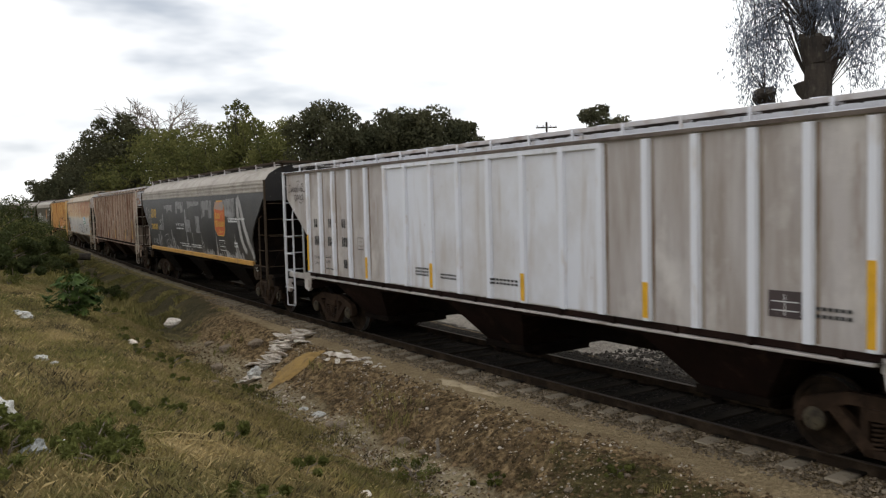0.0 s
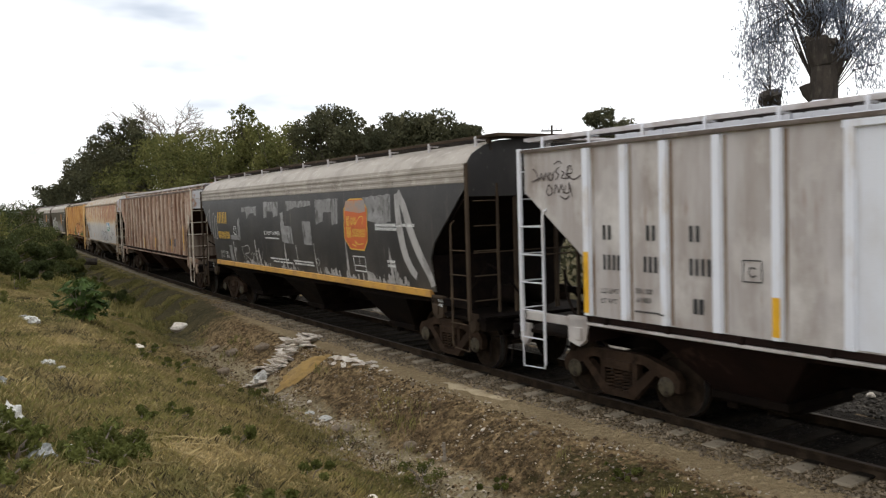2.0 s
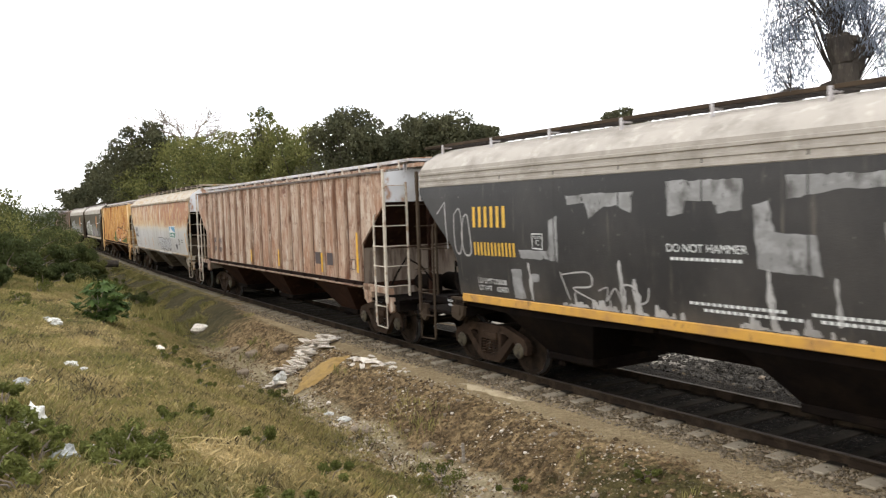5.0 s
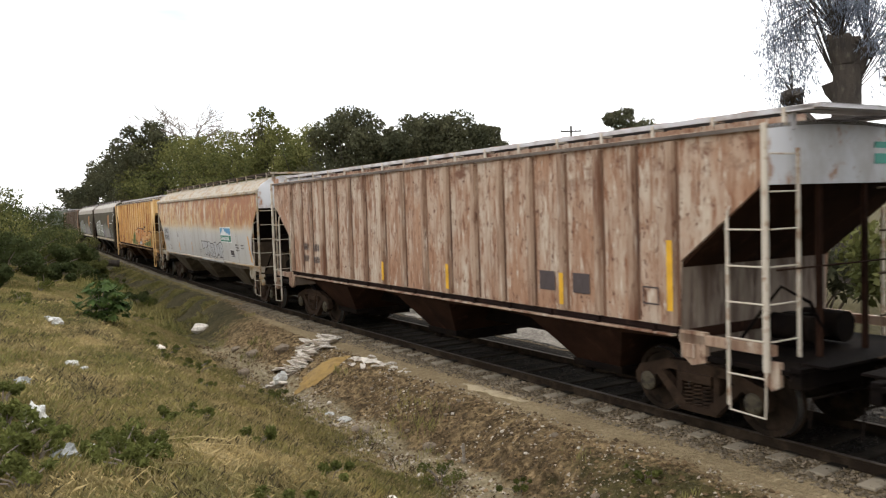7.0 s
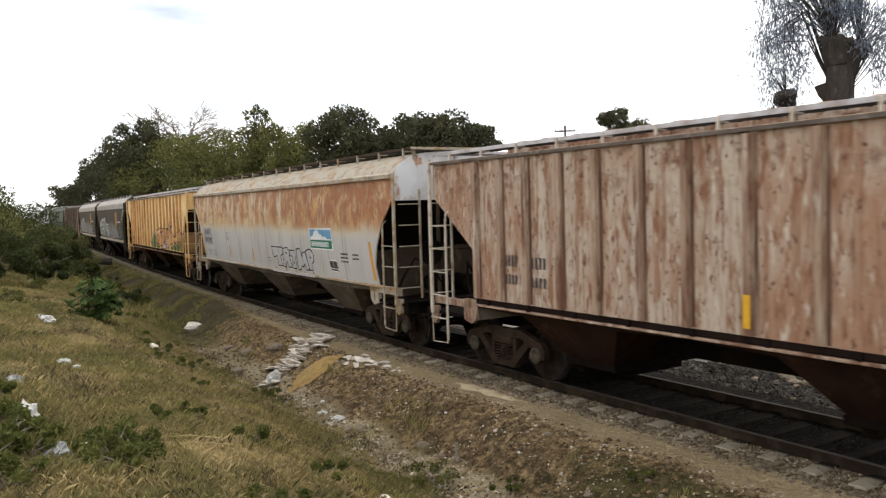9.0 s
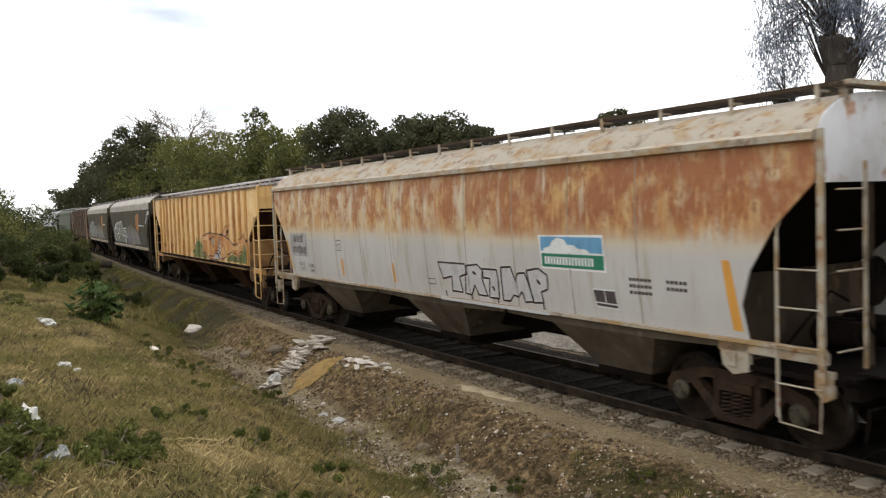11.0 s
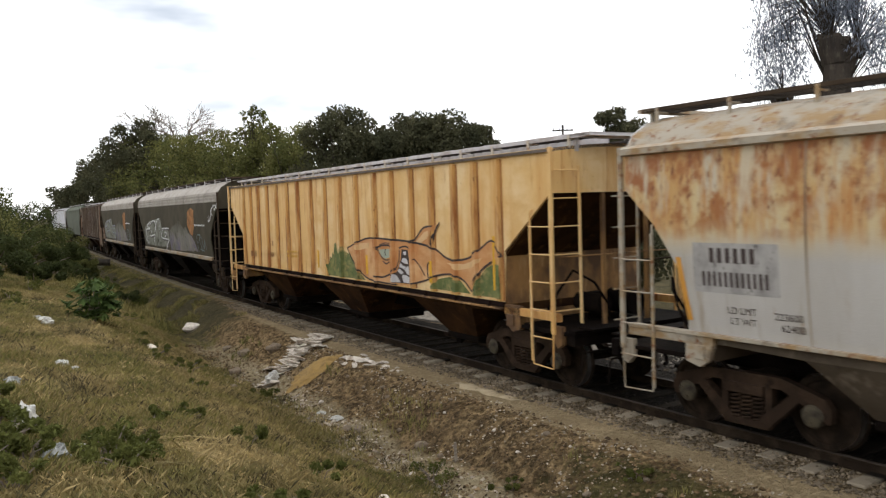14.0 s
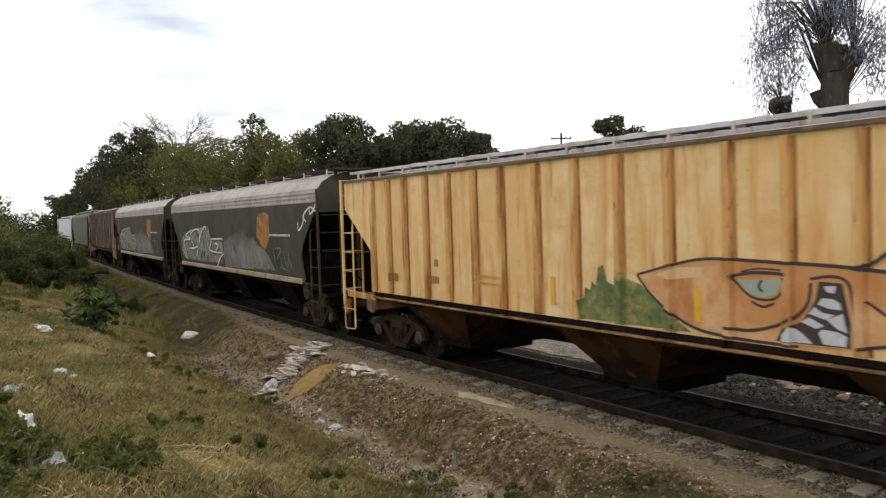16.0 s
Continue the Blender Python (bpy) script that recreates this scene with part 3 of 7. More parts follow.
def running_board(car, mats, y0, y1, z, posts, base_z, trough=False, reach=8.7, edge_=0.055):
    for s in (-1, 1):
        rb = part("running_board", Mesh().box(-reach, reach, (y1 - 0.03) * s, y1 * s, z - edge_, z + 0.012), mats.get("board") or M_BOARD, car)
        m = Mesh()
        for k in range(6):
            yy = y0 + (y1 - y0 - 0.05) * k / 5
            m.box(-reach, reach, yy * s, (yy + 0.025) * s, z - 0.035, z)
        for x in np.arange(-reach + 0.1, reach, 0.29):
            m.box(x, x + 0.02, y0 * s, (y1 - 0.02) * s, z - 0.045, z - 0.02)
        # darker than the board edge: the underside's shade is in the colour
        part("grating", m, M_GRATING, rb, "steel grating painted dark for its shaded underside")
        for x in posts:
            part("board_support", Mesh().box(x - 0.024, x + 0.024, (y1 - 0.02) * s, (y1 + 0.02) * s, base_z, z).box(x - 0.018, x + 0.018, (y1 - 0.2) * s, y1 * s, z - 0.075, z - 0.05), mats["support"], rb)
    for q in (-1, 1):
        part("end_walkway", Mesh().box(8.25 * q, (reach + 0.08) * q, -y1, y1, z - 0.04, z + 0.012).box(8.3 * q, 8.36 * q, -y1 + 0.1, -y1 + 0.16, z - 0.25, z - 0.04).box(8.3 * q, 8.36 * q, y1 - 0.16, y1 - 0.1, z - 0.25, z - 0.04), mats.get("walkway") or mats.get("board") or M_BOARD, car)
    if trough:
        prof = [(0.42, 3.92), (0.42, 4.12), (0.3, 4.18), (0.12, 4.2), (-0.12, 4.2), (-0.3, 4.18), (-0.42, 4.12), (-0.42, 3.92)]
        for x in (-7.5, -4.5, -1.5, 1.5, 4.5):
            h = Mesh().prism_x(prof, x, x + 2.96)
            for k in (0.4, 1.2, 2.0, 2.7):
                h.prism_x([(y * 1.05, zz + 0.015) for y, zz in prof], x + k, x + k + 0.06)
            part("roof_hatch", h, mats["roof"], car)
        return
    for x in (-6.2, -3.1, 0.0, 3.1, 6.2):
        h = Mesh().box(x - 1.5, x + 1.5, -0.32, 0.32, 4.12, 4.2)
        for k in (-1.2, -0.4, 0.4, 1.2):
            h.box(x + k - 0.05, x + k + 0.05, -0.38, 0.38, 4.2, 4.23)
        part("roof_hatch", h, mats["roof"], car)


def ribbed_car(label, mats):
    """Covered hopper with straight sides and upright outside ribs."""
    car = tagged(new("hopper_car"), label, "railway wagon", "wagons of the goods train")
    poly = [(-7.0, 1.4), (7.0, 1.4), (7.06, 2.25), (8.32, 3.2), (8.32, 3.86), (-8.32, 3.86), (-8.32, 3.2), (-7.06, 2.25)]
    for s in (-1, 1):
        part("side_sheet", Mesh().prism(poly, 1.5 * s, 1.54 * s), mats["side"], car)
        for i, x in enumerate(RIBS):
            w = 0.07
            r = Mesh()
            for a, b in (((x - w, 1.53 * s), (x + w, 1.53 * s)),):
                ring = [(x - w, 1.535 * s), (x + w, 1.535 * s), (x + w * 0.72, 1.605 * s), (x - w * 0.72, 1.605 * s)]
                r.add([(p[0], p[1], 1.41) for p in ring] + [(p[0], p[1], 3.79) for p in ring], [[0, 1, 2, 3], [7, 6, 5, 4]] + [[k, (k + 1) % 4, 4 + (k + 1) % 4, 4 + k] for k in range(4)])
            rib = part("rib", r, mats["rib"], car)
            if s > 0:
                # wider on one side; on brown ribs it doubles as a painted shade line
                part("weld_bead", Mesh().box(x - 0.12, x - 0.068, 1.537, 1.546, 1.42, 3.78).box(x + 0.068, x + 0.088, 1.537, 1.546, 1.42, 3.78), mats["bead"], rib)
        part("top_chord", Mesh().box(-8.36, 8.36, 1.5 * s, 1.568 * s, 3.825, 3.87), mats["chord"], car)
        # sill and brackets are painted dark as the shadow gap over the lip
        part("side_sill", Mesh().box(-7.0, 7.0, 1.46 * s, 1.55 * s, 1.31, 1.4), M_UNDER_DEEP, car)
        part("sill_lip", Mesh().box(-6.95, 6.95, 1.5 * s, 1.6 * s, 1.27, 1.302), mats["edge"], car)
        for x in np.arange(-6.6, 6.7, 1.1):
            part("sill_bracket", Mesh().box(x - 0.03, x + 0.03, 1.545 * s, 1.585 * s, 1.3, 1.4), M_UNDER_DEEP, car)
        for q in (-1, 1):
            ladder(car, q, s, mats, 7.85, 8.38, 2.9, 3.88, 1.62)
            end_ladder(car, q, s, mats, 8.44, 3.6)
    part("roof", roof_mesh(ROOF_R, 8.34), M_ROOF_SHADE, car)
    for q in (-1, 1):
        part("end_wall", end_wall_mesh(ROOF_R, q, 8.34, 3.18, 1.53), mats["end"], car)
        sl = [(8.32 * q, 3.2), (6.6 * q, 1.81), (6.6 * q, 1.87), (8.26 * q, 3.22)]
        part("slope_sheet", Mesh().prism(sl, -1.5, 1.5), mats["slope"], car)
        part("bolster_plate", Mesh().prism_x([(1.5, 1.0), (1.5, 2.2), (-1.5, 2.2), (-1.5, 1.0)], 7.0 * q, 7.04 * q), mats["plate"], car)
        end_gear(car, q, mats)
        truck(car, TRUCK_AT * q)
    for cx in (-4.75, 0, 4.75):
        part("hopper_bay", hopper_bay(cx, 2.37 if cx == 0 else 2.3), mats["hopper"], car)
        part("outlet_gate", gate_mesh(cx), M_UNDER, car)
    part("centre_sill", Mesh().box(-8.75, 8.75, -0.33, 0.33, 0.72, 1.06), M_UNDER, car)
    running_board(car, mats, 0.62, 1.16, 4.07, np.arange(-8.32, 8.4, 1.04), 3.87, True)
    return car


def skin_y(z):
    return lerp(z, SKIN_Z, SKIN_Y)


def smooth_car(label, mats, cut, kind):
    """Covered hopper with smooth, slightly bulging sides."""
    car = tagged(new("hopper_car"), label, "railway wagon", "wagons of the goods train")
    cz, cx = [a for a, b in cut], [b for a, b in cut]
    zs = sorted(set([z for z in SKIN_Z if z >= cz[0]] + [z for z in cz if z < 3.74]))
    for s in (-1, 1):
        vs, fs = [], []
        us = np.linspace(-1, 1, 13)
        for lay in (0.0, -0.03):
            for z in zs:
                vs += [(u * lerp(z, cz, cx), (skin_y(z) + lay) * s, z) for u in us]
        nu, nz = len(us), len(zs)
        for k in range(2):
            fs += [[k * nu * nz + j * nu + i, k * nu * nz + j * nu + i + 1, k * nu * nz + (j + 1) * nu + i + 1, k * nu * nz + (j + 1) * nu + i] for j in range(nz - 1) for i in range(nu - 1)]
        for j in range(nz - 1):
            for i in (0, nu - 1):
                fs.append([j * nu + i, (j + 1) * nu + i, nu * nz + (j + 1) * nu + i, nu * nz + j * nu + i])
        part("side_sheet", Mesh().add(vs, fs), mats["side"], car, smooth=True)
        # weld seams
        for x in (-5.7, -4.3, -2.9, -1.45, 0.0, 1.45, 2.9, 4.3, 5.7):
            m = Mesh()
            ring = [(x - 0.012, skin_y(z) * s + 0.004 * s, z) for z in zs] + [(x + 0.012, skin_y(z) * s + 0.004 * s, z) for z in zs]
            m.add(ring, [[j, j + 1, nz + j + 1, nz + j] for j in range(nz - 1)])
            m.add([(p[0], p[1] - 0.006 * s, p[2]) for p in ring], [[j, j + 1, nz + j + 1, nz + j] for j in range(nz - 1)])
            part("weld_seam", m, mats["seam"], car)
        sx = 7.0 if kind == "B" else 8.38
        part("side_sill", Mesh().box(-sx, sx, 1.42 * s, 1.54 * s, 1.31, 1.45 if kind == "B" else 1.36), mats["lip"], car)
        if kind == "B":
            for z in (3.45, 3.56, 3.67):
                part("eave_rib", Mesh().prism_x([(1.56 * s, z - 0.035), (1.6 * s, z - 0.02), (1.6 * s, z + 0.02), (1.55 * s, z + 0.035)], -8.34, 8.34), mats["roof"], car)
            part("eave_panel", Mesh().prism_x([(1.57 * s, 3.42), (1.585 * s, 3.42), (1.568 * s, 3.76), (1.55 * s, 3.76)], -8.34, 8.34), mats["roof"], car)
        else:
            part("eave_flange", Mesh().prism_x([(1.55 * s, 3.62), (1.66 * s, 3.64), (1.66 * s, 3.72), (1.58 * s, 3.76), (1.5 * s, 3.76)], -8.36, 8.36), mats["chord"], car)
        for q in (-1, 1):
            ladder(car, q, s, mats, 7.88, 8.42, 2.7, 3.75, 1.62)
            end_ladder(car, q, s, mats, 8.6, 3.4)
    part("roof", roof_mesh(ROOF_S, 8.34), mats["roof"], car, smooth=True)
    for q in (-1, 1):
        part("end_wall", end_wall_mesh(ROOF_S, q, 8.36, 3.18), mats["end"], car)
        sl = [(8.34 * q, 3.2), (6.6 * q, 1.81), (6.6 * q, 1.87), (8.28 * q, 3.22)]
        part("slope_sheet", Mesh().prism(sl, -1.53, 1.53), mats["slope"], car)
        # the rounded body end behind the cut of the side
        part("bolster_plate", Mesh().prism_x([(1.45, 1.0), (1.5, 2.1), (-1.5, 2.1), (-1.45, 1.0)], 7.02 * q, 7.06 * q), mats["plate"], car)
        end_gear(car, q, mats)
        truck(car, TRUCK_AT * q)
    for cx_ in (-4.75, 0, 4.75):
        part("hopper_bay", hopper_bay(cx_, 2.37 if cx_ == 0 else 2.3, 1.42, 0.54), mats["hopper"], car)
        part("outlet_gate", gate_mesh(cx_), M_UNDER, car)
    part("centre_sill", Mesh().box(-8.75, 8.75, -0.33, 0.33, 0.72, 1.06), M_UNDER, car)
    running_board(car, mats, 0.62, 1.16, 4.24 if kind == "B" else 4.27, np.arange(-8.1, 8.2, 1.62 if kind == "B" else 1.16), 4.04, edge_=0.04, reach=8.7 if kind == "B" else 8.42)
    return car


def kit(side, rib, chord, roof, end, under, hopper, ladder_, lip, plate, slope, **more):
    d = dict(side=side, rib=rib, chord=chord, roof=roof, end=end, under=under, hopper=hopper, ladder=ladder_, lip=lip, plate=plate, slope=slope, support=chord, sill=lip, channel=lip, post=ladder_, seam=side, bead=M_BEAD_GREY, edge=rib)
    d.update(more)
    return d


K_WHITE = kit(M_GREY_WHITE, M_RIB_WHITE, M_RIB_WHITE, M_RIB_WHITE, M_END_WHITE, M_UNDER, M_UNDER_DEEP, M_WHITE, M_UNDER_GREY, M_UNDER_DEEP, M_UNDER_DEEP, channel=M_GREY_WHITE, sill=M_GREY_WHITE, post=M_UNDER_GREY, edge=M_GREY_WHITE)
K_BLACK = kit(M_BLACK, M_BLACK, M_BOARD, M_BLACK_ROOF, M_BLACK, M_UNDER, M_UNDER, M_UNDER_GREY, M_YELLOW_SILL, M_UNDER, M_UNDER, channel=M_UNDER, sill=M_UNDER_GREY, board=M_UNDER_GREY)
K_BROWN = kit(M_BROWN, M_BROWN_RIB, M_BROWN, M_BROWN, M_END_WHITE, M_UNDER, M_UNDER_BROWN, M_FADED, M_BROWN_RIB, M_PLATE_GREY, M_UNDER_BROWN, bead=M_BEAD_DARK, post=M_UNDER_BROWN, support=M_FADED)
K_RUST = kit(M_DARK_RUST, M_DARK_RUST, M_DARK_RUST, M_BROWN, M_DARK_RUST, M_UNDER, M_UNDER_BROWN, M_BROWN_RIB, M_BROWN_RIB, M_BROWN_RIB, M_UNDER)
K_FARM = kit(M_FARM, M_FARM, M_FARM_ROOF, M_FARM_ROOF, M_END_WHITE, M_UNDER, M_BAY_GREY, M_FARM_ROOF, M_FARM_ROOF, M_UNDER_GREY, M_UNDER, channel=M_FARM_ROOF, board=M_UNDER_GREY, seam=M_SEAM, post=M_UNDER_GREY, walkway=M_FARM_ROOF, near_brake=True)
K_YELLOW = kit(M_YELLOW, M_YELLOW_RIB, M_YELLOW, M_BOARD, M_YELLOW, M_UNDER, M_UNDER_RUST, M_YELLOW, M_UNDER_RUST, M_PLATE, M_UNDER_RUST, channel=M_YELLOW_RIB, sill=M_PLATE, post=M_PLATE, edge=M_PLATE, bead=M_BEAD_RUST, support=M_FADED)
K_GREEN = kit(M_GREEN, M_GREEN, M_BOARD, M_BLACK_ROOF, M_GREEN, M_UNDER, M_UNDER, M_UNDER_GREY, M_FARM_ROOF, M_UNDER, M_UNDER, channel=M_UNDER, sill=M_UNDER_GREY, board=M_UNDER_GREY)
K_PALE = kit(M_GREEN_LIGHT, M_GREEN_LIGHT, M_GREEN_LIGHT, M_GREEN_LIGHT, M_GREEN_LIGHT, M_UNDER, M_UNDER, M_UNDER_GREY, M_GREEN_LIGHT, M_UNDER, M_UNDER)

PITCH = 18.22
TRAIN = [
    (-2, ribbed_car("stained white ribbed hopper wagon with cleaner white middle panels", K_WHITE)),
    (-1, smooth_car("black smooth-sided hopper wagon with yellow sill and grey roof", K_BLACK, CUT_B, "B")),
    (0, ribbed_car("rust-streaked pinkish brown ribbed hopper wagon", K_BROWN)),
    (1, smooth_car("grey smooth-sided hopper wagon with orange rust and graffiti", K_FARM, CUT_D, "D")),
    (2, ribbed_car("faded ochre yellow ribbed hopper wagon with painted graffiti", K_YELLOW)),
    (3, smooth_car("dark grey-green smooth-sided hopper wagon with graffiti", K_GREEN, CUT_B, "B")),
    (4, smooth_car("dark grey-green smooth-sided hopper wagon with orange emblem", K_GREEN, CUT_B, "B")),
    (5, ribbed_car("rust brown ribbed hopper wagon", K_RUST)),
    (6, smooth_car("dull pale grey-green hopper wagon", K_PALE, CUT_B, "B")),
    (7, ribbed_car("white ribbed hopper wagon far back in the train", K_WHITE)),
]


# ---- paint on the wagons: marks, patches and graffiti, following ribs and curves of the side ----
def lettering(mesh, material, car):
    """Painted writing that is too small to pick apart."""
    return tagged(part("lettering", mesh, material, car), kind="stuff")


def flat(name, col, rough=0.6, wear=None):
    return layered(name, col, [(wear or tuple(c * 0.7 for c in col), (6, 6, 3), 0.5, 0.75), (tuple(min(1, c * 1.2 + 0.02) for c in col), (20, 20, 8), 0.58, 0.75)], rough, bump=0.05)


P_WHITE, P_GREY, P_BLACK = flat("white lettering paint", (0.62, 0.62, 0.6)), layered("patchy grey cover-up paint", (0.2, 0.195, 0.19), [((0.27, 0.265, 0.26), (2.5, 2, 4), 0.48, 0.62), ((0.09, 0.085, 0.08), (3.5, 3, 2), 0.52, 0.64), ((0.035, 0.032, 0.03), (14, 14, 5), 0.6, 0.68)], 0.7, bump=0.05), flat("black lettering paint", (0.03, 0.03, 0.03))
P_YELLOW, P_ORANGE, P_AMBER = flat("yellow lettering paint", (0.6, 0.36, 0.05)), flat("orange red emblem paint", (0.5, 0.11, 0.03)), flat("amber reflector stripe", (0.66, 0.36, 0.02))
P_SILVER, P_INK, P_BODY = flat("silver spray paint", (0.41, 0.4, 0.395)), flat("dark spray paint outline", (0.05, 0.035, 0.032)), layered("orange brown spray paint", (0.5, 0.235, 0.085), [((0.62, 0.37, 0.18), (1.1, 1, 2.2), 0.46, 0.68), ((0.4, 0.15, 0.045), (2.5, 2, 1.2), 0.54, 0.72)], 0.6, bump=0.05)
P_LEAF, P_BLUE, P_SIGN = layered("green spray paint", (0.1, 0.125, 0.04), [((0.19, 0.2, 0.07), (5, 5, 5), 0.46, 0.62), ((0.42, 0.29, 0.12), (4, 4, 4), 0.55, 0.72), ((0.05, 0.07, 0.025), (9, 9, 9), 0.56, 0.68)], 0.6, bump=0.05), flat("sky blue sign paint", (0.11, 0.27, 0.42)), flat("green sign paint", (0.02, 0.16, 0.09))
P_EMBLEM, P_TEAL = layered("faded orange emblem", (0.34, 0.15, 0.05), [((0.2, 0.1, 0.045), (3, 3, 3), 0.4, 0.6), ((0.4, 0.22, 0.1), (7, 7, 4), 0.5, 0.66)], 0.8, bump=0.05, spec=0.1), flat("teal stencil paint", (0.08, 0.35, 0.28))
P_TEETH, P_EYE = flat("off-white spray paint", (0.5, 0.49, 0.5)), flat("grey green spray paint", (0.3, 0.34, 0.27))
GREEN_BASE = ((0.075, 0.07, 0.05), [((0.12, 0.112, 0.082), (0.8, 1, 0.6), 0.42, 0.7), ((0.12, 0.105, 0.085), (5, 5, 0.5), 0.62, 0.8)])
P_MURAL = layered("soft violet and grey spray on dull paint", GREEN_BASE[0], GREEN_BASE[1] + [((0.2, 0.19, 0.16), (0.9, 1, 0.7), 0.34, 0.5, (2.65, 2.2)), ((0.16, 0.14, 0.19), (0.8, 1, 1.1), 0.44, 0.56, (2.3, 1.8)), ((0.26, 0.23, 0.2), (3.5, 3, 1.2), 0.52, 0.64, (2.4, 1.9)), ((0.1, 0.09, 0.075), (5, 5, 3), 0.56, 0.66)], 0.85, bump=0.05, spec=0.08)
P_LETTER = layered("pale grey green letter spray", (0.17, 0.175, 0.14), [((0.26, 0.26, 0.22), (2.5, 2, 1.6), 0.42, 0.58), ((0.09, 0.085, 0.065), (3.5, 3, 3), 0.52, 0.6)], 0.85, bump=0.05, spec=0.08)
P_WASH = layered("thin grey wash over orange", (0.36, 0.22, 0.15), [((0.26, 0.23, 0.21), (2.5, 2, 5), 0.42, 0.58), ((0.44, 0.19, 0.08), (4, 4, 3), 0.56, 0.68)], 0.7, bump=0.05)
P_BLUISH, P_SCRAWL = flat("bluish grey spray", (0.2, 0.23, 0.28)), flat("dull teal spray", (0.1, 0.14, 0.135))
P_STRIPE = flat("orange reflector stripe", (0.56, 0.27, 0.05))
P_RUSTY = flat("rust brown stencil paint", (0.27, 0.13, 0.05))
P_FADE, P_DARKRED, P_TAN = layered("worn pale paint", (0.36, 0.345, 0.33), [((0.24, 0.23, 0.22), (3, 3, 2), 0.46, 0.64), ((0.07, 0.065, 0.06), (18, 18, 7), 0.6, 0.68)], 0.7, bump=0.05), flat("dark brown data patch", (0.06, 0.045, 0.045)), flat("tan spray highlight", (0.62, 0.4, 0.2))


def rib_y(u, z):
    d = min(abs(u - r) for r in RIBS)
    return 1.605 if d <= 0.0504 else (1.54 if d >= 0.071 else 1.605 - (d - 0.0504) / 0.0206 * 0.065)


def bulge_y(u, z):
    return skin_y(z)


def fill(poly, surf, off=0.004):
    """A painted area with a polygon outline in (u, z), laid on the side in narrow upright strips."""
    m = Mesh()
    off = off + 0.008 if surf is rib_y else off
    us = [p[0] for p in poly]
    cuts = set(np.round(np.arange(min(us), max(us), 0.06), 4)) | {max(us)} | set(us)
    if surf is rib_y:
        for r in RIBS:
            cuts |= {r - 0.071, r - 0.0504, r + 0.0504, r + 0.071}
    cuts = sorted(c for c in cuts if min(us) <= c <= max(us))

    def spans(u):
        zs = []
        for (a, b), (c, d) in zip(poly, poly[1:] + poly[:1]):
            if (a <= u < c) or (c <= u < a):
                zs.append(b + (d - b) * (u - a) / (c - a))
        return sorted(zs)

    for a, b in zip(cuts, cuts[1:]):
        if b - a < 1e-4:
            continue
        za, zb = spans(a + 1e-5), spans(b - 1e-5)
        if len(za) != len(zb):
            za = zb = spans((a + b) / 2)
        for k in range(0, len(za) - 1, 2):
            nz = 1 if surf is rib_y else max(1, int((za[k + 1] - za[k]) / 0.12) + 1)
            for j in range(nz):
                q = [(a, za[k] + (za[k + 1] - za[k]) * j / nz), (b, zb[k] + (zb[k + 1] - zb[k]) * j / nz), (b, zb[k] + (zb[k + 1] - zb[k]) * (j + 1) / nz), (a, za[k] + (za[k + 1] - za[k]) * (j + 1) / nz)]
                m.add([(u, surf(u, z) + off, z) for u, z in q], [(0, 1, 2, 3)])
    return m


def stroke(m, pts, w, surf, off=0.009, taper=False):
    """A painted line through (u, z) points."""
    off = off + 0.008 if surf is rib_y else off
    fine = []
    for (a, b), (c, d) in zip(pts, pts[1:]):
        n = max(1, int(math.hypot(c - a, d - b) / (0.01 if surf is rib_y else 0.025)))
        fine += [(a + (c - a) * k / n, b + (d - b) * k / n) for k in range(n)]
    fine.append(pts[-1])
    ring = []
    for i, p in enumerate(fine):
        q, r = fine[max(0, i - 4)], fine[min(len(fine) - 1, i + 4)]
        dx, dz = r[0] - q[0], r[1] - q[1]
        ln = math.hypot(dx, dz) or 1
        ww = w * (0.5 + 0.5 * math.sin(3.14 * (0.15 + 0.7 * i / len(fine)))) if taper else w
        nx, nz = -dz / ln * ww / 2, dx / ln * ww / 2
        for k in (-1, 1):
            u, z = p[0] + nx * k, p[1] + nz * k
            ring.append((u, surf(u, z) + off, z))
    m.add(ring, [(2 * i, 2 * i + 2, 2 * i + 3, 2 * i + 1) for i in range(len(fine) - 1)])
    return m


def rect(u0, z0, u1, z1):
    return [(u0, z0), (u1, z0), (u1, z1), (u0, z1)]


def ragged(poly, amp, seed):
    """The outline with short, uneven edges, as a roller or a worn stencil leaves it."""
    rq, out = random.Random(seed), []
    for (a, b), (c, d) in zip(poly, poly[1:] + poly[:1]):
        n = max(1, int(math.hypot(c - a, d - b) / 0.07))
        out += [(a + (c - a) * k / n + rq.uniform(-amp, amp), b + (d - b) * k / n + rq.uniform(-amp, amp)) for k in range(n)]
    return out


def bars(u0, z1, u1, z0, n, surf, off=0.006, gap=0.3):
    """A line of writing as n plain upright bars between u0 and u1."""
    m = Mesh()
    st = (u1 - u0) / n
    for k in range(n):
        a, b = sorted((u0 + st * k, u0 + st * (k + 1 - gap)))
        f = fill(rect(a, z0, b, z1), surf, off)
        m.add(f.v, f.f)
    return m


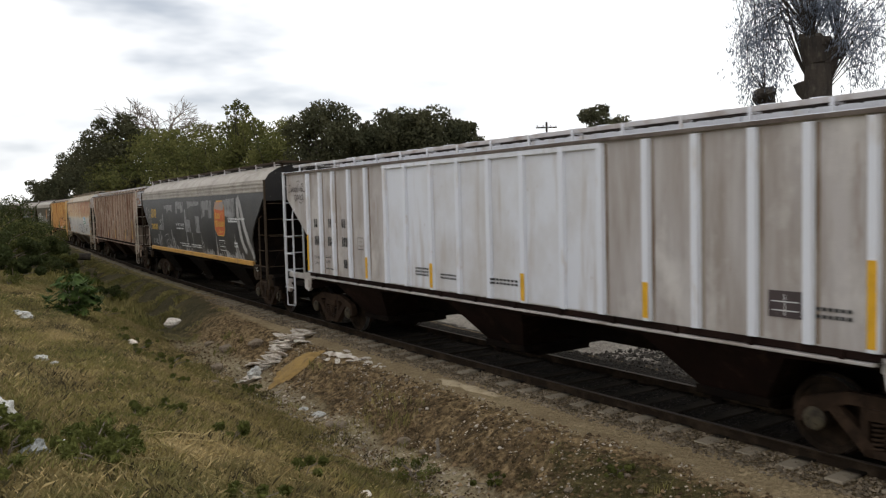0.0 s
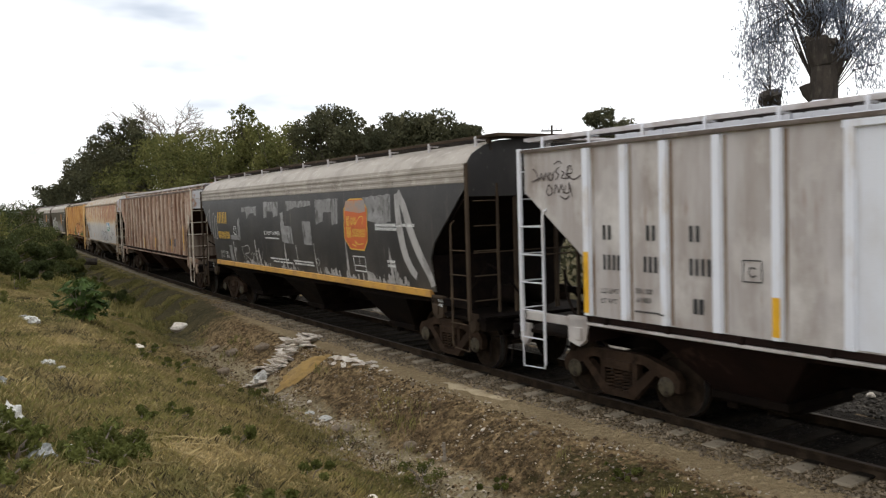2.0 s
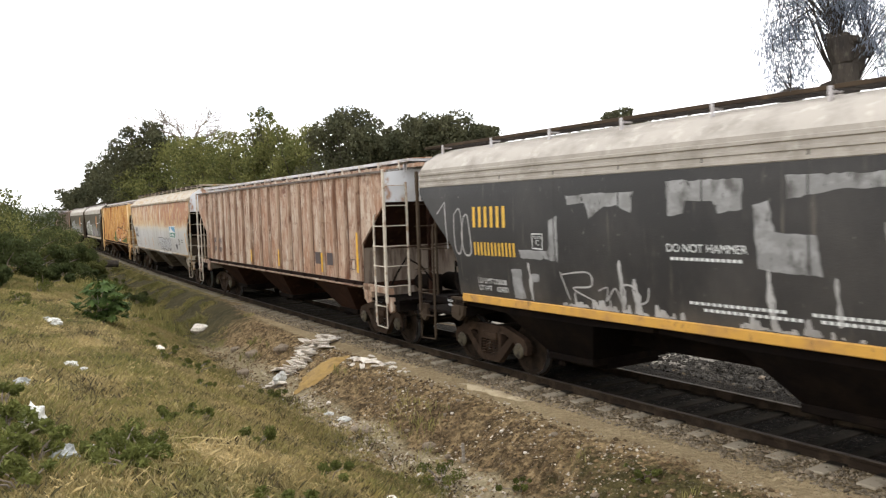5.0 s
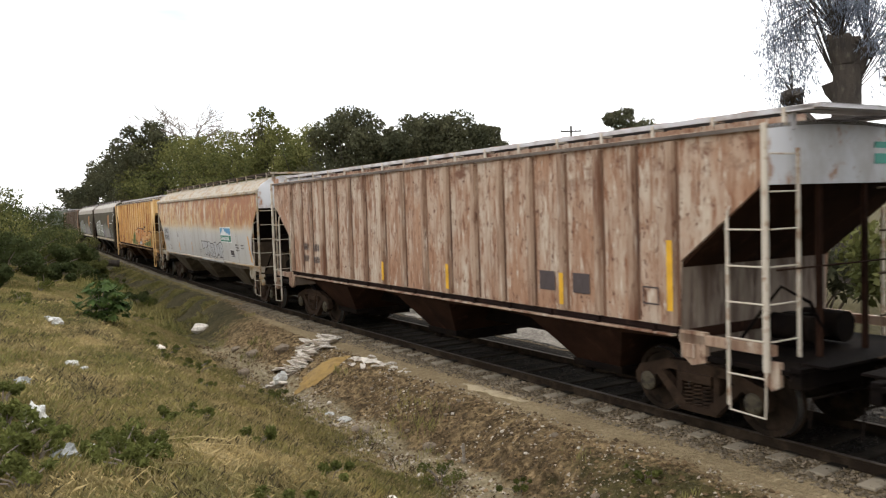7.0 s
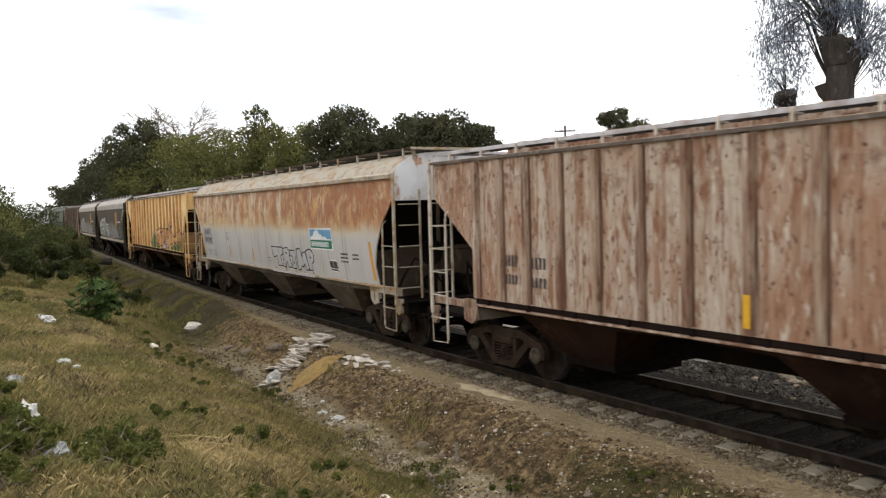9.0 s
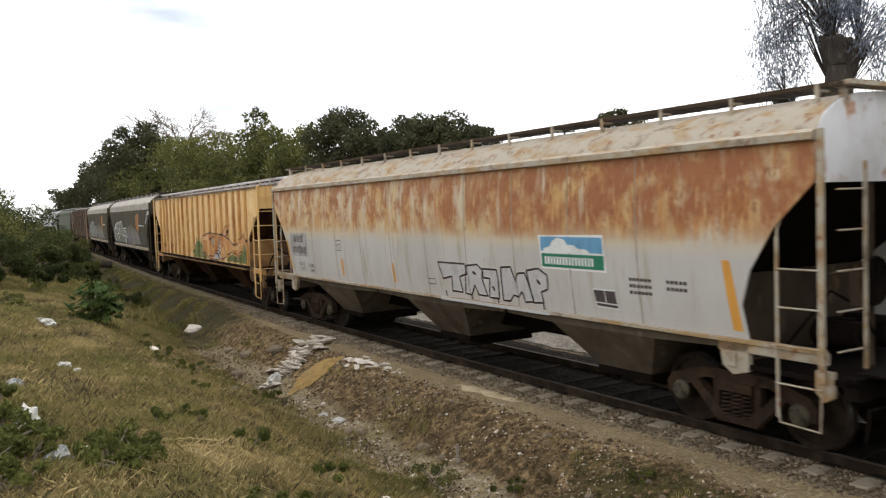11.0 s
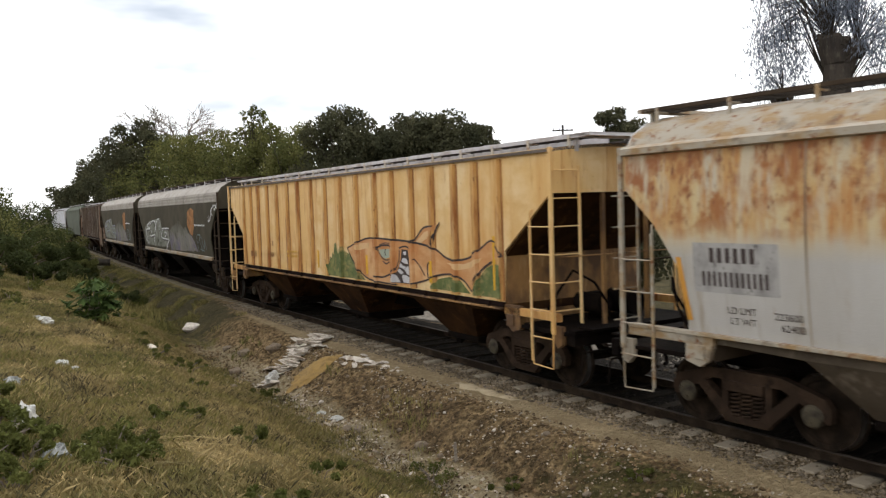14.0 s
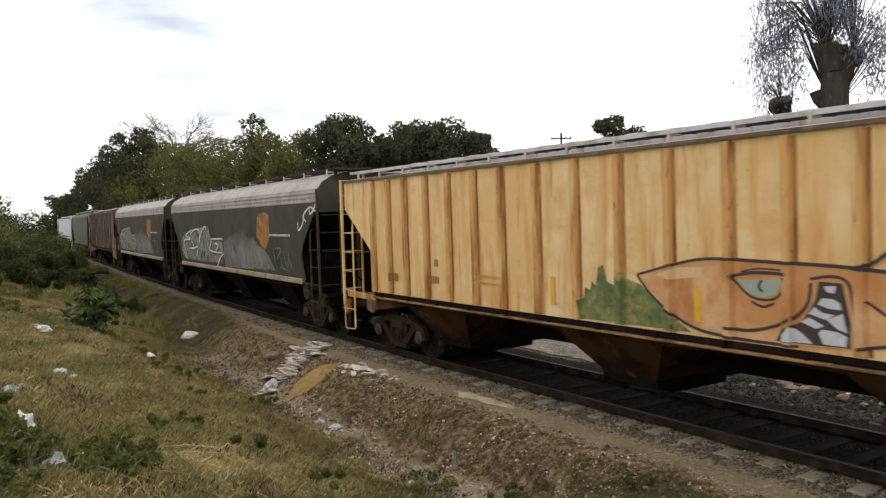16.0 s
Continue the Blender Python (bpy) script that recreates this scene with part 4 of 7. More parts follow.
def words(text, u, z, size, surf, off=0.008):
    """Lettering from the built-in font, as a mesh on the side, reading towards -x."""
    cu = bpy.data.curves.new("lettering", "FONT")
    cu.body, cu.size = text, size
    ob = bpy.data.objects.new("lettering", cu)
    scene.collection.objects.link(ob)
    dg = bpy.context.evaluated_depsgraph_get()
    me = bpy.data.meshes.new_from_object(ob.evaluated_get(dg))
    m = Mesh()
    m.add([(u - v.co.x, surf(u - v.co.x, z + v.co.y) + off, z + v.co.y) for v in me.vertices], [tuple(p.vertices) for p in me.polygons])
    bpy.data.objects.remove(ob)
    return m


def smooth_line(pts, n=6):
    """Rounds a polyline (Catmull-Rom)."""
    P = [pts[0]] + list(pts) + [pts[-1]]
    out = []
    for i in range(1, len(P) - 2):
        p0, p1, p2, p3 = (np.array(P[i + k]) for k in (-1, 0, 1, 2))
        for t in np.linspace(0, 1, n, endpoint=False):
            out.append(tuple(0.5 * (2 * p1 + (p2 - p0) * t + (2 * p0 - 5 * p1 + 4 * p2 - p3) * t ** 2 + (3 * p1 - p0 - 3 * p2 + p3) * t ** 3)))
    return out + [tuple(pts[-1])]


CAR = {i: c for i, c in TRAIN}

# white wagon
c = CAR[-2]
part("repainted_panel", Mesh().box(-3.06, 3.16, 1.535, 1.55, 1.42, 3.74).box(-3.06, 3.16, 1.535, 1.6, 3.72, 3.8), M_WHITE, c, "cleaner white repainted panels")
for u in (6.64, 5.85, 5.15):
    lettering(bars(u, 2.7, u - 0.2, 2.5, 2, rib_y, gap=0.5), P_BLACK, c)
for u in (6.64, 5.9, 5.15):
    lettering(bars(u, 2.29, u - 0.36, 2.08, 4, rib_y, gap=0.5), P_BLACK, c)
for u0, u1, z1, z0, n in ((5.1, 4.92, 1.79, 1.6, 2), (-6.3, -6.72, 1.82, 1.78, 6), (-6.3, -6.72, 1.74, 1.7, 6)):
    lettering(bars(u0, z1, u1, z0, n, rib_y), P_BLACK, c)
for text, u, z in (("LD LMT", 6.7, 1.75), ("201100", 6.06, 1.79), ("LT WT", 6.7, 1.61), ("61900", 6.04, 1.67)):
    lettering(words(text, u, z, 0.1, rib_y), P_BLACK, c)
lettering(bars(6.06, 1.56, 5.5, 1.535, 9, rib_y), P_BLACK, c)
for u0, u1, z1 in ((1.98, 1.5, 1.8), (1.98, 1.5, 1.74), (1.98, 1.5, 1.68), (1.1, 0.57, 1.73), (1.1, 0.57, 1.67), (-0.5, -1.2, 1.75), (-0.5, -1.2, 1.69)):
    lettering(bars(u0, z1, u1, z1 - 0.035, 7, lambda u, z: 1.552 if min(abs(u - r) for r in RIBS) > 0.072 else 1.606), P_BLACK, c)
for u, z1 in ((6.93, 2.32), (3.92, 1.9), (1.35, 1.9), (-1.35, 1.88), (-3.92, 1.92), (-6.93, 2.35)):
    part("reflector_stripe", fill(rect(u - 0.055, 1.45, u + 0.045, z1), lambda u, z: 1.607), P_AMBER, c, "amber reflector stripe")
part("data_patch", fill(rect(-6.14, 1.66, -5.72, 1.96), rib_y), P_DARKRED, c, "dark data patch with white ruling")
m = Mesh()
for zz in (1.74, 1.84):
    stroke(m, [(-5.76, zz), (-6.1, zz)], 0.012, rib_y)
stroke(m, [(-5.93, 1.68), (-5.93, 1.92)], 0.012, rib_y)
part("data_ruling", m, P_WHITE, c)
m = Mesh()
stroke(m, [(4.38, 2.3), (4.13, 2.3), (4.13, 2.05), (4.38, 2.05), (4.38, 2.3)], 0.014, rib_y)
stroke(m, smooth_line([(4.2, 2.2), (4.27, 2.22), (4.3, 2.16), (4.26, 2.11), (4.2, 2.13)]), 0.014, rib_y)
part("plate_mark", m, P_BLACK, c)
m = Mesh()
for pts in ([(8.12, 3.56), (8.02, 3.5), (7.97, 3.36)], [(8.13, 3.36), (7.9, 3.42)], [(7.94, 3.38), (7.9, 3.48), (7.85, 3.37), (7.8, 3.48), (7.75, 3.36)],
            [(7.66, 3.44), (7.72, 3.48), (7.74, 3.4), (7.67, 3.37), (7.62, 3.5)], [(7.5, 3.56), (7.58, 3.5), (7.52, 3.44), (7.58, 3.37)], [(7.46, 3.5), (7.4, 3.46), (7.46, 3.4), (7.38, 3.38)],
            [(7.3, 3.56), (7.36, 3.38), (7.26, 3.42)], [(7.34, 3.54), (7.26, 3.56), (7.24, 3.46), (7.34, 3.44), (7.2, 3.36), (7.04, 3.42)], [(7.62, 3.6), (7.52, 3.64), (7.44, 3.6)],
            [(7.8, 3.18), (7.74, 3.3), (7.66, 3.2), (7.74, 3.14), (7.8, 3.2)], [(7.62, 3.16), (7.58, 3.3), (7.52, 3.18), (7.46, 3.3), (7.42, 3.16)], [(7.36, 3.28), (7.4, 3.18), (7.3, 3.18), (7.3, 3.32), (7.24, 3.12)], [(7.5, 3.13), (7.38, 3.08), (7.3, 3.13)]):
    stroke(m, smooth_line(pts), 0.02, rib_y, taper=True)
part("graffiti_tag", m, P_INK, c, "black sprayed tag")

# black wagon
c = CAR[-1]
B = bulge_y
lettering(bars(6.5, 3.02, 5.45, 2.66, 6, B, gap=0.55), P_YELLOW, c)
lettering(bars(6.5, 2.4, 5.27, 2.17, 12, B, gap=0.52), P_YELLOW, c)
for u0, z1, u1, z0, n in ((1.98, 2.29, 0.85, 2.25, 14), (1.72, 1.73, 0.3, 1.69, 16), (1.5, 1.65, 0.1, 1.61, 16), (0.0, 1.73, -1.38, 1.69, 16), (-0.1, 1.66, -1.4, 1.62, 15), (-4.92, 2.7, -6.6, 2.64, 22), (-4.92, 2.62, -5.87, 2.56, 12), (-5.35, 1.95, -5.7, 1.9, 4), (-5.35, 1.86, -5.7, 1.81, 4)):
    lettering(bars(u0, z1, u1, z0, n, B), P_WHITE, c)
for text, u, z, size in (("LD LMT", 6.48, 1.68, 0.13), ("223600", 6.02, 1.68, 0.13), ("LT WT", 6.47, 1.55, 0.13), ("62400", 5.94, 1.55, 0.13), ("PLATE", 4.8, 2.48, 0.07), ("C", 4.76, 2.38, 0.12)):
    lettering(words(text, u, z, size, B), P_WHITE, c)
m = Mesh()
stroke(m, [(4.84, 2.56), (4.58, 2.56), (4.6, 2.32), (4.84, 2.33), (4.84, 2.56)], 0.018, B, 0.008)
part("plate_mark", m, P_WHITE, c)
for poly in ([(5.21, 2.3), (4.46, 2.3), (4.43, 2.78), (4.22, 2.84), (4.25, 2.12), (4.52, 2.16), (5.18, 2.16)], [(5.47, 1.95), (5.2, 1.98), (5.17, 1.48), (5.44, 1.48)], [(4.95, 1.91), (4.74, 1.92), (4.74, 1.79), (4.95, 1.78)]):
    part("cover_up_patch", fill(ragged(poly, 0.014, int(90 * abs(poly[0][0]))), B, 0.003), P_GREY, c, "grey cover-up paint patch")
lettering(words("DO NOT HAMMER", 2.05, 2.36, 0.15, B), P_WHITE, c)
m = words("JACK", -7.28, 1.255, 0.07, lambda u, z: 1.53)
lettering(m, P_WHITE, c)
lettering(words("HERE", -7.28, 1.175, 0.07, lambda u, z: 1.53), P_WHITE, c)
lettering(words("HERE", 7.5, 1.175, 0.07, lambda u, z: 1.53), P_WHITE, c)
lettering(words("JACK", 7.5, 1.255, 0.07, lambda u, z: 1.53), P_WHITE, c)
octagon = [(-3.67, 3.23), (-4.33, 3.23), (-4.57, 3.0), (-4.53, 2.34), (-4.32, 2.12), (-3.65, 2.13), (-3.38, 2.34), (-3.41, 3.02)]
part("emblem", fill(octagon, B, 0.008), P_ORANGE, c, "orange red octagonal emblem with yellow rim")
m = Mesh()
stroke(m, octagon + [octagon[0]], 0.028, B, 0.011)
for u0, u1, z1, z0 in ((-3.52, -3.7, 2.86, 2.64), (-3.74, -4.02, 2.84, 2.66), (-3.5, -3.76, 2.62, 2.38), (-3.8, -4.46, 2.58, 2.4)):
    f = bars(u0, z1, u1, z0, max(2, int((u0 - u1) / 0.055)), B, 0.012, 0.45)
    m.add(f.v, f.f)
stroke(m, smooth_line([(-4.0, 2.7), (-4.2, 2.84), (-4.36, 2.82), (-4.3, 2.66)]), 0.02, B, 0.012)
stroke(m, smooth_line([(-3.75, 2.24), (-3.95, 2.2), (-3.9, 2.32), (-4.05, 2.24), (-4.3, 2.26)]), 0.025, B, 0.012)
part("emblem_lettering", m, P_YELLOW, c)
part("emblem_cover", fill([(-3.5, 3.2), (-4.45, 3.2), (-4.5, 2.95), (-4.2, 2.92), (-3.45, 2.98)], B, 0.014), P_WASH, c, "thin orange grey cover-up over the emblem")
for k, poly in enumerate(([(4.0, 3.15), (2.62, 3.17), (2.66, 2.86), (2.95, 2.98), (3.2, 2.96), (3.5, 2.8), (3.6, 3.02), (3.98, 3.0)], [(2.03, 3.28), (0.84, 3.26), (0.86, 2.9), (1.2, 2.84), (1.3, 3.0), (1.7, 3.02), (1.75, 2.84), (2.0, 2.82)], [(0.27, 3.26), (-1.45, 3.24), (-1.42, 3.12), (-0.3, 3.08), (0.25, 3.0)], [(-1.72, 3.26), (-3.06, 3.27), (-3.02, 2.68), (-2.7, 2.66), (-2.66, 2.95), (-2.2, 2.96), (-2.16, 2.74), (-1.76, 2.66)], [(0.7, 2.95), (0.5, 2.98), (0.42, 2.62), (-0.1, 2.6), (-0.14, 2.14), (0.3, 2.16), (0.66, 2.2)], [(-0.86, 2.74), (-1.4, 2.72), (-1.42, 2.14), (-0.9, 2.16)], [(-4.3, 3.26), (-5.6, 3.3), (-5.62, 2.74), (-5.3, 2.7), (-4.9, 2.72), (-4.5, 2.76)])):
    part("cover_up_patch", fill(ragged(poly, 0.014, int(90 * abs(poly[0][0]))), B, 0.003), P_GREY, c, "grey cover-up paint patch")
m = Mesh()
for pts in ([(-5.88, 3.3), (-5.95, 2.8), (-6.09, 2.2), (-6.3, 1.84), (-6.5, 1.68)], [(-5.92, 3.32), (-6.18, 3.03), (-6.46, 2.5), (-6.73, 2.08), (-6.99, 1.75), (-7.08, 1.52)]):
    stroke(m, smooth_line(pts), 0.24, B, 0.006, taper=True)
part("grey_sprayed_stroke", m, P_FADE, c, "long pale grey sprayed strokes")
m = Mesh()
for pts in ([(7.7, 2.9), (7.42, 3.12), (7.36, 2.25)], [(7.1, 2.9), (6.92, 2.98), (6.85, 2.55), (6.95, 2.2), (7.1, 2.26), (7.12, 2.7), (7.1, 2.9)], [(6.78, 2.86), (6.88, 2.5), (6.8, 2.18), (6.6, 2.24), (6.66, 2.84), (6.78, 2.86)]):
    stroke(m, smooth_line(pts) if len(pts) > 3 else pts, 0.036, B, 0.005, taper=True)
for pts in ([(4.22, 1.98), (4.05, 1.56)], [(4.2, 1.94), (3.6, 2.0), (3.55, 1.8), (3.95, 1.74), (3.5, 1.58)], [(3.4, 1.74), (3.2, 1.8), (3.25, 1.6), (3.05, 1.8), (2.95, 1.62), (2.9, 1.84), (2.7, 1.84), (2.66, 1.62), (2.46, 1.66), (2.4, 1.85)]):
    stroke(m, smooth_line(pts), 0.028, B, 0.006, taper=True)
tagged(part("chalk_scribble", m, P_FADE, c, "pale scribbled graffiti"), kind="stuff")
rr = random.Random(8)
m = Mesh()
for k in range(190):
    u = rr.choice((rr.uniform(-6.2, -1.6), rr.uniform(-6.2, -1.6), rr.uniform(1.8, 4.2), rr.uniform(-0.6, 0.9), rr.uniform(-5.9, -5.3)))
    h, w = 0.02 + 0.17 * rr.random() ** 2, rr.uniform(0.03, 0.16)
    f = fill(ragged([(u, 1.46), (u + w, 1.46), (u + w * 0.8, 1.47 + h), (u + w * 0.3, 1.47 + h * rr.uniform(0.8, 1.3))], 0.008, k), B, 0.0045)
    m.add(f.v, f.f)
# pale runs down from the patches
for u, z1, z0, w in ((-5.45, 2.2, 1.47, 0.1), (-5.6, 1.9, 1.47, 0.16), (-3.35, 2.36, 1.47, 0.07), (0.55, 2.2, 1.47, 0.09), (-1.5, 2.2, 1.5, 0.05), (2.95, 2.2, 1.47, 0.08), (2.7, 1.95, 1.47, 0.14), (5.0, 2.1, 1.47, 0.06), (-0.3, 2.12, 1.6, 0.04)):
    f = fill(ragged([(u, z0), (u - w, z0), (u - w * 0.7 - 0.03, (z0 + z1) / 2), (u - w * 0.3, z1), (u, z1), (u + 0.01, (z0 + z1) / 2)], 0.02, int(100 * abs(u))), B, 0.0042)
    m.add(f.v, f.f)
tagged(part("flaked_paint", m, P_FADE, c, "pale flaked paint along the sill"), kind="stuff")
m = Mesh()
stroke(m, [(-3.71, 1.97), (-4.3, 1.97), (-4.31, 1.65), (-3.75, 1.65), (-3.71, 1.97)], 0.022, B)
stroke(m, [(-3.72, 1.77), (-4.3, 1.77)], 0.016, B)
stroke(m, [(-4.02, 1.96), (-4.02, 1.77)], 0.016, B)
stroke(m, [(-1.66, 1.86), (-1.78, 1.76), (-1.66, 1.66), (-1.54, 1.76), (-1.66, 1.86)], 0.014, B)
part("data_ruling", m, P_WHITE, c)

# brown wagon
c = CAR[0]
for u0, u1, z1, z0 in ((6.1, 5.75, 2.2, 2.02), (5.42, 5.02, 2.18, 2.0), (6.1, 5.75, 1.88, 1.72), (5.42, 5.02, 1.86, 1.7)):
    lettering(bars(u0, z1, u1, z0, 4, rib_y, gap=0.5), P_DARKRED, c)
for u, z1 in ((1.35, 1.9), (-1.35, 1.97), (-4.72, 1.98), (-6.93, 2.52)):
    part("reflector_stripe", fill(rect(u - 0.055, 1.5 if z1 < 2.2 else 1.6, u + 0.045, z1), lambda u, z: 1.609), P_AMBER, c, "amber reflector stripe")
for u in (-4.12, -4.93):
    part("data_patch", fill(rect(u - 0.38, 1.69, u, 1.99), rib_y), P_DARKRED, c, "dark brown data patch")
m = Mesh()
stroke(m, [(-6.4, 1.88), (-6.68, 1.88), (-6.68, 1.66), (-6.4, 1.66), (-6.4, 1.88)], 0.02, rib_y)
part("plate_mark", m, P_DARKRED, c)
part("end_stencil", Mesh().box(-8.345, -8.35, -1.2, -0.6, 3.42, 3.55).box(-8.345, -8.35, -1.2, -0.6, 3.62, 3.7), P_TEAL, c, "teal end stencil")

# grey wagon with rust
c = CAR[1]
part("sign_panel", fill([(-3.58, 2.56), (-5.05, 2.58), (-5.09, 2.04), (-3.62, 2.04)], B, 0.004), P_WHITE, c, "white framed advertising panel, blue over green")
part("sign_sky", fill(rect(-5.03, 2.31, -3.63, 2.54), B, 0.007), P_BLUE, c)
part("sign_field", fill(rect(-5.05, 2.07, -3.64, 2.28), B, 0.007), P_SIGN, c)
part("sign_cloud", fill([(-3.66, 2.3), (-3.72, 2.36), (-3.86, 2.39), (-3.92, 2.47), (-4.05, 2.53), (-4.2, 2.5), (-4.28, 2.42), (-4.42, 2.42), (-4.5, 2.37), (-4.7, 2.36), (-4.78, 2.3)], B, 0.01), P_WHITE, c)
part("sign_lettering", bars(-3.72, 2.235, -4.86, 2.115, 16, B, 0.011, 0.4), P_WHITE, c)
letters = [[(-0.45, 2.01), (-1.38, 2.01), (-1.43, 1.83), (-1.17, 1.77), (-1.21, 1.48), (-0.86, 1.48), (-0.9, 1.76), (-0.58, 1.7)],
           [(-1.42, 1.98), (-1.78, 2.02), (-1.93, 1.93), (-1.9, 1.76), (-2.01, 1.47), (-1.73, 1.47), (-1.64, 1.64), (-1.5, 1.45), (-1.3, 1.47)],
           [(-1.93, 1.95), (-2.37, 1.95), (-2.39, 1.76), (-2.35, 1.45), (-2.06, 1.45), (-2.14, 1.79), (-1.95, 1.79)],
           [(-2.5, 2.0), (-2.78, 2.02), (-2.88, 1.8), (-2.96, 1.92), (-3.15, 1.94), (-3.22, 1.79), (-3.32, 1.48), (-3.09, 1.45), (-3.03, 1.62), (-2.91, 1.52), (-2.79, 1.55), (-2.67, 1.44), (-2.47, 1.43)],
           [(-3.21, 1.98), (-3.52, 2.03), (-3.73, 1.93), (-3.72, 1.71), (-3.54, 1.65), (-3.57, 1.48), (-3.3, 1.46)]]
for poly in letters:
    part("graffiti_letter", fill(poly, B, 0.004), P_SILVER, c, "silver sprayed letter with black outline")
m = Mesh()
for poly in letters:
    stroke(m, poly + [poly[0]], 0.034, B, 0.008)
for pts in ([(-1.62, 1.88), (-1.72, 1.84)], [(-2.2, 1.66), (-2.24, 1.58)], [(-3.46, 1.84), (-3.54, 1.78)]):
    stroke(m, pts, 0.05, B, 0.008)
for u in (-0.62, -1.5, -2.3, -3.55):
    stroke(m, [(u, 1.48), (u - 0.01, 1.365)], 0.035, B, 0.008)
part("graffiti_outline", m, P_INK, c, "black sprayed outline")
part("silver_overspray", Mesh().box(-3.75, -0.5, 1.541, 1.544, 1.3, 1.355), P_SILVER, c, "silver overspray on the sill")
lettering(bars(6.98, 2.43, 6.3, 2.25, 6, B, gap=0.45), P_INK, c)
part("number_patch", fill(rect(6.04, 1.88, 7.23, 2.49), B, 0.003), P_FADE, c, "pale number patch")
lettering(bars(7.1, 2.14, 6.14, 1.96, 12, B, gap=0.5), P_INK, c)
for text, u, z in (("LD LMT", 6.77, 1.64), ("223600", 6.13, 1.62), ("LT WT", 6.74, 1.51), ("62400", 6.06, 1.49)):
    lettering(words(text, u, z, 0.12, B), P_INK, c)
part("reflector_stripe", fill([(7.5, 2.3), (7.42, 2.3), (7.3, 1.5), (7.38, 1.5)], B, 0.006), P_STRIPE, c, "amber reflector stripe")
for u0, z1, u1, n in ((-5.52, 2.0, -5.95, 6), (-5.52, 1.91, -5.95, 6), (-5.52, 1.82, -5.95, 6), (-6.2, 2.0, -6.56, 5), (-6.2, 1.91, -6.56, 5)):
    lettering(bars(u0, z1, u1, z1 - 0.045, n, B), P_INK, c)
for u, z1, z0 in ((4.0, 1.91, 1.5), (1.42, 1.91, 1.5)):
    part("reflector_stripe", fill(rect(u - 0.05, z0, u + 0.05, z1), B), P_STRIPE, c, "amber reflector stripe")
part("reflector_stripe", fill([(-7.1, 2.3), (-7.22, 2.3), (-7.3, 1.8), (-7.34, 1.45), (-7.2, 1.45)], B), P_STRIPE, c, "amber reflector stripe")
part("data_patch", fill([(-4.76, 1.79), (-5.23, 1.79), (-5.27, 1.53), (-4.81, 1.54)], B), P_DARKRED, c, "black and white data patch")
m = Mesh()
stroke(m, [(-4.76, 1.79), (-5.23, 1.79), (-5.27, 1.53), (-4.81, 1.54), (-4.76, 1.79)], 0.018, B)
stroke(m, [(-4.8, 1.6), (-5.25, 1.59)], 0.016, B)
stroke(m, [(-5.0, 1.79), (-5.03, 1.6)], 0.014, B)
part("data_ruling", m, P_WHITE, c)
m = Mesh()
stroke(m, [(4.2, 2.34), (3.95, 2.34), (3.95, 2.1), (4.2, 2.1), (4.2, 2.34)], 0.016, B)
stroke(m, smooth_line([(4.02, 2.22), (4.08, 2.25), (4.12, 2.2), (4.08, 2.15), (4.02, 2.17)]), 0.02, B)
stroke(m, [(-0.02, 1.67), (-0.28, 1.67), (-0.28, 1.57), (-0.02, 1.57), (-0.02, 1.67)], 0.014, B)
tagged(part("plate_mark", m, P_INK, c), kind="stuff")
m = Mesh()
for pts in ([(0.75, 1.16), (0.55, 1.12), (0.4, 0.92), (0.2, 1.1)], [(0.15, 1.1), (0.05, 0.9), (-0.1, 1.1), (-0.2, 0.88)], [(-0.25, 1.1), (-0.42, 0.9), (-0.5, 1.12), (-0.62, 0.92), (-0.75, 1.1), (-0.9, 0.95)]):
    stroke(m, smooth_line(pts), 0.03, lambda u, z: 0.93 + 0.49 * min(1, max(0, (z - 0.52) / 0.64)) + 0.012, 0.004, taper=True)
part("graffiti_tag", m, P_INK, c, "black tag on the hopper slope")

# ochre wagon with the painted creature, kept to plain shapes
c = CAR[2]
R = rib_y
top = [(-0.78, 2.13), (-1.3, 2.26), (-1.94, 2.38), (-2.89, 2.37), (-3.84, 2.34)]
back = [(-4.05, 2.36), (-4.38, 2.6), (-4.9, 2.68), (-4.72, 2.5), (-4.74, 2.25), (-5.3, 2.06), (-5.9, 2.08), (-6.3, 2.24), (-6.68, 2.42), (-6.93, 2.3), (-7.0, 2.15)]
low = [(-6.67, 2.06), (-6.35, 1.9), (-6.2, 1.7), (-6.05, 1.52), (-5.7, 1.72), (-5.3, 1.78), (-4.9, 1.74), (-4.32, 1.6), (-3.6, 1.46), (-2.4, 1.44), (-1.76, 1.52), (-1.3, 1.72)]
part("graffiti_body", fill(smooth_line(top + back) + smooth_line(low), R, 0.004), P_BODY, c, "orange brown sprayed shape with dark outline")
for poly in ([(0.38, 1.43), (0.4, 1.7), (0.3, 1.74), (0.26, 1.9), (0.16, 1.86), (0.12, 2.0), (0.04, 1.94), (-0.02, 2.2), (-0.12, 2.24), (-0.2, 2.0), (-0.34, 1.96), (-0.4, 2.1), (-0.52, 2.16), (-0.6, 2.06), (-0.84, 2.0), (-1.1, 1.8), (-1.4, 1.6), (-1.7, 1.44)], [(-4.6, 1.46), (-4.9, 1.66), (-5.3, 1.72), (-5.7, 1.66), (-6.0, 1.46)], [(-6.1, 1.45), (-6.28, 1.74), (-6.5, 1.94), (-6.8, 2.04), (-6.98, 2.02), (-6.99, 1.45)]):
    part("graffiti_leaves", fill(poly, R, 0.0035), P_LEAF, c, "green sprayed foliage")
m = Mesh()
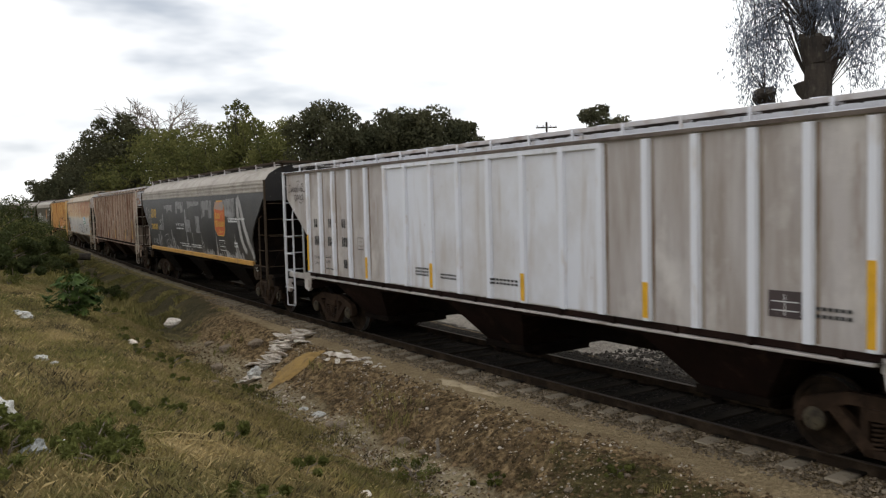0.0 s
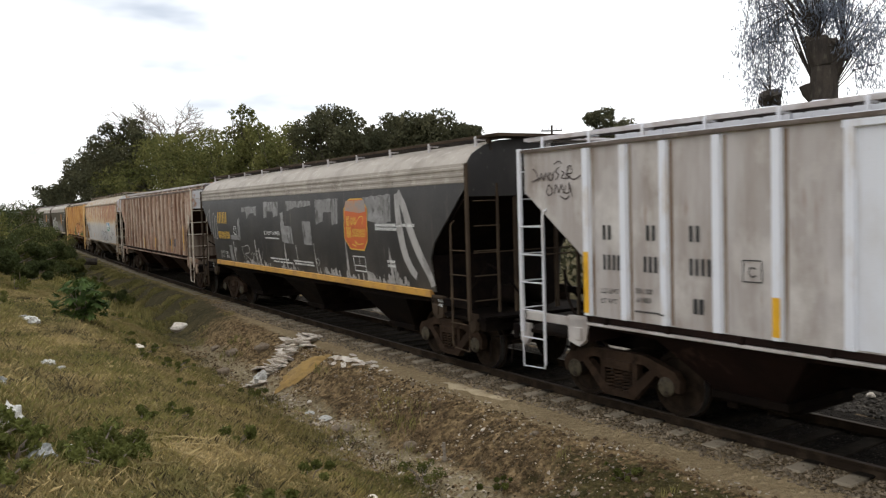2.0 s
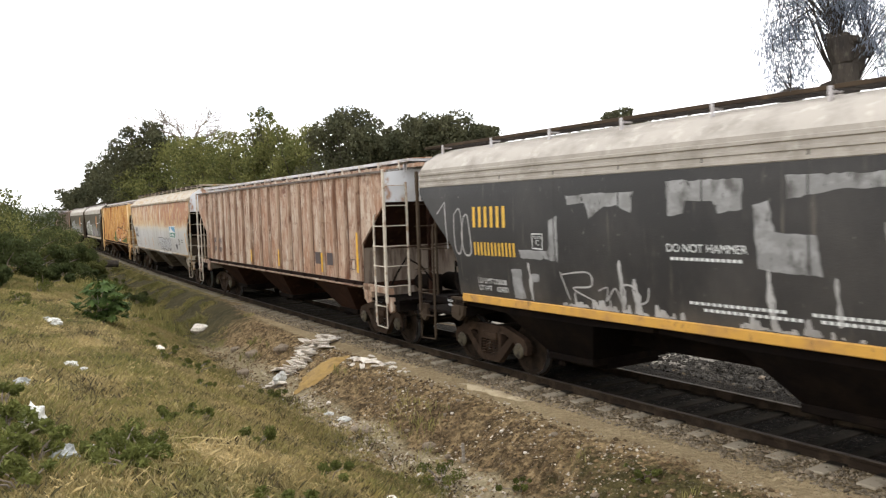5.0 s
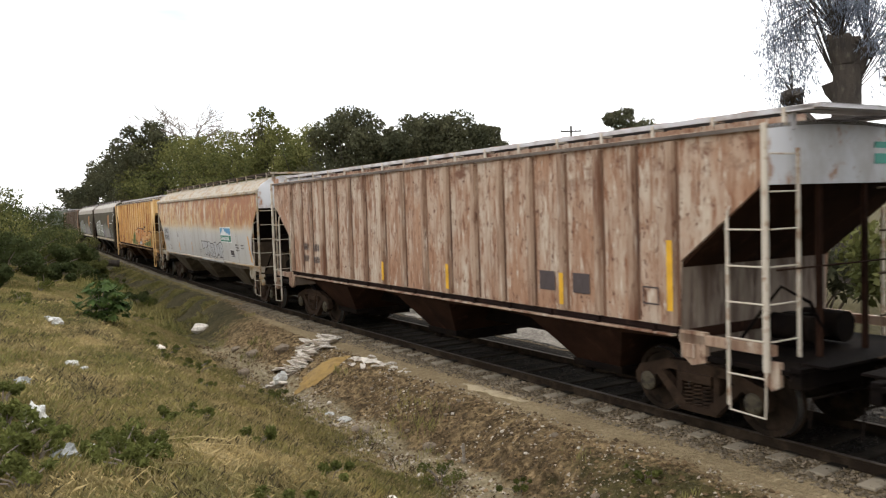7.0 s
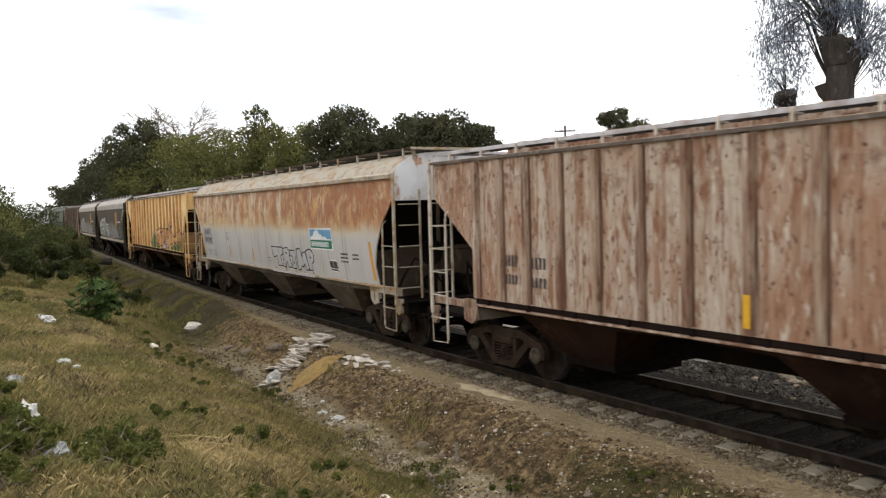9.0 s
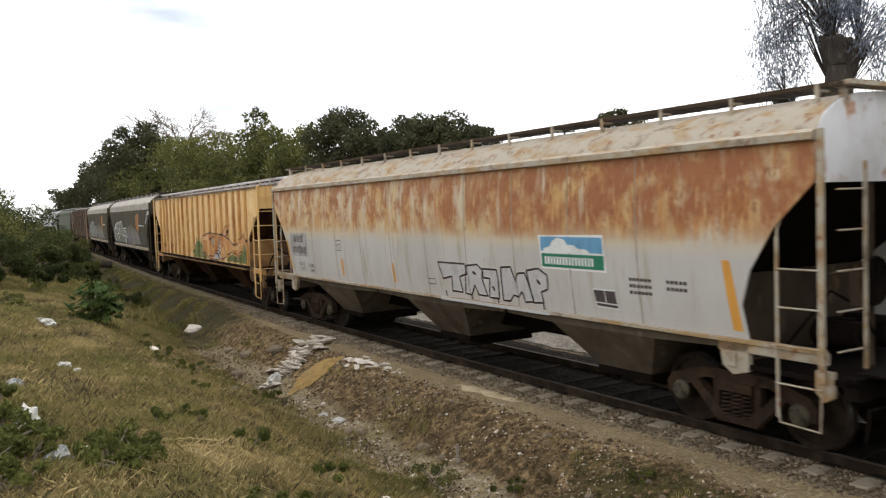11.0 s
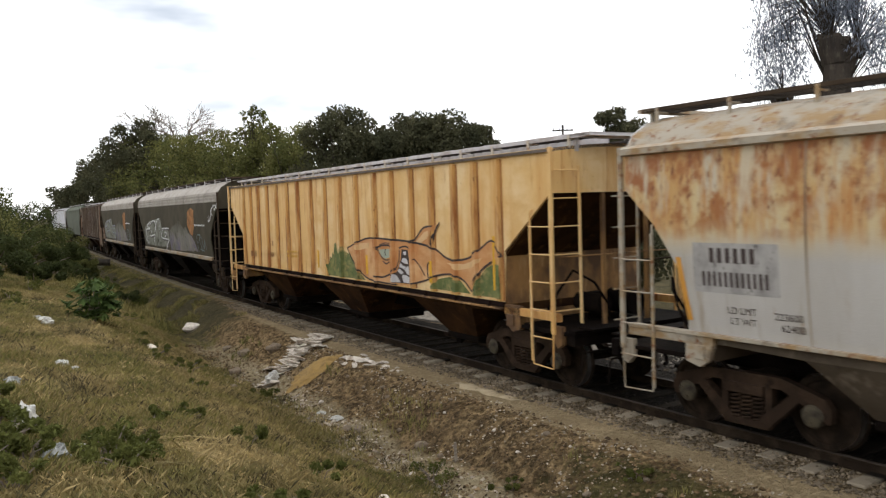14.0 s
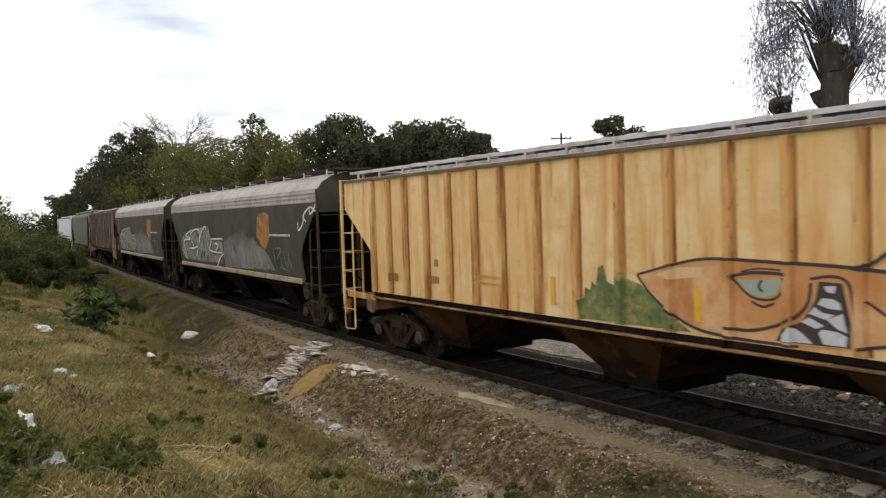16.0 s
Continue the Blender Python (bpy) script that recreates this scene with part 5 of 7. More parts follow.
stroke(m, smooth_line(top + [(-4.74, 2.24), (-5.3, 2.05), (-5.9, 2.08), (-6.3, 2.24), (-6.68, 2.42), (-6.93, 2.3), (-7.0, 2.15)]), 0.042, R, 0.009, taper=True)
stroke(m, smooth_line([(-3.84, 2.34), (-4.05, 2.4), (-4.38, 2.62), (-4.78, 2.66)]), 0.04, R, 0.009, taper=True)
stroke(m, smooth_line([(-4.74, 2.24), (-4.8, 2.5), (-4.92, 2.66), (-5.0, 2.72)]), 0.04, R, 0.009)
stroke(m, smooth_line([(-0.78, 2.13), (-1.0, 1.9), (-1.3, 1.7), (-1.76, 1.5), (-2.4, 1.44), (-3.2, 1.44)]), 0.04, R, 0.009, taper=True)
stroke(m, smooth_line([(-3.9, 1.5), (-4.5, 1.62), (-4.9, 1.73), (-5.4, 1.77), (-5.8, 1.68), (-6.05, 1.5)]), 0.036, R, 0.009)
stroke(m, smooth_line([(-6.08, 1.5), (-6.2, 1.72), (-6.4, 1.92), (-6.7, 2.06)]), 0.036, R, 0.009)
stroke(m, smooth_line([(-3.98, 2.0), (-4.2, 1.86), (-4.4, 1.68)]), 0.035, R, 0.009, taper=True)
stroke(m, smooth_line([(-4.62, 1.98), (-4.5, 1.9), (-4.5, 1.7), (-4.56, 1.62)]), 0.04, R, 0.009)
stroke(m, smooth_line([(-2.31, 2.18), (-2.62, 2.24), (-3.07, 2.24)]), 0.04, R, 0.0095)
stroke(m, smooth_line([(-2.34, 2.16), (-2.55, 1.98), (-2.75, 1.93), (-2.95, 1.98), (-3.05, 2.2)]), 0.03, R, 0.0095)
stroke(m, smooth_line([(-2.74, 2.16), (-2.7, 2.08), (-2.75, 2.02)]), 0.035, R, 0.0095)
stroke(m, smooth_line([(-2.45, 2.24), (-2.7, 2.29), (-3.0, 2.28)]), 0.02, R, 0.0095)
stroke(m, smooth_line([(-2.6, 1.9), (-2.75, 1.85), (-2.9, 1.9)]), 0.03, R, 0.0095)
stroke(m, smooth_line([(-3.35, 2.2), (-3.6, 2.24), (-3.78, 2.18), (-3.84, 1.9), (-3.86, 1.5)]), 0.035, R, 0.0095)
stroke(m, smooth_line([(-3.36, 2.16), (-3.3, 1.9), (-3.05, 1.7), (-2.6, 1.56), (-2.2, 1.56)]), 0.04, R, 0.0095)
part("graffiti_outline", m, P_INK, c, "dark sprayed outline")
part("graffiti_white", fill([(-2.4, 2.14), (-3.02, 2.18), (-2.92, 2.0), (-2.72, 1.95), (-2.55, 2.0)], R, 0.007), P_EYE, c)
part("graffiti_mouth", fill([(-3.45, 2.18), (-3.72, 2.17), (-3.81, 1.75), (-3.8, 1.49), (-3.4, 1.48), (-2.91, 1.47), (-2.98, 1.6), (-3.25, 1.73), (-3.41, 1.98)], R, 0.006), P_INK, c)
for poly in [[(-3.51, 2.13), (-3.65, 2.14), (-3.63, 2.06), (-3.54, 2.07)], [(-3.43, 1.93), (-3.49, 2.0), (-3.61, 2.0), (-3.69, 1.96), (-3.71, 1.89), (-3.57, 1.89)], [(-3.32, 1.82), (-3.4, 1.9), (-3.49, 1.84), (-3.63, 1.83), (-3.53, 1.77)], [(-3.54, 1.77), (-3.72, 1.85), (-3.77, 1.65), (-3.66, 1.68)], [(-3.24, 1.72), (-3.33, 1.78), (-3.51, 1.7), (-3.41, 1.66)], [(-3.48, 1.66), (-3.66, 1.65), (-3.77, 1.61), (-3.75, 1.5), (-3.5, 1.5), (-3.44, 1.61)], [(-2.97, 1.48), (-3.11, 1.66), (-3.24, 1.6), (-3.37, 1.49)]]:
    part("graffiti_tooth", fill(poly, R, 0.0075), P_TEETH, c)
part("graffiti_highlight", fill([(-1.1, 2.14), (-1.5, 2.26), (-1.95, 2.28), (-1.9, 2.16), (-1.4, 2.1)], R, 0.0065), P_TAN, c)
part("graffiti_highlight", fill([(-4.05, 2.34), (-4.4, 2.54), (-4.7, 2.6), (-4.5, 2.42), (-4.2, 2.3)], R, 0.0065), P_TAN, c)
part("graffiti_highlight", fill([(-5.2, 1.98), (-5.8, 1.98), (-6.4, 2.12), (-6.2, 1.95), (-5.6, 1.86)], R, 0.0065), P_TAN, c)
for u0, u1, z1, z0, n in ((6.2, 5.85, 1.85, 1.68, 2), (4.46, 4.3, 2.18, 2.04, 1), (4.6, 4.28, 1.86, 1.72, 2), (3.05, 2.4, 1.95, 1.9, 6), (3.05, 2.4, 1.84, 1.79, 6)):
    lettering(bars(u0, z1, u1, z0, n * 2, R, gap=0.45), P_YELLOW if n > 2 else P_RUSTY, c)
for u, z1 in ((1.0, 2.02), (-1.8, 2.0), (-4.72, 2.0), (-6.78, 2.5)):
    part("reflector_stripe", fill(rect(u - 0.05, 1.58, u + 0.05, z1), R, 0.008), P_AMBER, c, "amber reflector stripe")
part("end_stencil", Mesh().box(-8.345, -8.35, -1.3, -0.75, 3.38, 3.46).box(-8.345, -8.35, -1.3, -0.75, 3.52, 3.6), P_DARKRED, c)

# the two dark grey-green wagons
for i in (3, 4):
    c = CAR[i]
    part("emblem", fill([(-3.57, 3.11), (-3.88, 3.22), (-4.25, 3.25), (-4.67, 3.16), (-4.66, 2.53), (-4.23, 2.17), (-3.8, 2.27), (-3.45, 2.58)], B, 0.006), P_EMBLEM, c, "faded orange emblem")
    lettering(bars(-4.6, 2.62, -6.4, 2.56, 20, B), P_WHITE, c)
    part("graffiti_haze", fill(ragged([(0.53, 1.46), (0.32, 2.28), (-0.37, 2.49), (-1.02, 2.59), (-1.52, 2.68), (-1.94, 2.78), (-2.32, 2.54), (-2.69, 2.45), (-3.1, 2.54), (-3.49, 2.28), (-4.09, 2.17), (-4.49, 1.92), (-4.83, 1.58)], 0.03, i), B, 0.004), P_MURAL, c, "soft violet and grey spray")
    part("graffiti_letter", fill(ragged([(6.65, 1.7), (6.72, 2.27), (6.09, 2.55), (4.8, 2.75), (3.13, 2.82), (2.2, 2.86), (1.99, 2.4), (0.52, 2.41), (0.44, 1.94), (0.86, 1.58), (3.39, 1.55), (6.31, 1.57)], 0.02, 9 + i), B, 0.005), P_LETTER, c, "pale grey green sprayed letters")
    m, d_ = Mesh(), Mesh()
    for pts in [[(6.6, 1.95), (5.93, 1.6), (6.15, 2.27), (5.05, 2.36), (5.73, 2.51), (4.81, 2.71)], [(5.01, 2.56), (4.12, 2.75), (3.49, 2.64), (3.73, 2.23), (3.16, 2.68), (2.57, 2.82), (2.49, 2.18)], [(4.96, 1.98), (3.93, 2.08), (4.33, 1.73)], [(1.93, 2.4), (0.35, 2.43)], [(1.86, 2.33), (2.19, 2.0), (0.66, 1.93)], [(1.44, 2.25), (1.0, 2.2), (1.37, 2.02)], [(1.6, 1.42), (0.91, 1.78), (0.5, 1.9)], [(4.9, 2.29), (4.53, 2.06), (5.31, 2.01)]]:
        stroke(m, smooth_line(pts), 0.055, B, 0.011, taper=True)
        stroke(d_, smooth_line([(u - 0.07, z - 0.05) for u, z in pts]), 0.08, B, 0.0085, taper=True)
    part("graffiti_outline", m, P_WHITE if i == 3 else P_BLUISH, c, "pale sprayed outline")
    part("graffiti_shadow", d_, P_INK, c, "dark sprayed shading")
    m = Mesh()
    for pts in [[(-4.89, 2.24), (-4.99, 1.59)], [(-5.08, 2.22), (-5.54, 2.2), (-5.13, 1.91)], [(-5.42, 1.97), (-5.58, 1.59)], [(-5.71, 2.15), (-5.92, 1.71), (-6.15, 2.1)], [(-6.14, 1.99), (-6.3, 1.67)], [(-5.28, 1.69), (-5.91, 1.63)]]:
        stroke(m, smooth_line(pts) if len(pts) > 2 else pts, 0.05, B, 0.007, taper=True)
    part("graffiti_scrawl", m, P_SCRAWL, c, "dull teal scrawl")
m = Mesh()
for pts in [[(-7.06, 2.94), (-7.08, 2.73), (-7.39, 2.89), (-7.56, 3.22)], [(-7.87, 3.3), (-7.45, 3.1), (-7.65, 2.95)], [(-7.89, 3.32), (-7.94, 3.14), (-8.17, 3.25), (-7.95, 3.32)], [(-8.32, 3.39), (-8.21, 3.24), (-8.33, 3.21)]]:
    stroke(m, smooth_line(pts), 0.05, B, 0.008, taper=True)
part("graffiti_tag", m, P_WHITE, CAR[3], "white sprayed tag")


# ---- ground sheet and track ----
def spaced(*runs):
    """Sorted coordinates from (start, end, step) runs."""
    out = []
    for a, b, st in runs:
        out += list(np.arange(a, b, st))
    return np.array(out)


COVER = {  # cover: two colours each, blended by grain
    "bank": ((0.115, 0.096, 0.037), (0.315, 0.242, 0.103)), "rubble": ((0.062, 0.042, 0.02), (0.39, 0.276, 0.147)), "path": ((0.25, 0.185, 0.105), (0.4, 0.31, 0.185)), "silt": ((0.215, 0.174, 0.104), (0.42, 0.345, 0.22)),
    # bed and pale carry the train's shade in their colours
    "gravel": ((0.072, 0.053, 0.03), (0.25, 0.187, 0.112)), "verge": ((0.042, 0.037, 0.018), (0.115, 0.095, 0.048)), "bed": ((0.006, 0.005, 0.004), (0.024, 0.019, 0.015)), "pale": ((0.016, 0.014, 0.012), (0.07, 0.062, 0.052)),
    "dust": ((0.14, 0.125, 0.107), (0.4, 0.362, 0.315)), "moss": ((0.045, 0.04, 0.016), (0.13, 0.105, 0.045)),
    "dark_earth": ((0.04, 0.028, 0.015), (0.19, 0.13, 0.07))}


def ground_material():
    """Earth whose cover follows the attributes of the sheet, with grain at three sizes."""
    m = bpy.data.materials.new("bank earth, rubble, dust and gravel")
    m.use_nodes = True
    n, l = m.node_tree.nodes, m.node_tree.links
    bs = n["Principled BSDF"]
    tc = n.new("ShaderNodeTexCoord")

    def grain(scale, lo, hi):
        nz = n.new("ShaderNodeTexNoise")
        nz.inputs["Scale"].default_value, nz.inputs["Detail"].default_value, nz.inputs["Roughness"].default_value = scale, 5.0, 0.65
        l.new(tc.outputs["Object"], nz.inputs["Vector"])
        mr = n.new("ShaderNodeMapRange")
        mr.inputs["From Min"].default_value, mr.inputs["From Max"].default_value = lo, hi
        l.new(nz.outputs["Fac"], mr.inputs["Value"])
        return mr.outputs[0]

    def blend_(fac, a, b):
        mx = n.new("ShaderNodeMix")
        mx.data_type = "RGBA"
        l.new(fac, mx.inputs[0])
        for sock, v in ((mx.inputs[6], a), (mx.inputs[7], b)):
            if isinstance(v, tuple):
                sock.default_value = (*v, 1)
            else:
                l.new(v, sock)
        return mx.outputs[2]

    clod = grain(5.5, 0.43, 0.58)
    coarse, fine, ragged_ = grain(0.9, 0.38, 0.66), grain(14.0, 0.42, 0.6), grain(3.0, 0.0, 1.0)
    both = n.new("ShaderNodeMath")
    both.operation = "ADD"
    half = n.new("ShaderNodeMath")
    half.operation = "MULTIPLY"
    half.inputs[1].default_value = 0.5
    l.new(coarse, both.inputs[0])
    l.new(fine, both.inputs[1])
    l.new(both.outputs[0], half.inputs[0])
    lumps = n.new("ShaderNodeMath")
    lumps.operation = "MULTIPLY_ADD"
    lumps.inputs[1].default_value = 0.55
    share = n.new("ShaderNodeMath")
    share.operation = "MULTIPLY"
    share.inputs[1].default_value = 0.45
    l.new(clod, lumps.inputs[0])
    l.new(fine, share.inputs[0])
    l.new(share.outputs[0], lumps.inputs[2])
    cur = blend_(half.outputs[0], *COVER["bank"])
    green = grain(0.55, 0.5, 0.66)
    cur = blend_(green, cur, blend_(fine, (0.075, 0.075, 0.023), (0.17, 0.14, 0.05)))
    for name in ("rubble", "dark_earth", "moss", "silt", "path", "gravel", "verge", "bed", "pale", "dust"):
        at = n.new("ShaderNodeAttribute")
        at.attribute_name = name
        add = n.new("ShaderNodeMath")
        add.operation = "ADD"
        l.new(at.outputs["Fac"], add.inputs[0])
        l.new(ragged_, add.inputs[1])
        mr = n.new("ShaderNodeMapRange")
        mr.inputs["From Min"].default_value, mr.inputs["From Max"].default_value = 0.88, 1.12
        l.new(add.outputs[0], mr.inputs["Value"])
        cur = blend_(mr.outputs[0], cur, blend_({"pale": fine, "rubble": lumps.outputs[0], "moss": lumps.outputs[0], "dark_earth": lumps.outputs[0], "gravel": fine}.get(name, half.outputs[0]), *COVER[name]))
    speck = grain(26.0, 0.6, 0.68)
    mu = n.new("ShaderNodeMath")
    mu.operation = "MULTIPLY"
    mu.inputs[1].default_value = 0.55
    l.new(speck, mu.inputs[0])
    cur = blend_(mu.outputs[0], cur, (0.3, 0.26, 0.21))
    l.new(cur, bs.inputs["Base Color"])
    bs.inputs["Roughness"].default_value, bs.inputs["Specular IOR Level"].default_value = 0.95, 0.05
    bp = n.new("ShaderNodeBump")
    bp.inputs["Strength"].default_value, bp.inputs["Distance"].default_value = 1.0, 0.03
    l.new(both.outputs[0], bp.inputs["Height"])
    l.new(bp.outputs[0], bs.inputs["Normal"])
    return m


M_GROUND = ground_material()
gx = spaced((-1500, -200, 100), (-200, -40, 10), (-40, -16, 1.0), (-16, -8, 0.2), (-8, 5, 0.085), (5, 14, 0.2), (14, 40, 1.5), (40, 200, 10), (200, 1501, 100))
gy = spaced((-1500, -200, 100), (-200, -20, 10), (-20, 2, 1.5), (2, 5, 0.2), (5, 21, 0.085), (21, 36, 0.2), (36, 80, 0.8), (80, 200, 8), (200, 1801, 100))
GX, GY = np.meshgrid(gx, gy)
GZ = rough_z(GX.ravel(), GY.ravel())
w_, h_ = len(gx), len(gy)
ground_me = bpy.data.meshes.new("ground")
ground_me.from_pydata(np.stack([GX.ravel(), GY.ravel(), GZ], 1).tolist(), [], [(j * w_ + i, j * w_ + i + 1, (j + 1) * w_ + i + 1, (j + 1) * w_ + i) for j in range(h_ - 1) for i in range(w_ - 1)])
ground_me.materials.append(M_GROUND)
fs_, fn_ = along(GX.ravel(), GY.ravel())
edge = np.interp(fs_, [-12, -3, 0, 8, 20], [2.05, 2.0, 1.9, 1.8, 1.75])
toe = np.interp(fs_, [-12, 0, 8, 18, 40], [3.65, 3.5, 3.05, 2.5, 2.2])


def ramp_up(v, a, b):
    return np.clip((v - a) / (b - a), 0, 1)


weights = {"rubble": 1 - ramp_up(fn_, toe - 0.4, toe + 0.4), "path": 1 - ramp_up(fn_, edge - 0.1, edge + 0.25), "gravel": 1 - ramp_up(fn_, edge - 0.7, edge - 0.4), "pale": 1 - ramp_up(fn_, -2.3, -1.7)}
weights["silt"] = np.clip(1.25 - np.abs(fn_ - toe - 0.25) / 0.8, 0, 1) * np.interp(fs_, [-12, 4, 12], [1, 0.9, 0.4])
# bed: strip between the rails where the train's shade is painted in
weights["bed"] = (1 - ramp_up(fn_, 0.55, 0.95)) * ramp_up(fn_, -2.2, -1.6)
weights["path"] *= np.interp(fs_, [5, 13], [1, 0.1])
weights["silt"] *= np.interp(fs_, [7, 16], [1, 0.3])
weights["verge"] = np.where(fn_ < 0, 1 - ramp_up(fn_, -6.0, -4.4), np.interp(fs_, [5, 13], [0, 1.0]) * ramp_up(fn_, 1.0, 1.9) * (1 - ramp_up(fn_, 4.6, 5.6)))
# pale: far-side gravel, its colour lowered for shade seen beneath the wagons
weights["pale"] *= ramp_up(fn_, -6.0, -4.5)
weights["dust"] = np.interp(fs_, [-6, -3.5, 6, 10], [0, 0.75, 0.75, 0]) * ramp_up(fn_, -6.0, -5.0) * (1 - ramp_up(fn_, -2.4, -1.9))
# darker brown patches on the ditch side below the path
weights["dark_earth"] = np.interp(fs_, [-10, -8, -1, 2], [0.2, 0.52, 0.5, 0.2]) * ramp_up(fn_, 2.0, 2.4) * (1 - ramp_up(fn_, 3.2, 3.7))
weights["moss"] = np.interp(fs_, [-9, -6], [0.75, 0.1]) * ramp_up(fn_, 1.9, 2.4) * (1 - ramp_up(fn_, 3.2, 3.8))
weights["gravel"] *= np.interp(fs_, [6, 14], [1, 0.35])
weights["rubble"] *= np.interp(fs_, [8, 18], [1, 0.3])
for name in ("rubble", "path", "gravel"):
    weights[name] = np.where(fn_ < -5.0, 0, weights[name])
for name, w in weights.items():
    ground_me.attributes.new(name, "FLOAT", "POINT").data.foreach_set("value", w.astype(np.float32))
ground_me.shade_smooth()
tagged(new("ground", ground_me), "dry grassy bank, rubble ditch, footpath and gravel beside the track", "ground", kind="structure")

track = tagged(new("railway_track"), "single railway track on dusty sleepers", "railway track", kind="structure")
for off, nm in ((0.755, "rail"), (-0.755, "rail")):
    prof = [(-0.07, -0.16), (0.07, -0.16), (0.07, -0.145), (0.012, -0.125), (0.012, -0.045), (0.036, -0.035), (0.036, -0.006), (0.026, 0.0), (-0.026, 0.0), (-0.036, -0.006), (-0.036, -0.035), (-0.012, -0.045), (-0.012, -0.125), (-0.07, -0.145)]
    m = Mesh()
    ss = np.concatenate((np.arange(-30, 60, 1.0), np.arange(60, 260, 4.0)))
    for s in ss:
        x, y, h = line_at(s, off)
        m.v += [(x - math.cos(h) * a, y - math.sin(h) * a, z) for a, z in prof]
    k = len(prof)
    m.f += [(i * k + j, i * k + (j + 1) % k, (i + 1) * k + (j + 1) % k, (i + 1) * k + j) for i in range(len(ss) - 1) for j in range(k)]
    ob = part(nm, m, M_RAIL, track)
    ob.data.materials.append(M_RAIL_TOP)
    for f in ob.data.polygons:
        if f.normal.z > 0.5 and f.center.z > -0.02:
            f.material_index = 1


# ---- plants ----
def leaf_material(name, dark, light, through_=0.3):
    m = layered(name, dark, [(light, (0.6, 0.6, 0.6), 0.4, 0.65)], 0.8, bump=0.0, island=0.3, spec=0.1)
    n, l = m.node_tree.nodes, m.node_tree.links
    bs, out = n["Principled BSDF"], n["Material Output"]
    glow, mix = n.new("ShaderNodeBsdfTranslucent"), n.new("ShaderNodeMixShader")
    l.new(bs.inputs["Base Color"].links[0].from_socket, glow.inputs["Color"])
    mix.inputs[0].default_value = through_
    l.new(bs.outputs[0], mix.inputs[1])
    l.new(glow.outputs[0], mix.inputs[2])
    l.new(mix.outputs[0], out.inputs["Surface"])
    return m


L_DARK = leaf_material("dark green foliage", (0.046, 0.049, 0.027), (0.1, 0.096, 0.052))
L_MID = leaf_material("olive green foliage", (0.07, 0.078, 0.025), (0.16, 0.155, 0.052))
L_BUSH = leaf_material("bush foliage", (0.036, 0.046, 0.016), (0.07, 0.08, 0.028))
L_WEED = leaf_material("fresh green weed leaves", (0.072, 0.082, 0.021), (0.155, 0.158, 0.046))
L_SHRUB = leaf_material("deep green lobed leaves", (0.036, 0.062, 0.017), (0.085, 0.12, 0.034))
L_EUCA = leaf_material("grey green hanging leaves", (0.15, 0.17, 0.21), (0.25, 0.28, 0.34), 0.5)
M_BARK = layered("dark rough bark", (0.055, 0.045, 0.036), [((0.03, 0.025, 0.022), (4, 4, 1.2), 0.45, 0.68), ((0.09, 0.078, 0.062), (9, 9, 3), 0.55, 0.72)], 0.95, bump=0.9, bump_scale=12)
M_TWIG = layered("pale bare twigs", (0.195, 0.158, 0.128), [((0.105, 0.087, 0.075), (4, 4, 4), 0.45, 0.68)], 0.9, bump=0.0)


def leaves(rng, centres, radii, count, size, squash=0.8, droop=0.0, slim=0.55):
    """Leaf-shaped quads scattered through clumps, more of them near the outside."""
    centres, radii = np.asarray(centres, float), np.asarray(radii, float)
    pick = rng.choice(len(centres), count, p=radii ** 2 / (radii ** 2).sum())
    d = rng.normal(size=(count, 3))
    d /= np.linalg.norm(d, axis=1)[:, None]
    r = radii[pick] * (0.45 + 0.6 * rng.random(count) ** 0.6) * (1 + 0.18 * np.sin(d[:, 0] * 7 + pick) * np.cos(d[:, 2] * 5))
    pos = centres[pick] + d * r[:, None] * np.array([1, 1, squash])
    a = rng.normal(size=(count, 3))
    a[:, 2] -= droop * 3
    a /= np.linalg.norm(a, axis=1)[:, None]
    b = np.cross(a, rng.normal(size=(count, 3)))
    b /= np.linalg.norm(b, axis=1)[:, None]
    ln = size * (0.6 + 0.8 * rng.random(count))[:, None]
    quad = np.stack([pos - a * ln / 2, pos + b * ln * slim / 2, pos + a * ln / 2, pos - b * ln * slim / 2], 1)
    return quad.reshape(-1, 3)


def quads_mesh(name, verts, material):
    me = bpy.data.meshes.new(name)
    n = len(verts) // 4
    me.vertices.add(n * 4)
    me.vertices.foreach_set("co", verts.astype(np.float32).ravel())
    me.loops.add(n * 4)
    me.loops.foreach_set("vertex_index", np.arange(n * 4, dtype=np.int32))
    me.polygons.add(n)
    me.polygons.foreach_set("loop_start", np.arange(0, n * 4, 4, dtype=np.int32))
    me.update(calc_edges=True)
    me.materials.append(material)
    return me


def ground_at(x, y):
    return float(rough_z([x], [y])[0])


def toward(az, dist):
    """Plan position at a bearing (degrees right of the camera's zero) and a distance."""
    return dist * math.sin(radians(az)), dist * math.cos(radians(az))


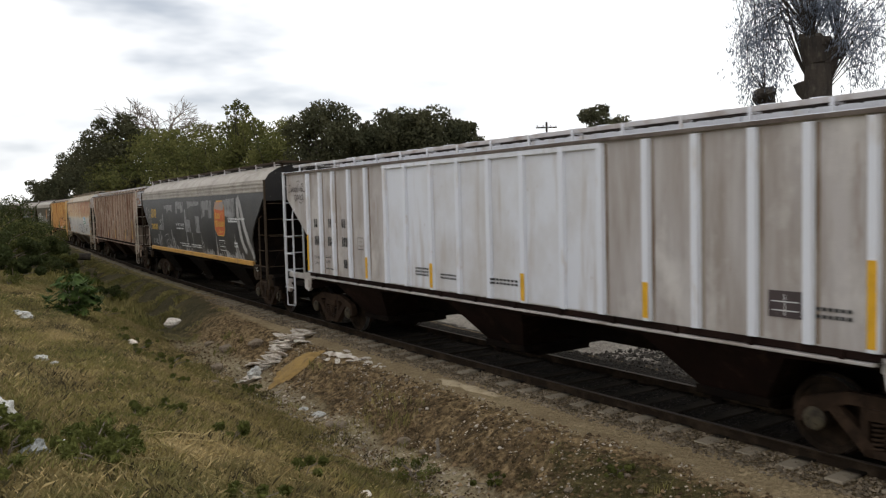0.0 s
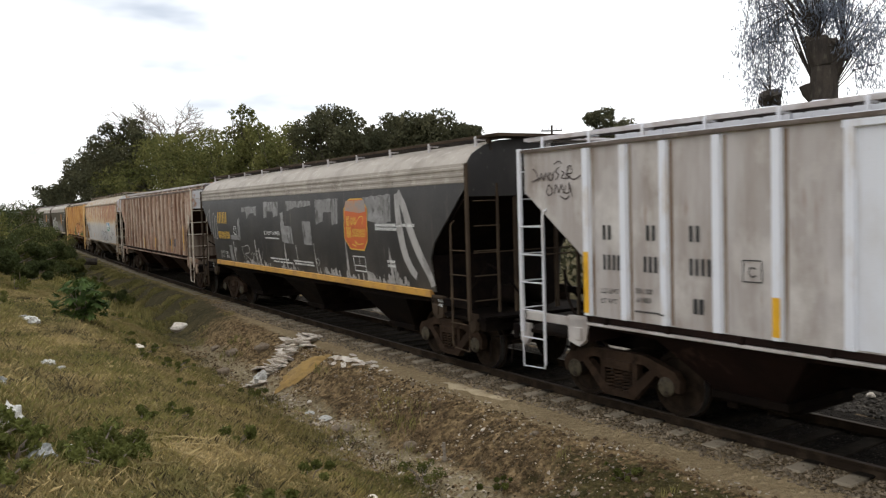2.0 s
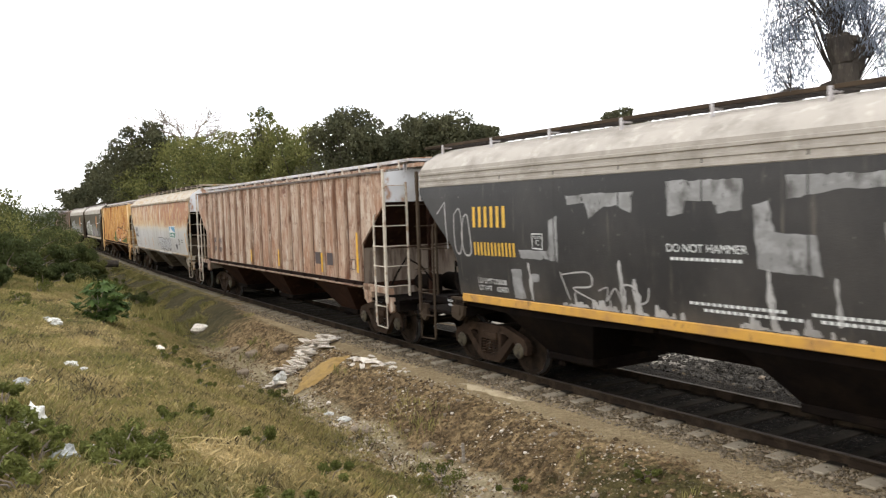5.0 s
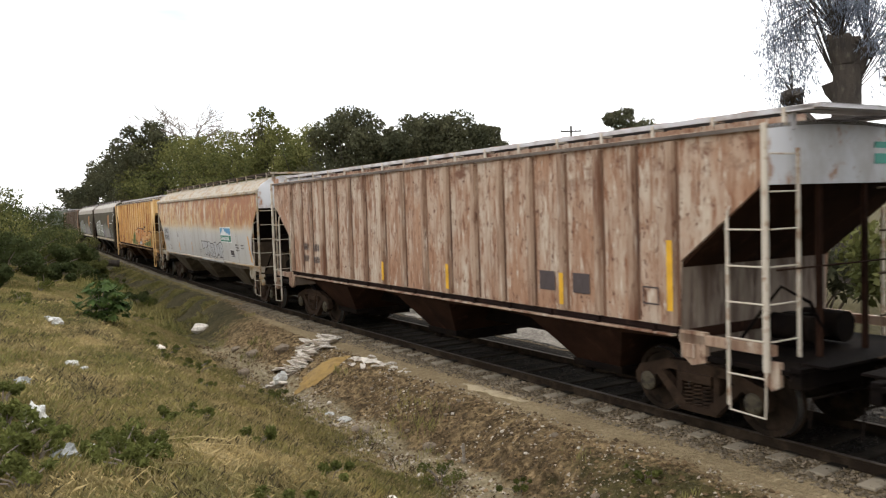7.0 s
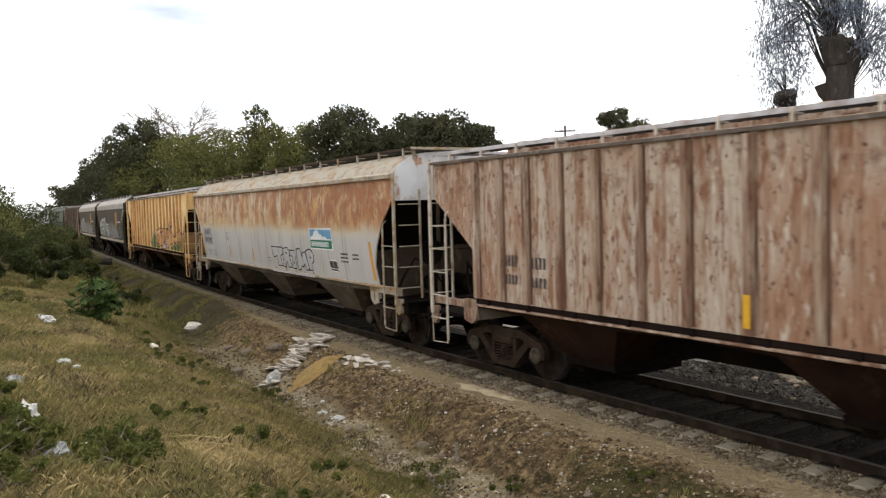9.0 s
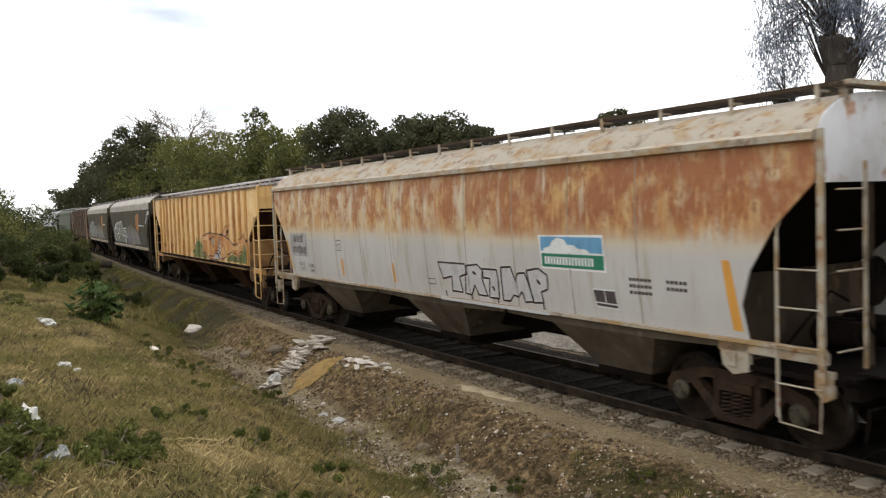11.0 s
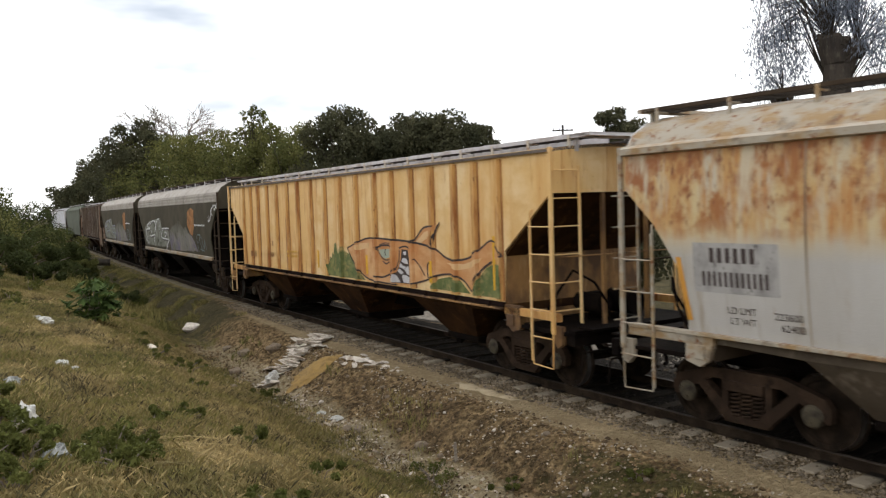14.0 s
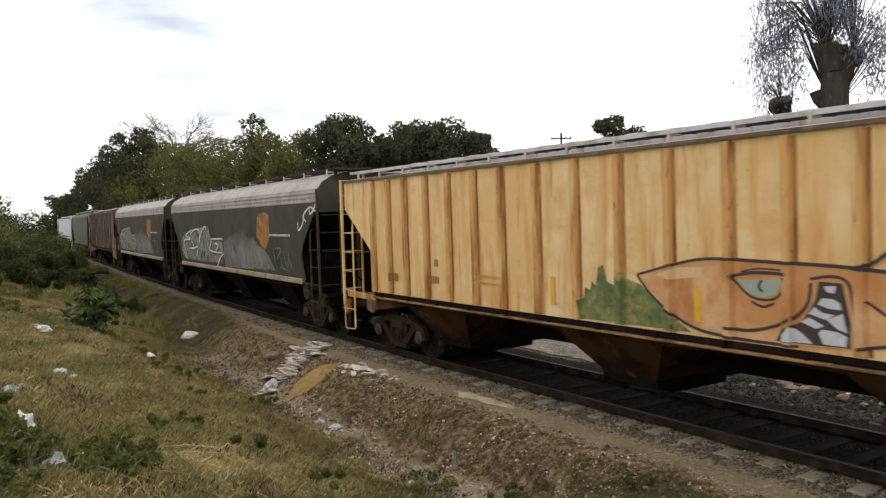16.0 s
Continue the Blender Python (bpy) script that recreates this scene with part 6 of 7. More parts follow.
def tree(label, az, dist, top_el, width, mat_leaf, seed, count=5200, size=0.34, spiky=0.0):
    x, y = toward(az, dist)
    z0 = ground_at(x, y)
    top = EYE[2] + dist * math.tan(radians(top_el))
    rng, rr = np.random.default_rng(seed), random.Random(seed)
    t = tagged(new("tree"), label, "tree", "trees behind the track")
    t.location = (x, y, z0)
    h = top - z0
    m = Mesh()
    m.tube([(0, 0, -0.3), (0.05, 0.03, h * 0.25), (rr.uniform(-0.3, 0.3), 0.1, h * 0.6)], 0.22, 8, 0.12)
    cs, rs = [], []
    nc = 30
    for k in range(nc):
        f = k / (nc - 1)
        a = rr.uniform(0, 6.283)
        zz = h * (0.3 + 0.56 * f)
        spread = width * 0.5 * math.sin(math.pi * (0.3 + 0.55 * f)) * rr.uniform(0.3, 1.0)
        c = (math.cos(a) * spread, math.sin(a) * spread, zz)
        cs.append(c)
        rs.append(width * rr.uniform(0.13, 0.22))
        m.tube([(0, 0, h * (0.2 + 0.35 * f)), (c[0] * 0.5, c[1] * 0.5, (h * (0.25 + 0.35 * f) + c[2]) / 2), c], 0.09, 5, 0.02)
    if not spiky:
        for k in range(9):
            a, q, r = rr.uniform(0, 6.283), rr.uniform(0.0, 0.46) * width, width * rr.uniform(0.09, 0.17)
            cs.append((math.cos(a) * q, math.sin(a) * q, h - r * 0.75 - 1.7 * q * q / width))
            rs.append(r)
            m.tube([(cs[-1][0] * 0.5, cs[-1][1] * 0.5, h * 0.55), cs[-1]], 0.04, 4, 0.012)
    for k in range(int(spiky and 4 + spiky * 10)):
        a, q = rr.uniform(0, 6.283), rr.uniform(0, 0.4) * width
        zt = h * rr.uniform(0.88, 0.985)
        cs.append((math.cos(a) * q, math.sin(a) * q, zt))
        rs.append(width * rr.uniform(0.05, 0.11))
        m.tube([(cs[-1][0] * 0.6, cs[-1][1] * 0.6, h * 0.6), cs[-1]], 0.04, 4, 0.012)
    part("trunk", m, M_BARK, t)
    part("crown", quads_mesh("crown", leaves(rng, cs, rs, count, size), mat_leaf), None, t)
    return t


def bush(name, label, x, y, width, height, mat_leaf, seed, count=2200, size=0.2, group="bushes", slim=0.5):
    z0 = ground_at(x, y)
    rng, rr = np.random.default_rng(seed), random.Random(seed)
    b = tagged(new(name), label, "bush", group)
    b.location = (x, y, z0)
    cs, rs, m = [], [], Mesh()
    for k in range(9):
        a, q = rr.uniform(0, 6.283), rr.uniform(0.05, 0.42) * width
        zz = height * rr.uniform(0.25, 0.82)
        cs.append((math.cos(a) * q, math.sin(a) * q, zz))
        rs.append(min(width, height) * rr.uniform(0.16, 0.3))
        m.tube([(0, 0, -0.1), (cs[-1][0] * 0.4, cs[-1][1] * 0.4, zz * 0.6), cs[-1]], min(0.03 * width ** 0.5, 0.012 * width), 5, 0.004)
    tagged(part("stem", m, M_TWIG, b), kind="stuff")
    part("crown", quads_mesh("crown", leaves(rng, cs, rs, count, size, slim=slim), mat_leaf), None, b)
    return b


def bare_tree(label, az, dist, top_el, seed):
    x, y = toward(az, dist)
    z0 = ground_at(x, y)
    h = EYE[2] + dist * math.tan(radians(top_el)) - z0
    rr = random.Random(seed)
    t = tagged(new("bare_tree"), label, "tree", "trees behind the track")
    t.location = (x, y, z0)
    m = Mesh()

    def grow(p, d, ln, r, depth):
        q = p + d * ln
        bend = p + d * ln * 0.5 + Vector((rr.uniform(-1, 1), rr.uniform(-1, 1), 0)) * ln * 0.06
        m.tube([p, bend, q], r, 5, r * 0.65)
        if depth:
            for k in range(rr.choice((3, 3, 4))):
                nd = (d + Vector((rr.uniform(-1, 1), rr.uniform(-1, 1), rr.uniform(-0.35, 0.35))) * 0.95).normalized()
                grow(q if k else bend, nd, ln * (rr.uniform(0.26, 0.36) if depth == 5 else rr.uniform(0.6, 0.85)), max(r * 0.62, 0.035), depth - 1)

    grow(Vector((0, 0, -0.2)), Vector((0, 0, 1)), h * 0.62, 0.24, 5)
    part("branchwork", m, M_TWIG, t)
    return t


for az, dist, el, width, mat_, seed, cnt, spk, lab in (
        (-24.2, 160, 2.0, 6, L_DARK, 3, 3600, 0.2, "dark green tree far along the track"),
        (-23.1, 150, 3.2, 6, L_DARK, 4, 4200, 0.2, "dark green tree far along the track"),
        (-22.1, 138, 4.0, 7, L_DARK, 5, 5200, 0.2, "dark green rounded tree"),
        (-21.0, 128, 4.9, 8, L_DARK, 6, 5200, 0.2, "dark green rounded tree"),
        (-19.8, 112, 6.4, 6, L_DARK, 7, 6400, 0.0, "tall dark tree with a pointed crown"),
        (-18.5, 112, 5.0, 9, L_MID, 8, 5200, 0.2, "olive green leafy tree behind the track"),
        (-17.0, 92, 5.1, 8, L_MID, 9, 5200, 0.3, "olive green leafy tree behind the track"),
        (-15.3, 82, 5.4, 8, L_MID, 10, 5200, 0.3, "olive green leafy tree behind the track"),
        (-13.6, 74, 5.6, 7, L_MID, 11, 5200, 0.3, "olive green tree with yellowing leaves"),
        (-12.4, 64, 7.2, 2.6, L_MID, 12, 2000, 0.8, "olive green tree with loose top shoots"),
        (-10.8, 62, 5.9, 5.5, L_MID, 13, 4600, 0.4, "olive green leafy tree behind the track"),
        (-9.0, 56, 6.1, 5.2, L_MID, 14, 4600, 0.3, "olive green leafy tree behind the track"),
        (-6.4, 48, 7.1, 4.6, L_DARK, 15, 8200, 0.0, "dense dark green round tree"),
        (-3.8, 49, 6.1, 3.4, L_DARK, 19, 6000, 0.15, "dense dark green round tree"),
        (-1.6, 47, 6.6, 4.4, L_DARK, 16, 8000, 0.0, "dense dark green round tree"),
        (1.2, 46, 6.6, 4.2, L_DARK, 17, 7600, 0.0, "dense dark green round tree"),
        (3.2, 47, 5.6, 2.6, L_DARK, 20, 4200, 0.0, "dense dark green round tree"),
        (12.7, 62, 6.3, 3.4, L_DARK, 18, 5200, 0.0, "small dark round tree behind the train")):
    tree(lab, az, dist, el, width * 1.3, mat_, seed, int(cnt * 2.9), 0.11 + dist * 0.0017, spk)
bare_tree("leafless grey tree with fine branches", -17.6, 122, 6.7, 5)
bare_tree("leafless grey tree with fine branches", -16.8, 124, 6.0, 6)

# undergrowth on the far side of the track
rr = random.Random(41)
for k in range(44):
    s = -22 + k * 3.6
    n = rr.uniform(-9.5, -6.6) - (3.0 if s > 60 else 0)
    x, y, h_ = line_at(s, n)
    bush("bush", "leafy green bush behind the track", x, y, rr.uniform(3.2, 5.2), rr.uniform(2.4, 4.6), rr.choice((L_BUSH, L_MID, L_DARK)), 100 + k, 2600 if s < 30 else 1400, 0.2 if s < 30 else 0.36, "bushes behind the track")

# overgrown bank beyond the shrub
for k, (az, dist, el, width) in enumerate(((-30.5, 27, 2.6, 4.5), (-29, 31, 2.0, 4.2), (-28.6, 24, -0.4, 2.6), (-27.8, 36, 1.5, 4.0), (-27.2, 28, -1.2, 2.6), (-26.9, 40, 0.9, 4.0), (-26.2, 33, -1.4, 3.0), (-26.0, 46, 0.2, 4.0), (-25.3, 38, -1.6, 3.0), (-25.2, 54, -0.3, 4.2), (-24.6, 46, -1.7, 3.0), (-24.5, 62, -0.8, 4.0), (-23.9, 56, -1.9, 2.6), (-32, 22, 1.5, 4.0), (-30.6, 20, -2.2, 2.2), (-26.3, 26, -3.0, 1.8), (-25.2, 30, -3.1, 1.6), (-24.2, 36, -2.9, 1.8), (-23.4, 44, -2.7, 1.8))):
    x, y = toward(az, dist)
    bush("bush", "dense green bush on the bank", x, y, width, max(0.7, EYE[2] + dist * math.tan(radians(el)) - ground_at(x, y)), rr.choice((L_BUSH, L_BUSH, L_MID)), 200 + k, 7000, 0.085, "bushes on the bank")
for k in range(44):
    x, y, h_ = line_at(rr.uniform(14, 46), rr.uniform(3.4, 7.6))
    bush("weed", "tall green weed on the farther bank", x, y, rr.uniform(0.9, 1.9), rr.uniform(0.3, 0.75), rr.choice((L_BUSH, L_BUSH, L_WEED)), 400 + k, 1500, 0.07, "weeds on the bank")
x, y = toward(-26.2, 52)
bush("sapling", "thin sparse sapling on the bank", x, y, 1.6, 3.2, L_MID, 260, 150, 0.16, "bushes on the bank")


def palm_leaf(rng, p, d, size):
    """A lobed leaf: five narrow lobes fanned from one point."""
    out = []
    side = d.cross(Vector((0, 0, 1))).normalized()
    for k in range(6):
        a = -1.25 + 0.5 * k
        v = (d * math.cos(a) + side * math.sin(a)).normalized() * size * (1.0 - 0.12 * abs(a))
        w = Vector((-v.y, v.x, 0)).normalized() * size * 0.17
        out += [p, p + v * 0.5 + w, p + v, p + v * 0.5 - w]
    return out


def castor_shrub(x, y, width, height, seed):
    rr = random.Random(seed)
    b = tagged(new("shrub"), "leafy green shrub with lobed leaves on the bank", "shrub")
    b.location = (x, y, ground_at(x, y))
    m, vs = Mesh(), []
    for k in range(130):
        a, q = rr.uniform(0, 6.283), width * 0.5 * rr.uniform(0.05, 1.0) ** 0.6
        z = height * rr.uniform(0.12, 1.0) * math.sqrt(max(0.08, 1 - 0.85 * (2 * q / width) ** 2))
        p = Vector((math.cos(a) * q, math.sin(a) * q, z))
        if k % 4 == 0:
            m.tube([(0, 0, -0.05), (p.x * 0.4, p.y * 0.4, z * 0.7), p], 0.012, 5, 0.005)
        d = Vector((math.cos(a) + rr.uniform(-0.4, 0.4), math.sin(a) + rr.uniform(-0.4, 0.4), rr.choice((rr.uniform(-1.4, -0.3), rr.uniform(-1.4, -0.3), rr.uniform(0.4, 1.2))))).normalized()
        vs += palm_leaf(rr, p, d, rr.uniform(0.18, 0.3))
    tagged(part("stem", m, M_TWIG, b), kind="stuff")
    part("foliage", quads_mesh("foliage", np.array([tuple(v) for v in vs]), L_SHRUB), None, b)


castor_shrub(-7.3, 17.15, 0.98, 1.0, 3)


# low weeds on the bank and in the ditch
for k, (x, y, w, h) in enumerate(((-2.01, 8.25, 0.34, 0.28), (-0.15, 11.2, 0.5, 0.4), (-3.5, 6.3, 0.42, 0.32), (-2.35, 5.7, 0.5, 0.32), (-2.3, 6.0, 0.5, 0.3), (-2.6, 6.05, 0.4, 0.26), (-2.1, 5.3, 0.5, 0.24), (-5.75, 15.56, 0.9, 0.22), (-5.3, 14.9, 0.7, 0.18), (-4.29, 13.73, 0.7, 0.2), (-3.98, 13.0, 0.6, 0.18), (-2.75, 7.7, 0.5, 0.16), (-2.71, 8.6, 0.45, 0.16), (-6.3, 18.4, 0.8, 0.3), (-5.6, 17.2, 0.7, 0.24), (-7.6, 20.5, 0.9, 0.25), (-9.0, 23.0, 1.1, 0.35), (-1.1, 7.05, 0.36, 0.2), (-2.9, 5.0, 0.5, 0.3), (-2.75, 5.3, 0.45, 0.26), (-2.5, 4.7, 0.5, 0.26), (-3.05, 5.6, 0.5, 0.3), (-3.2, 5.95, 0.45, 0.26), (-3.75, 6.75, 0.5, 0.26), (-1.2, 5.6, 0.4, 0.2), (-10.0, 19.0, 0.9, 0.35), (-10.8, 21.5, 1.0, 0.5), (-3.6, 16.4, 0.5, 0.3), (-9.0, 17.2, 0.6, 0.26), (0.9, 10.6, 0.5, 0.18), (2.3, 9.6, 0.5, 0.16))):
    bush("weed", "low green weed in dry grass", x, y, w * 1.35, h * 0.85, L_WEED, 300 + k, 900, 0.042, "weeds on the bank", 0.4)


# pollarded tree: thick trunk, two knobbed heads, whip-like shoots with hanging leaves
def pollard(az, dist):
    x, y = toward(az, dist)
    z0 = ground_at(x, y)
    rr, rng = random.Random(77), np.random.default_rng(77)
    t = tagged(new("pollard_tree"), "pollarded tree with knobbed stumps and drooping leafy shoots", "tree")
    t.location = (x, y, z0)
    k = dist * math.tan(radians(1.0))
    side = Vector((math.cos(radians(az)), -math.sin(radians(az)), 0))

    def at(da, el, depth=0.0):
        v = side * (da * k)
        return Vector((v.x + depth * math.sin(radians(az)), v.y + depth * math.cos(radians(az)), EYE[2] + dist * math.tan(radians(el)) - z0))

    m = Mesh()
    m.tube([at(0.05, -6), at(0.05, 3), at(0.08, 6.2), at(0.15, 7.9)], 0.44, 12, 0.38)
    heads = [at(-0.2, 9.5), at(1.2, 9.2, 0.3), at(-3.0, 6.5, -0.3)]
    m.tube([at(0.05, 7.0), at(0.0, 8.0), at(-0.15, 8.7), heads[0]], 0.3, 12, 0.4)
    m.tube([at(0.3, 6.8), at(0.75, 7.9), at(1.05, 8.6), heads[1]], 0.22, 10, 0.24)
    m.tube([at(-0.1, 3.0), at(-1.6, 4.0), at(-2.9, 5.2), heads[2]], 0.22, 9, 0.34)
    m.tube([at(-0.2, 5.6), at(-0.8, 6.4), at(-0.95, 6.9)], 0.16, 8, 0.2)
    for hd, wide in zip(heads, (0.34, 0.22, 0.28)):
        for q in range(12):
            p = hd + Vector((rr.uniform(-wide, wide), rr.uniform(-wide, wide), rr.uniform(-0.35, 0.05)))
            r = rr.uniform(0.12, 0.2)
            ball = [p + Vector((math.cos(0.7854 * i) * math.sin(0.524 * j), math.sin(0.7854 * i) * math.sin(0.524 * j), math.cos(0.524 * j))) * r * rr.uniform(0.85, 1.15) for j in range(1, 6) for i in range(8)]
            m.add(ball, [(8 * j + i, 8 * j + (i + 1) % 8, 8 * j + 8 + (i + 1) % 8, 8 * j + 8 + i) for j in range(4) for i in range(8)] + [tuple(range(8)), tuple(range(39, 31, -1))])
    part("trunk", m, M_BARK, t)
    sh, cs, rs = Mesh(), [], []

    def hang(p, n, spread):
        """Leaf clumps hanging below and beside a point of a shoot."""
        for w in range(n):
            c = p + Vector((rr.uniform(-spread, spread), rr.uniform(-spread, spread), -rr.uniform(0.0, 0.9)))
            cs.append(tuple(c))
            rs.append(rr.uniform(0.14, 0.3))

    for q in range(60):
        hd = heads[0] if q % 5 < 3 else heads[1]
        out = Vector((rr.uniform(-1, 1), rr.uniform(-1, 1), 0)) * rr.uniform(0.2, 1.7)
        ln = rr.uniform(2.2, 5.4)
        pts = [hd, hd + out * 0.3 + Vector((0, 0, ln * 0.35)), hd + out * 0.75 + Vector((0, 0, ln * 0.75)), hd + out * 1.1 + Vector((0, 0, ln))]
        sh.tube(pts, 0.022, 5, 0.007)
        for p in pts[1:]:
            hang(p, 3, 0.5)
    # arching shoots whose leaves hang as a curtain on one side
    for q in range(26):
        da, top_ = rr.uniform(-4.3, -2.2), rr.uniform(9.5, 14.5)
        tip = at(da, top_, rr.uniform(-0.8, 0.8))
        root = heads[0] if q % 3 else at(-0.3, 6.6)
        mid_ = root.lerp(tip, 0.5) + Vector((0, 0, 0.7))
        low_ = Vector((tip.x + rr.uniform(-0.5, 0.5), tip.y + rr.uniform(-0.5, 0.5), tip.z - rr.uniform(0.5, 1.8)))
        sh.tube([root, mid_, tip, tip.lerp(low_, 0.5), low_], 0.026, 4, 0.007)
        for f in np.linspace(0, 1, 6):
            hang(tip.lerp(low_, float(f)), 2, 0.42)
    for q in range(9):
        tip = at(rr.uniform(-4.2, -3.0), rr.uniform(7.4, 8.6), rr.uniform(-0.5, 0.5))
        hang(tip, 4, 0.25)
        sh.tube([heads[2], heads[2].lerp(tip, 0.6), tip], 0.02, 4, 0.008)
    for q in range(22):
        tip = at(rr.uniform(1.6, 5.0), rr.uniform(6.5, 14.0), rr.uniform(-1, 1))
        root = heads[1] if q % 2 else at(0.3, 6.0)
        sh.tube([root, root.lerp(tip, 0.5) + Vector((0, 0, 0.3)), tip], 0.02, 4, 0.007)
        hang(tip, 5, 0.5)
        hang(root.lerp(tip, 0.7), 3, 0.3)
    tagged(part("shoot", sh, M_BARK, t), kind="stuff")
    part("crown", quads_mesh("crown", leaves(rng, cs, rs, 19000, 0.13, 1.3, 0.75, 0.2), L_EUCA), None, t)


pollard(26.3, 27.0)

# utility pole with a cross arm, far behind
x, y = toward(9.05, 75)
z0, zt = ground_at(x, y), EYE[2] + 75 * math.tan(radians(5.25))
pole = tagged(new("utility_pole"), "distant wooden utility pole with cross arm", "utility pole")
pole.location = (x, y, z0)
part("mast", Mesh().tube([(0, 0, -0.3), (0, 0, zt - z0)], 0.13, 8, 0.09), M_BARK, pole)
part("cross_arm", Mesh().box(-0.95, 0.95, -0.06, 0.06, zt - z0 - 0.55, zt - z0 - 0.43), M_BARK, pole)
for u in (-0.85, -0.3, 0.4, 0.85):
    part("insulator", Mesh().tube([(u, 0, zt - z0 - 0.45), (u, 0, zt - z0 - 0.28)], 0.04, 6), M_BOARD, pole)


# ---- grass, stones and litter ----
def scatter(rng, count, s0, s1, n0, n1):
    s, n = rng.uniform(s0, s1, count), rng.uniform(n0, n1, count)
    h = np.interp(s, S_TAB, H_TAB)
    return np.interp(s, S_TAB, X_TAB) - np.cos(h) * n, np.interp(s, S_TAB, Y_TAB) - np.sin(h) * n, s, n


def grass(name, label, rng, x, y, per, height, width, material, lean=0.6):
    z = rough_z(x, y)
    x, y, z = np.repeat(x, per), np.repeat(y, per), np.repeat(z, per)
    k = len(x)
    x, y = x + rng.normal(0, 0.05, k), y + rng.normal(0, 0.05, k)
    hgt = height * rng.uniform(0.35, 1.25, k)
    a = rng.uniform(0, 6.283, k)
    dx, dy = np.cos(a) * width, np.sin(a) * width
    b = rng.uniform(0, 6.283, k)
    lx, ly = np.cos(b) * hgt * lean * rng.random(k), np.sin(b) * hgt * lean * rng.random(k)
    v = np.stack([np.stack([x - dx, y - dy, z - 0.02], 1), np.stack([x + dx, y + dy, z - 0.02], 1), np.stack([x + lx * 0.45 + dx * 0.7, y + ly * 0.45 + dy * 0.7, z + hgt * 0.6], 1), np.stack([x + lx, y + ly, z + hgt], 1)], 1).reshape(-1, 3)
    ob = new(name, quads_mesh(name, v, material))
    return tagged(ob, label, "grass", kind="stuff")


G_DRY = layered("dry straw grass", (0.275, 0.214, 0.0929), [((0.439, 0.343, 0.172), (0.9, 0.9, 0.9), 0.45, 0.64), ((0.153, 0.132, 0.0499), (1.7, 1.7, 1.7), 0.48, 0.64), ((0.128, 0.127, 0.0387), (0.45, 0.45, 0.45), 0.5, 0.64)], 0.9, bump=0.0, island=0.28)
G_GREEN = layered("thin green grass", (0.172, 0.158, 0.0493), [((0.312, 0.255, 0.0978), (0.9, 0.9, 0.9), 0.42, 0.66)], 0.9, bump=0.0, island=0.35)
rng = np.random.default_rng(11)
x, y, s, n = scatter(rng, 52000, -12.5, 14, 3.95, 10.0)
keep = np.array([noise.noise((a * 0.8, b * 0.8, 3.0)) for a, b in zip(x, y)])
thick = rng.random(len(x)) < np.interp(s, [-12, 0, 14], [1.0, 0.75, 0.5])
grass("dry_grass", "dry straw-coloured grass on the bank", rng, x[(keep > -0.28) & thick], y[(keep > -0.28) & thick], 10, 0.044, 0.0021, G_DRY, 1.9)
x, y, s, n = scatter(rng, 30000, -12.5, 22, 4.05, 10.0)
keep = np.array([noise.noise((a * 0.55, b * 0.55, 8.0)) for a, b in zip(x, y)])
grass("green_grass", "thin green grass in patches on the bank", rng, x[keep > -0.06], y[keep > -0.06], 9, 0.07, 0.0028, G_GREEN, 1.3)
x, y, s, n = scatter(rng, 16000, -12.5, 22, 3.9, 10.0)
keep = np.array([noise.noise((a * 0.75, b * 0.75, 21.0)) for a, b in zip(x, y)])
grass("weedy_grass", "darker green tufts of grass on the bank", rng, x[keep > 0.36], y[keep > 0.36], 8, 0.09, 0.005, G_GREEN, 1.3)
M_THATCH = layered("pale grey thatch of dead stalks", (0.44, 0.34, 0.165), [((0.3, 0.225, 0.1), (1.2, 1.2, 1.2), 0.42, 0.62)], 0.95, bump=0.0, island=0.5)
M_STALK = layered("dark dead stalks", (0.075, 0.06, 0.032), [((0.13, 0.11, 0.05), (1.5, 1.5, 1.5), 0.45, 0.65)], 0.95, bump=0.0, island=0.5)
x, y, s, n = scatter(rng, 15000, -12.5, 6, 3.6, 10.0)
keep = np.array([noise.noise((a * 1.3, b * 1.3, 31.0)) for a, b in zip(x, y)])
grass("thatch", "matted pale dead stalks on the bank", rng, x[keep > -0.1], y[keep > -0.1], 6, 0.035, 0.0022, M_THATCH, 3.2)
grass("dead_stalk", "dark dead stalks between the grass", rng, x[keep < 0.05], y[keep < 0.05], 5, 0.06, 0.0025, M_STALK, 1.6)
x, y, s, n = scatter(rng, 9000, 12, 60, 3.2, 11.0)
grass("far_grass", "rough grass on the farther bank", rng, x, y, 3, 0.28, 0.025, G_GREEN)
x, y, s, n = scatter(rng, 18000, 6, 44, 1.7, 5.2)
keep = np.array([noise.noise((a * 0.6, b * 0.6, 15.0)) for a, b in zip(x, y)]) + np.interp(s, [7, 18], [-0.35, 0.15])
grass("verge_grass", "dull green growth along the farther ditch", rng, x[keep > 0], y[keep > 0], 6, 0.09, 0.008, G_GREEN, 1.3)
x, y, s, n = scatter(rng, 2600, -12, 10, 2.5, 4.4)
keep = np.array([noise.noise((a * 0.9, b * 0.9, 5.0)) for a, b in zip(x, y)])
grass("ditch_grass", "sparse grass in the ditch", rng, x[keep > 0.12], y[keep > 0.12], 5, 0.12, 0.006, G_GREEN)

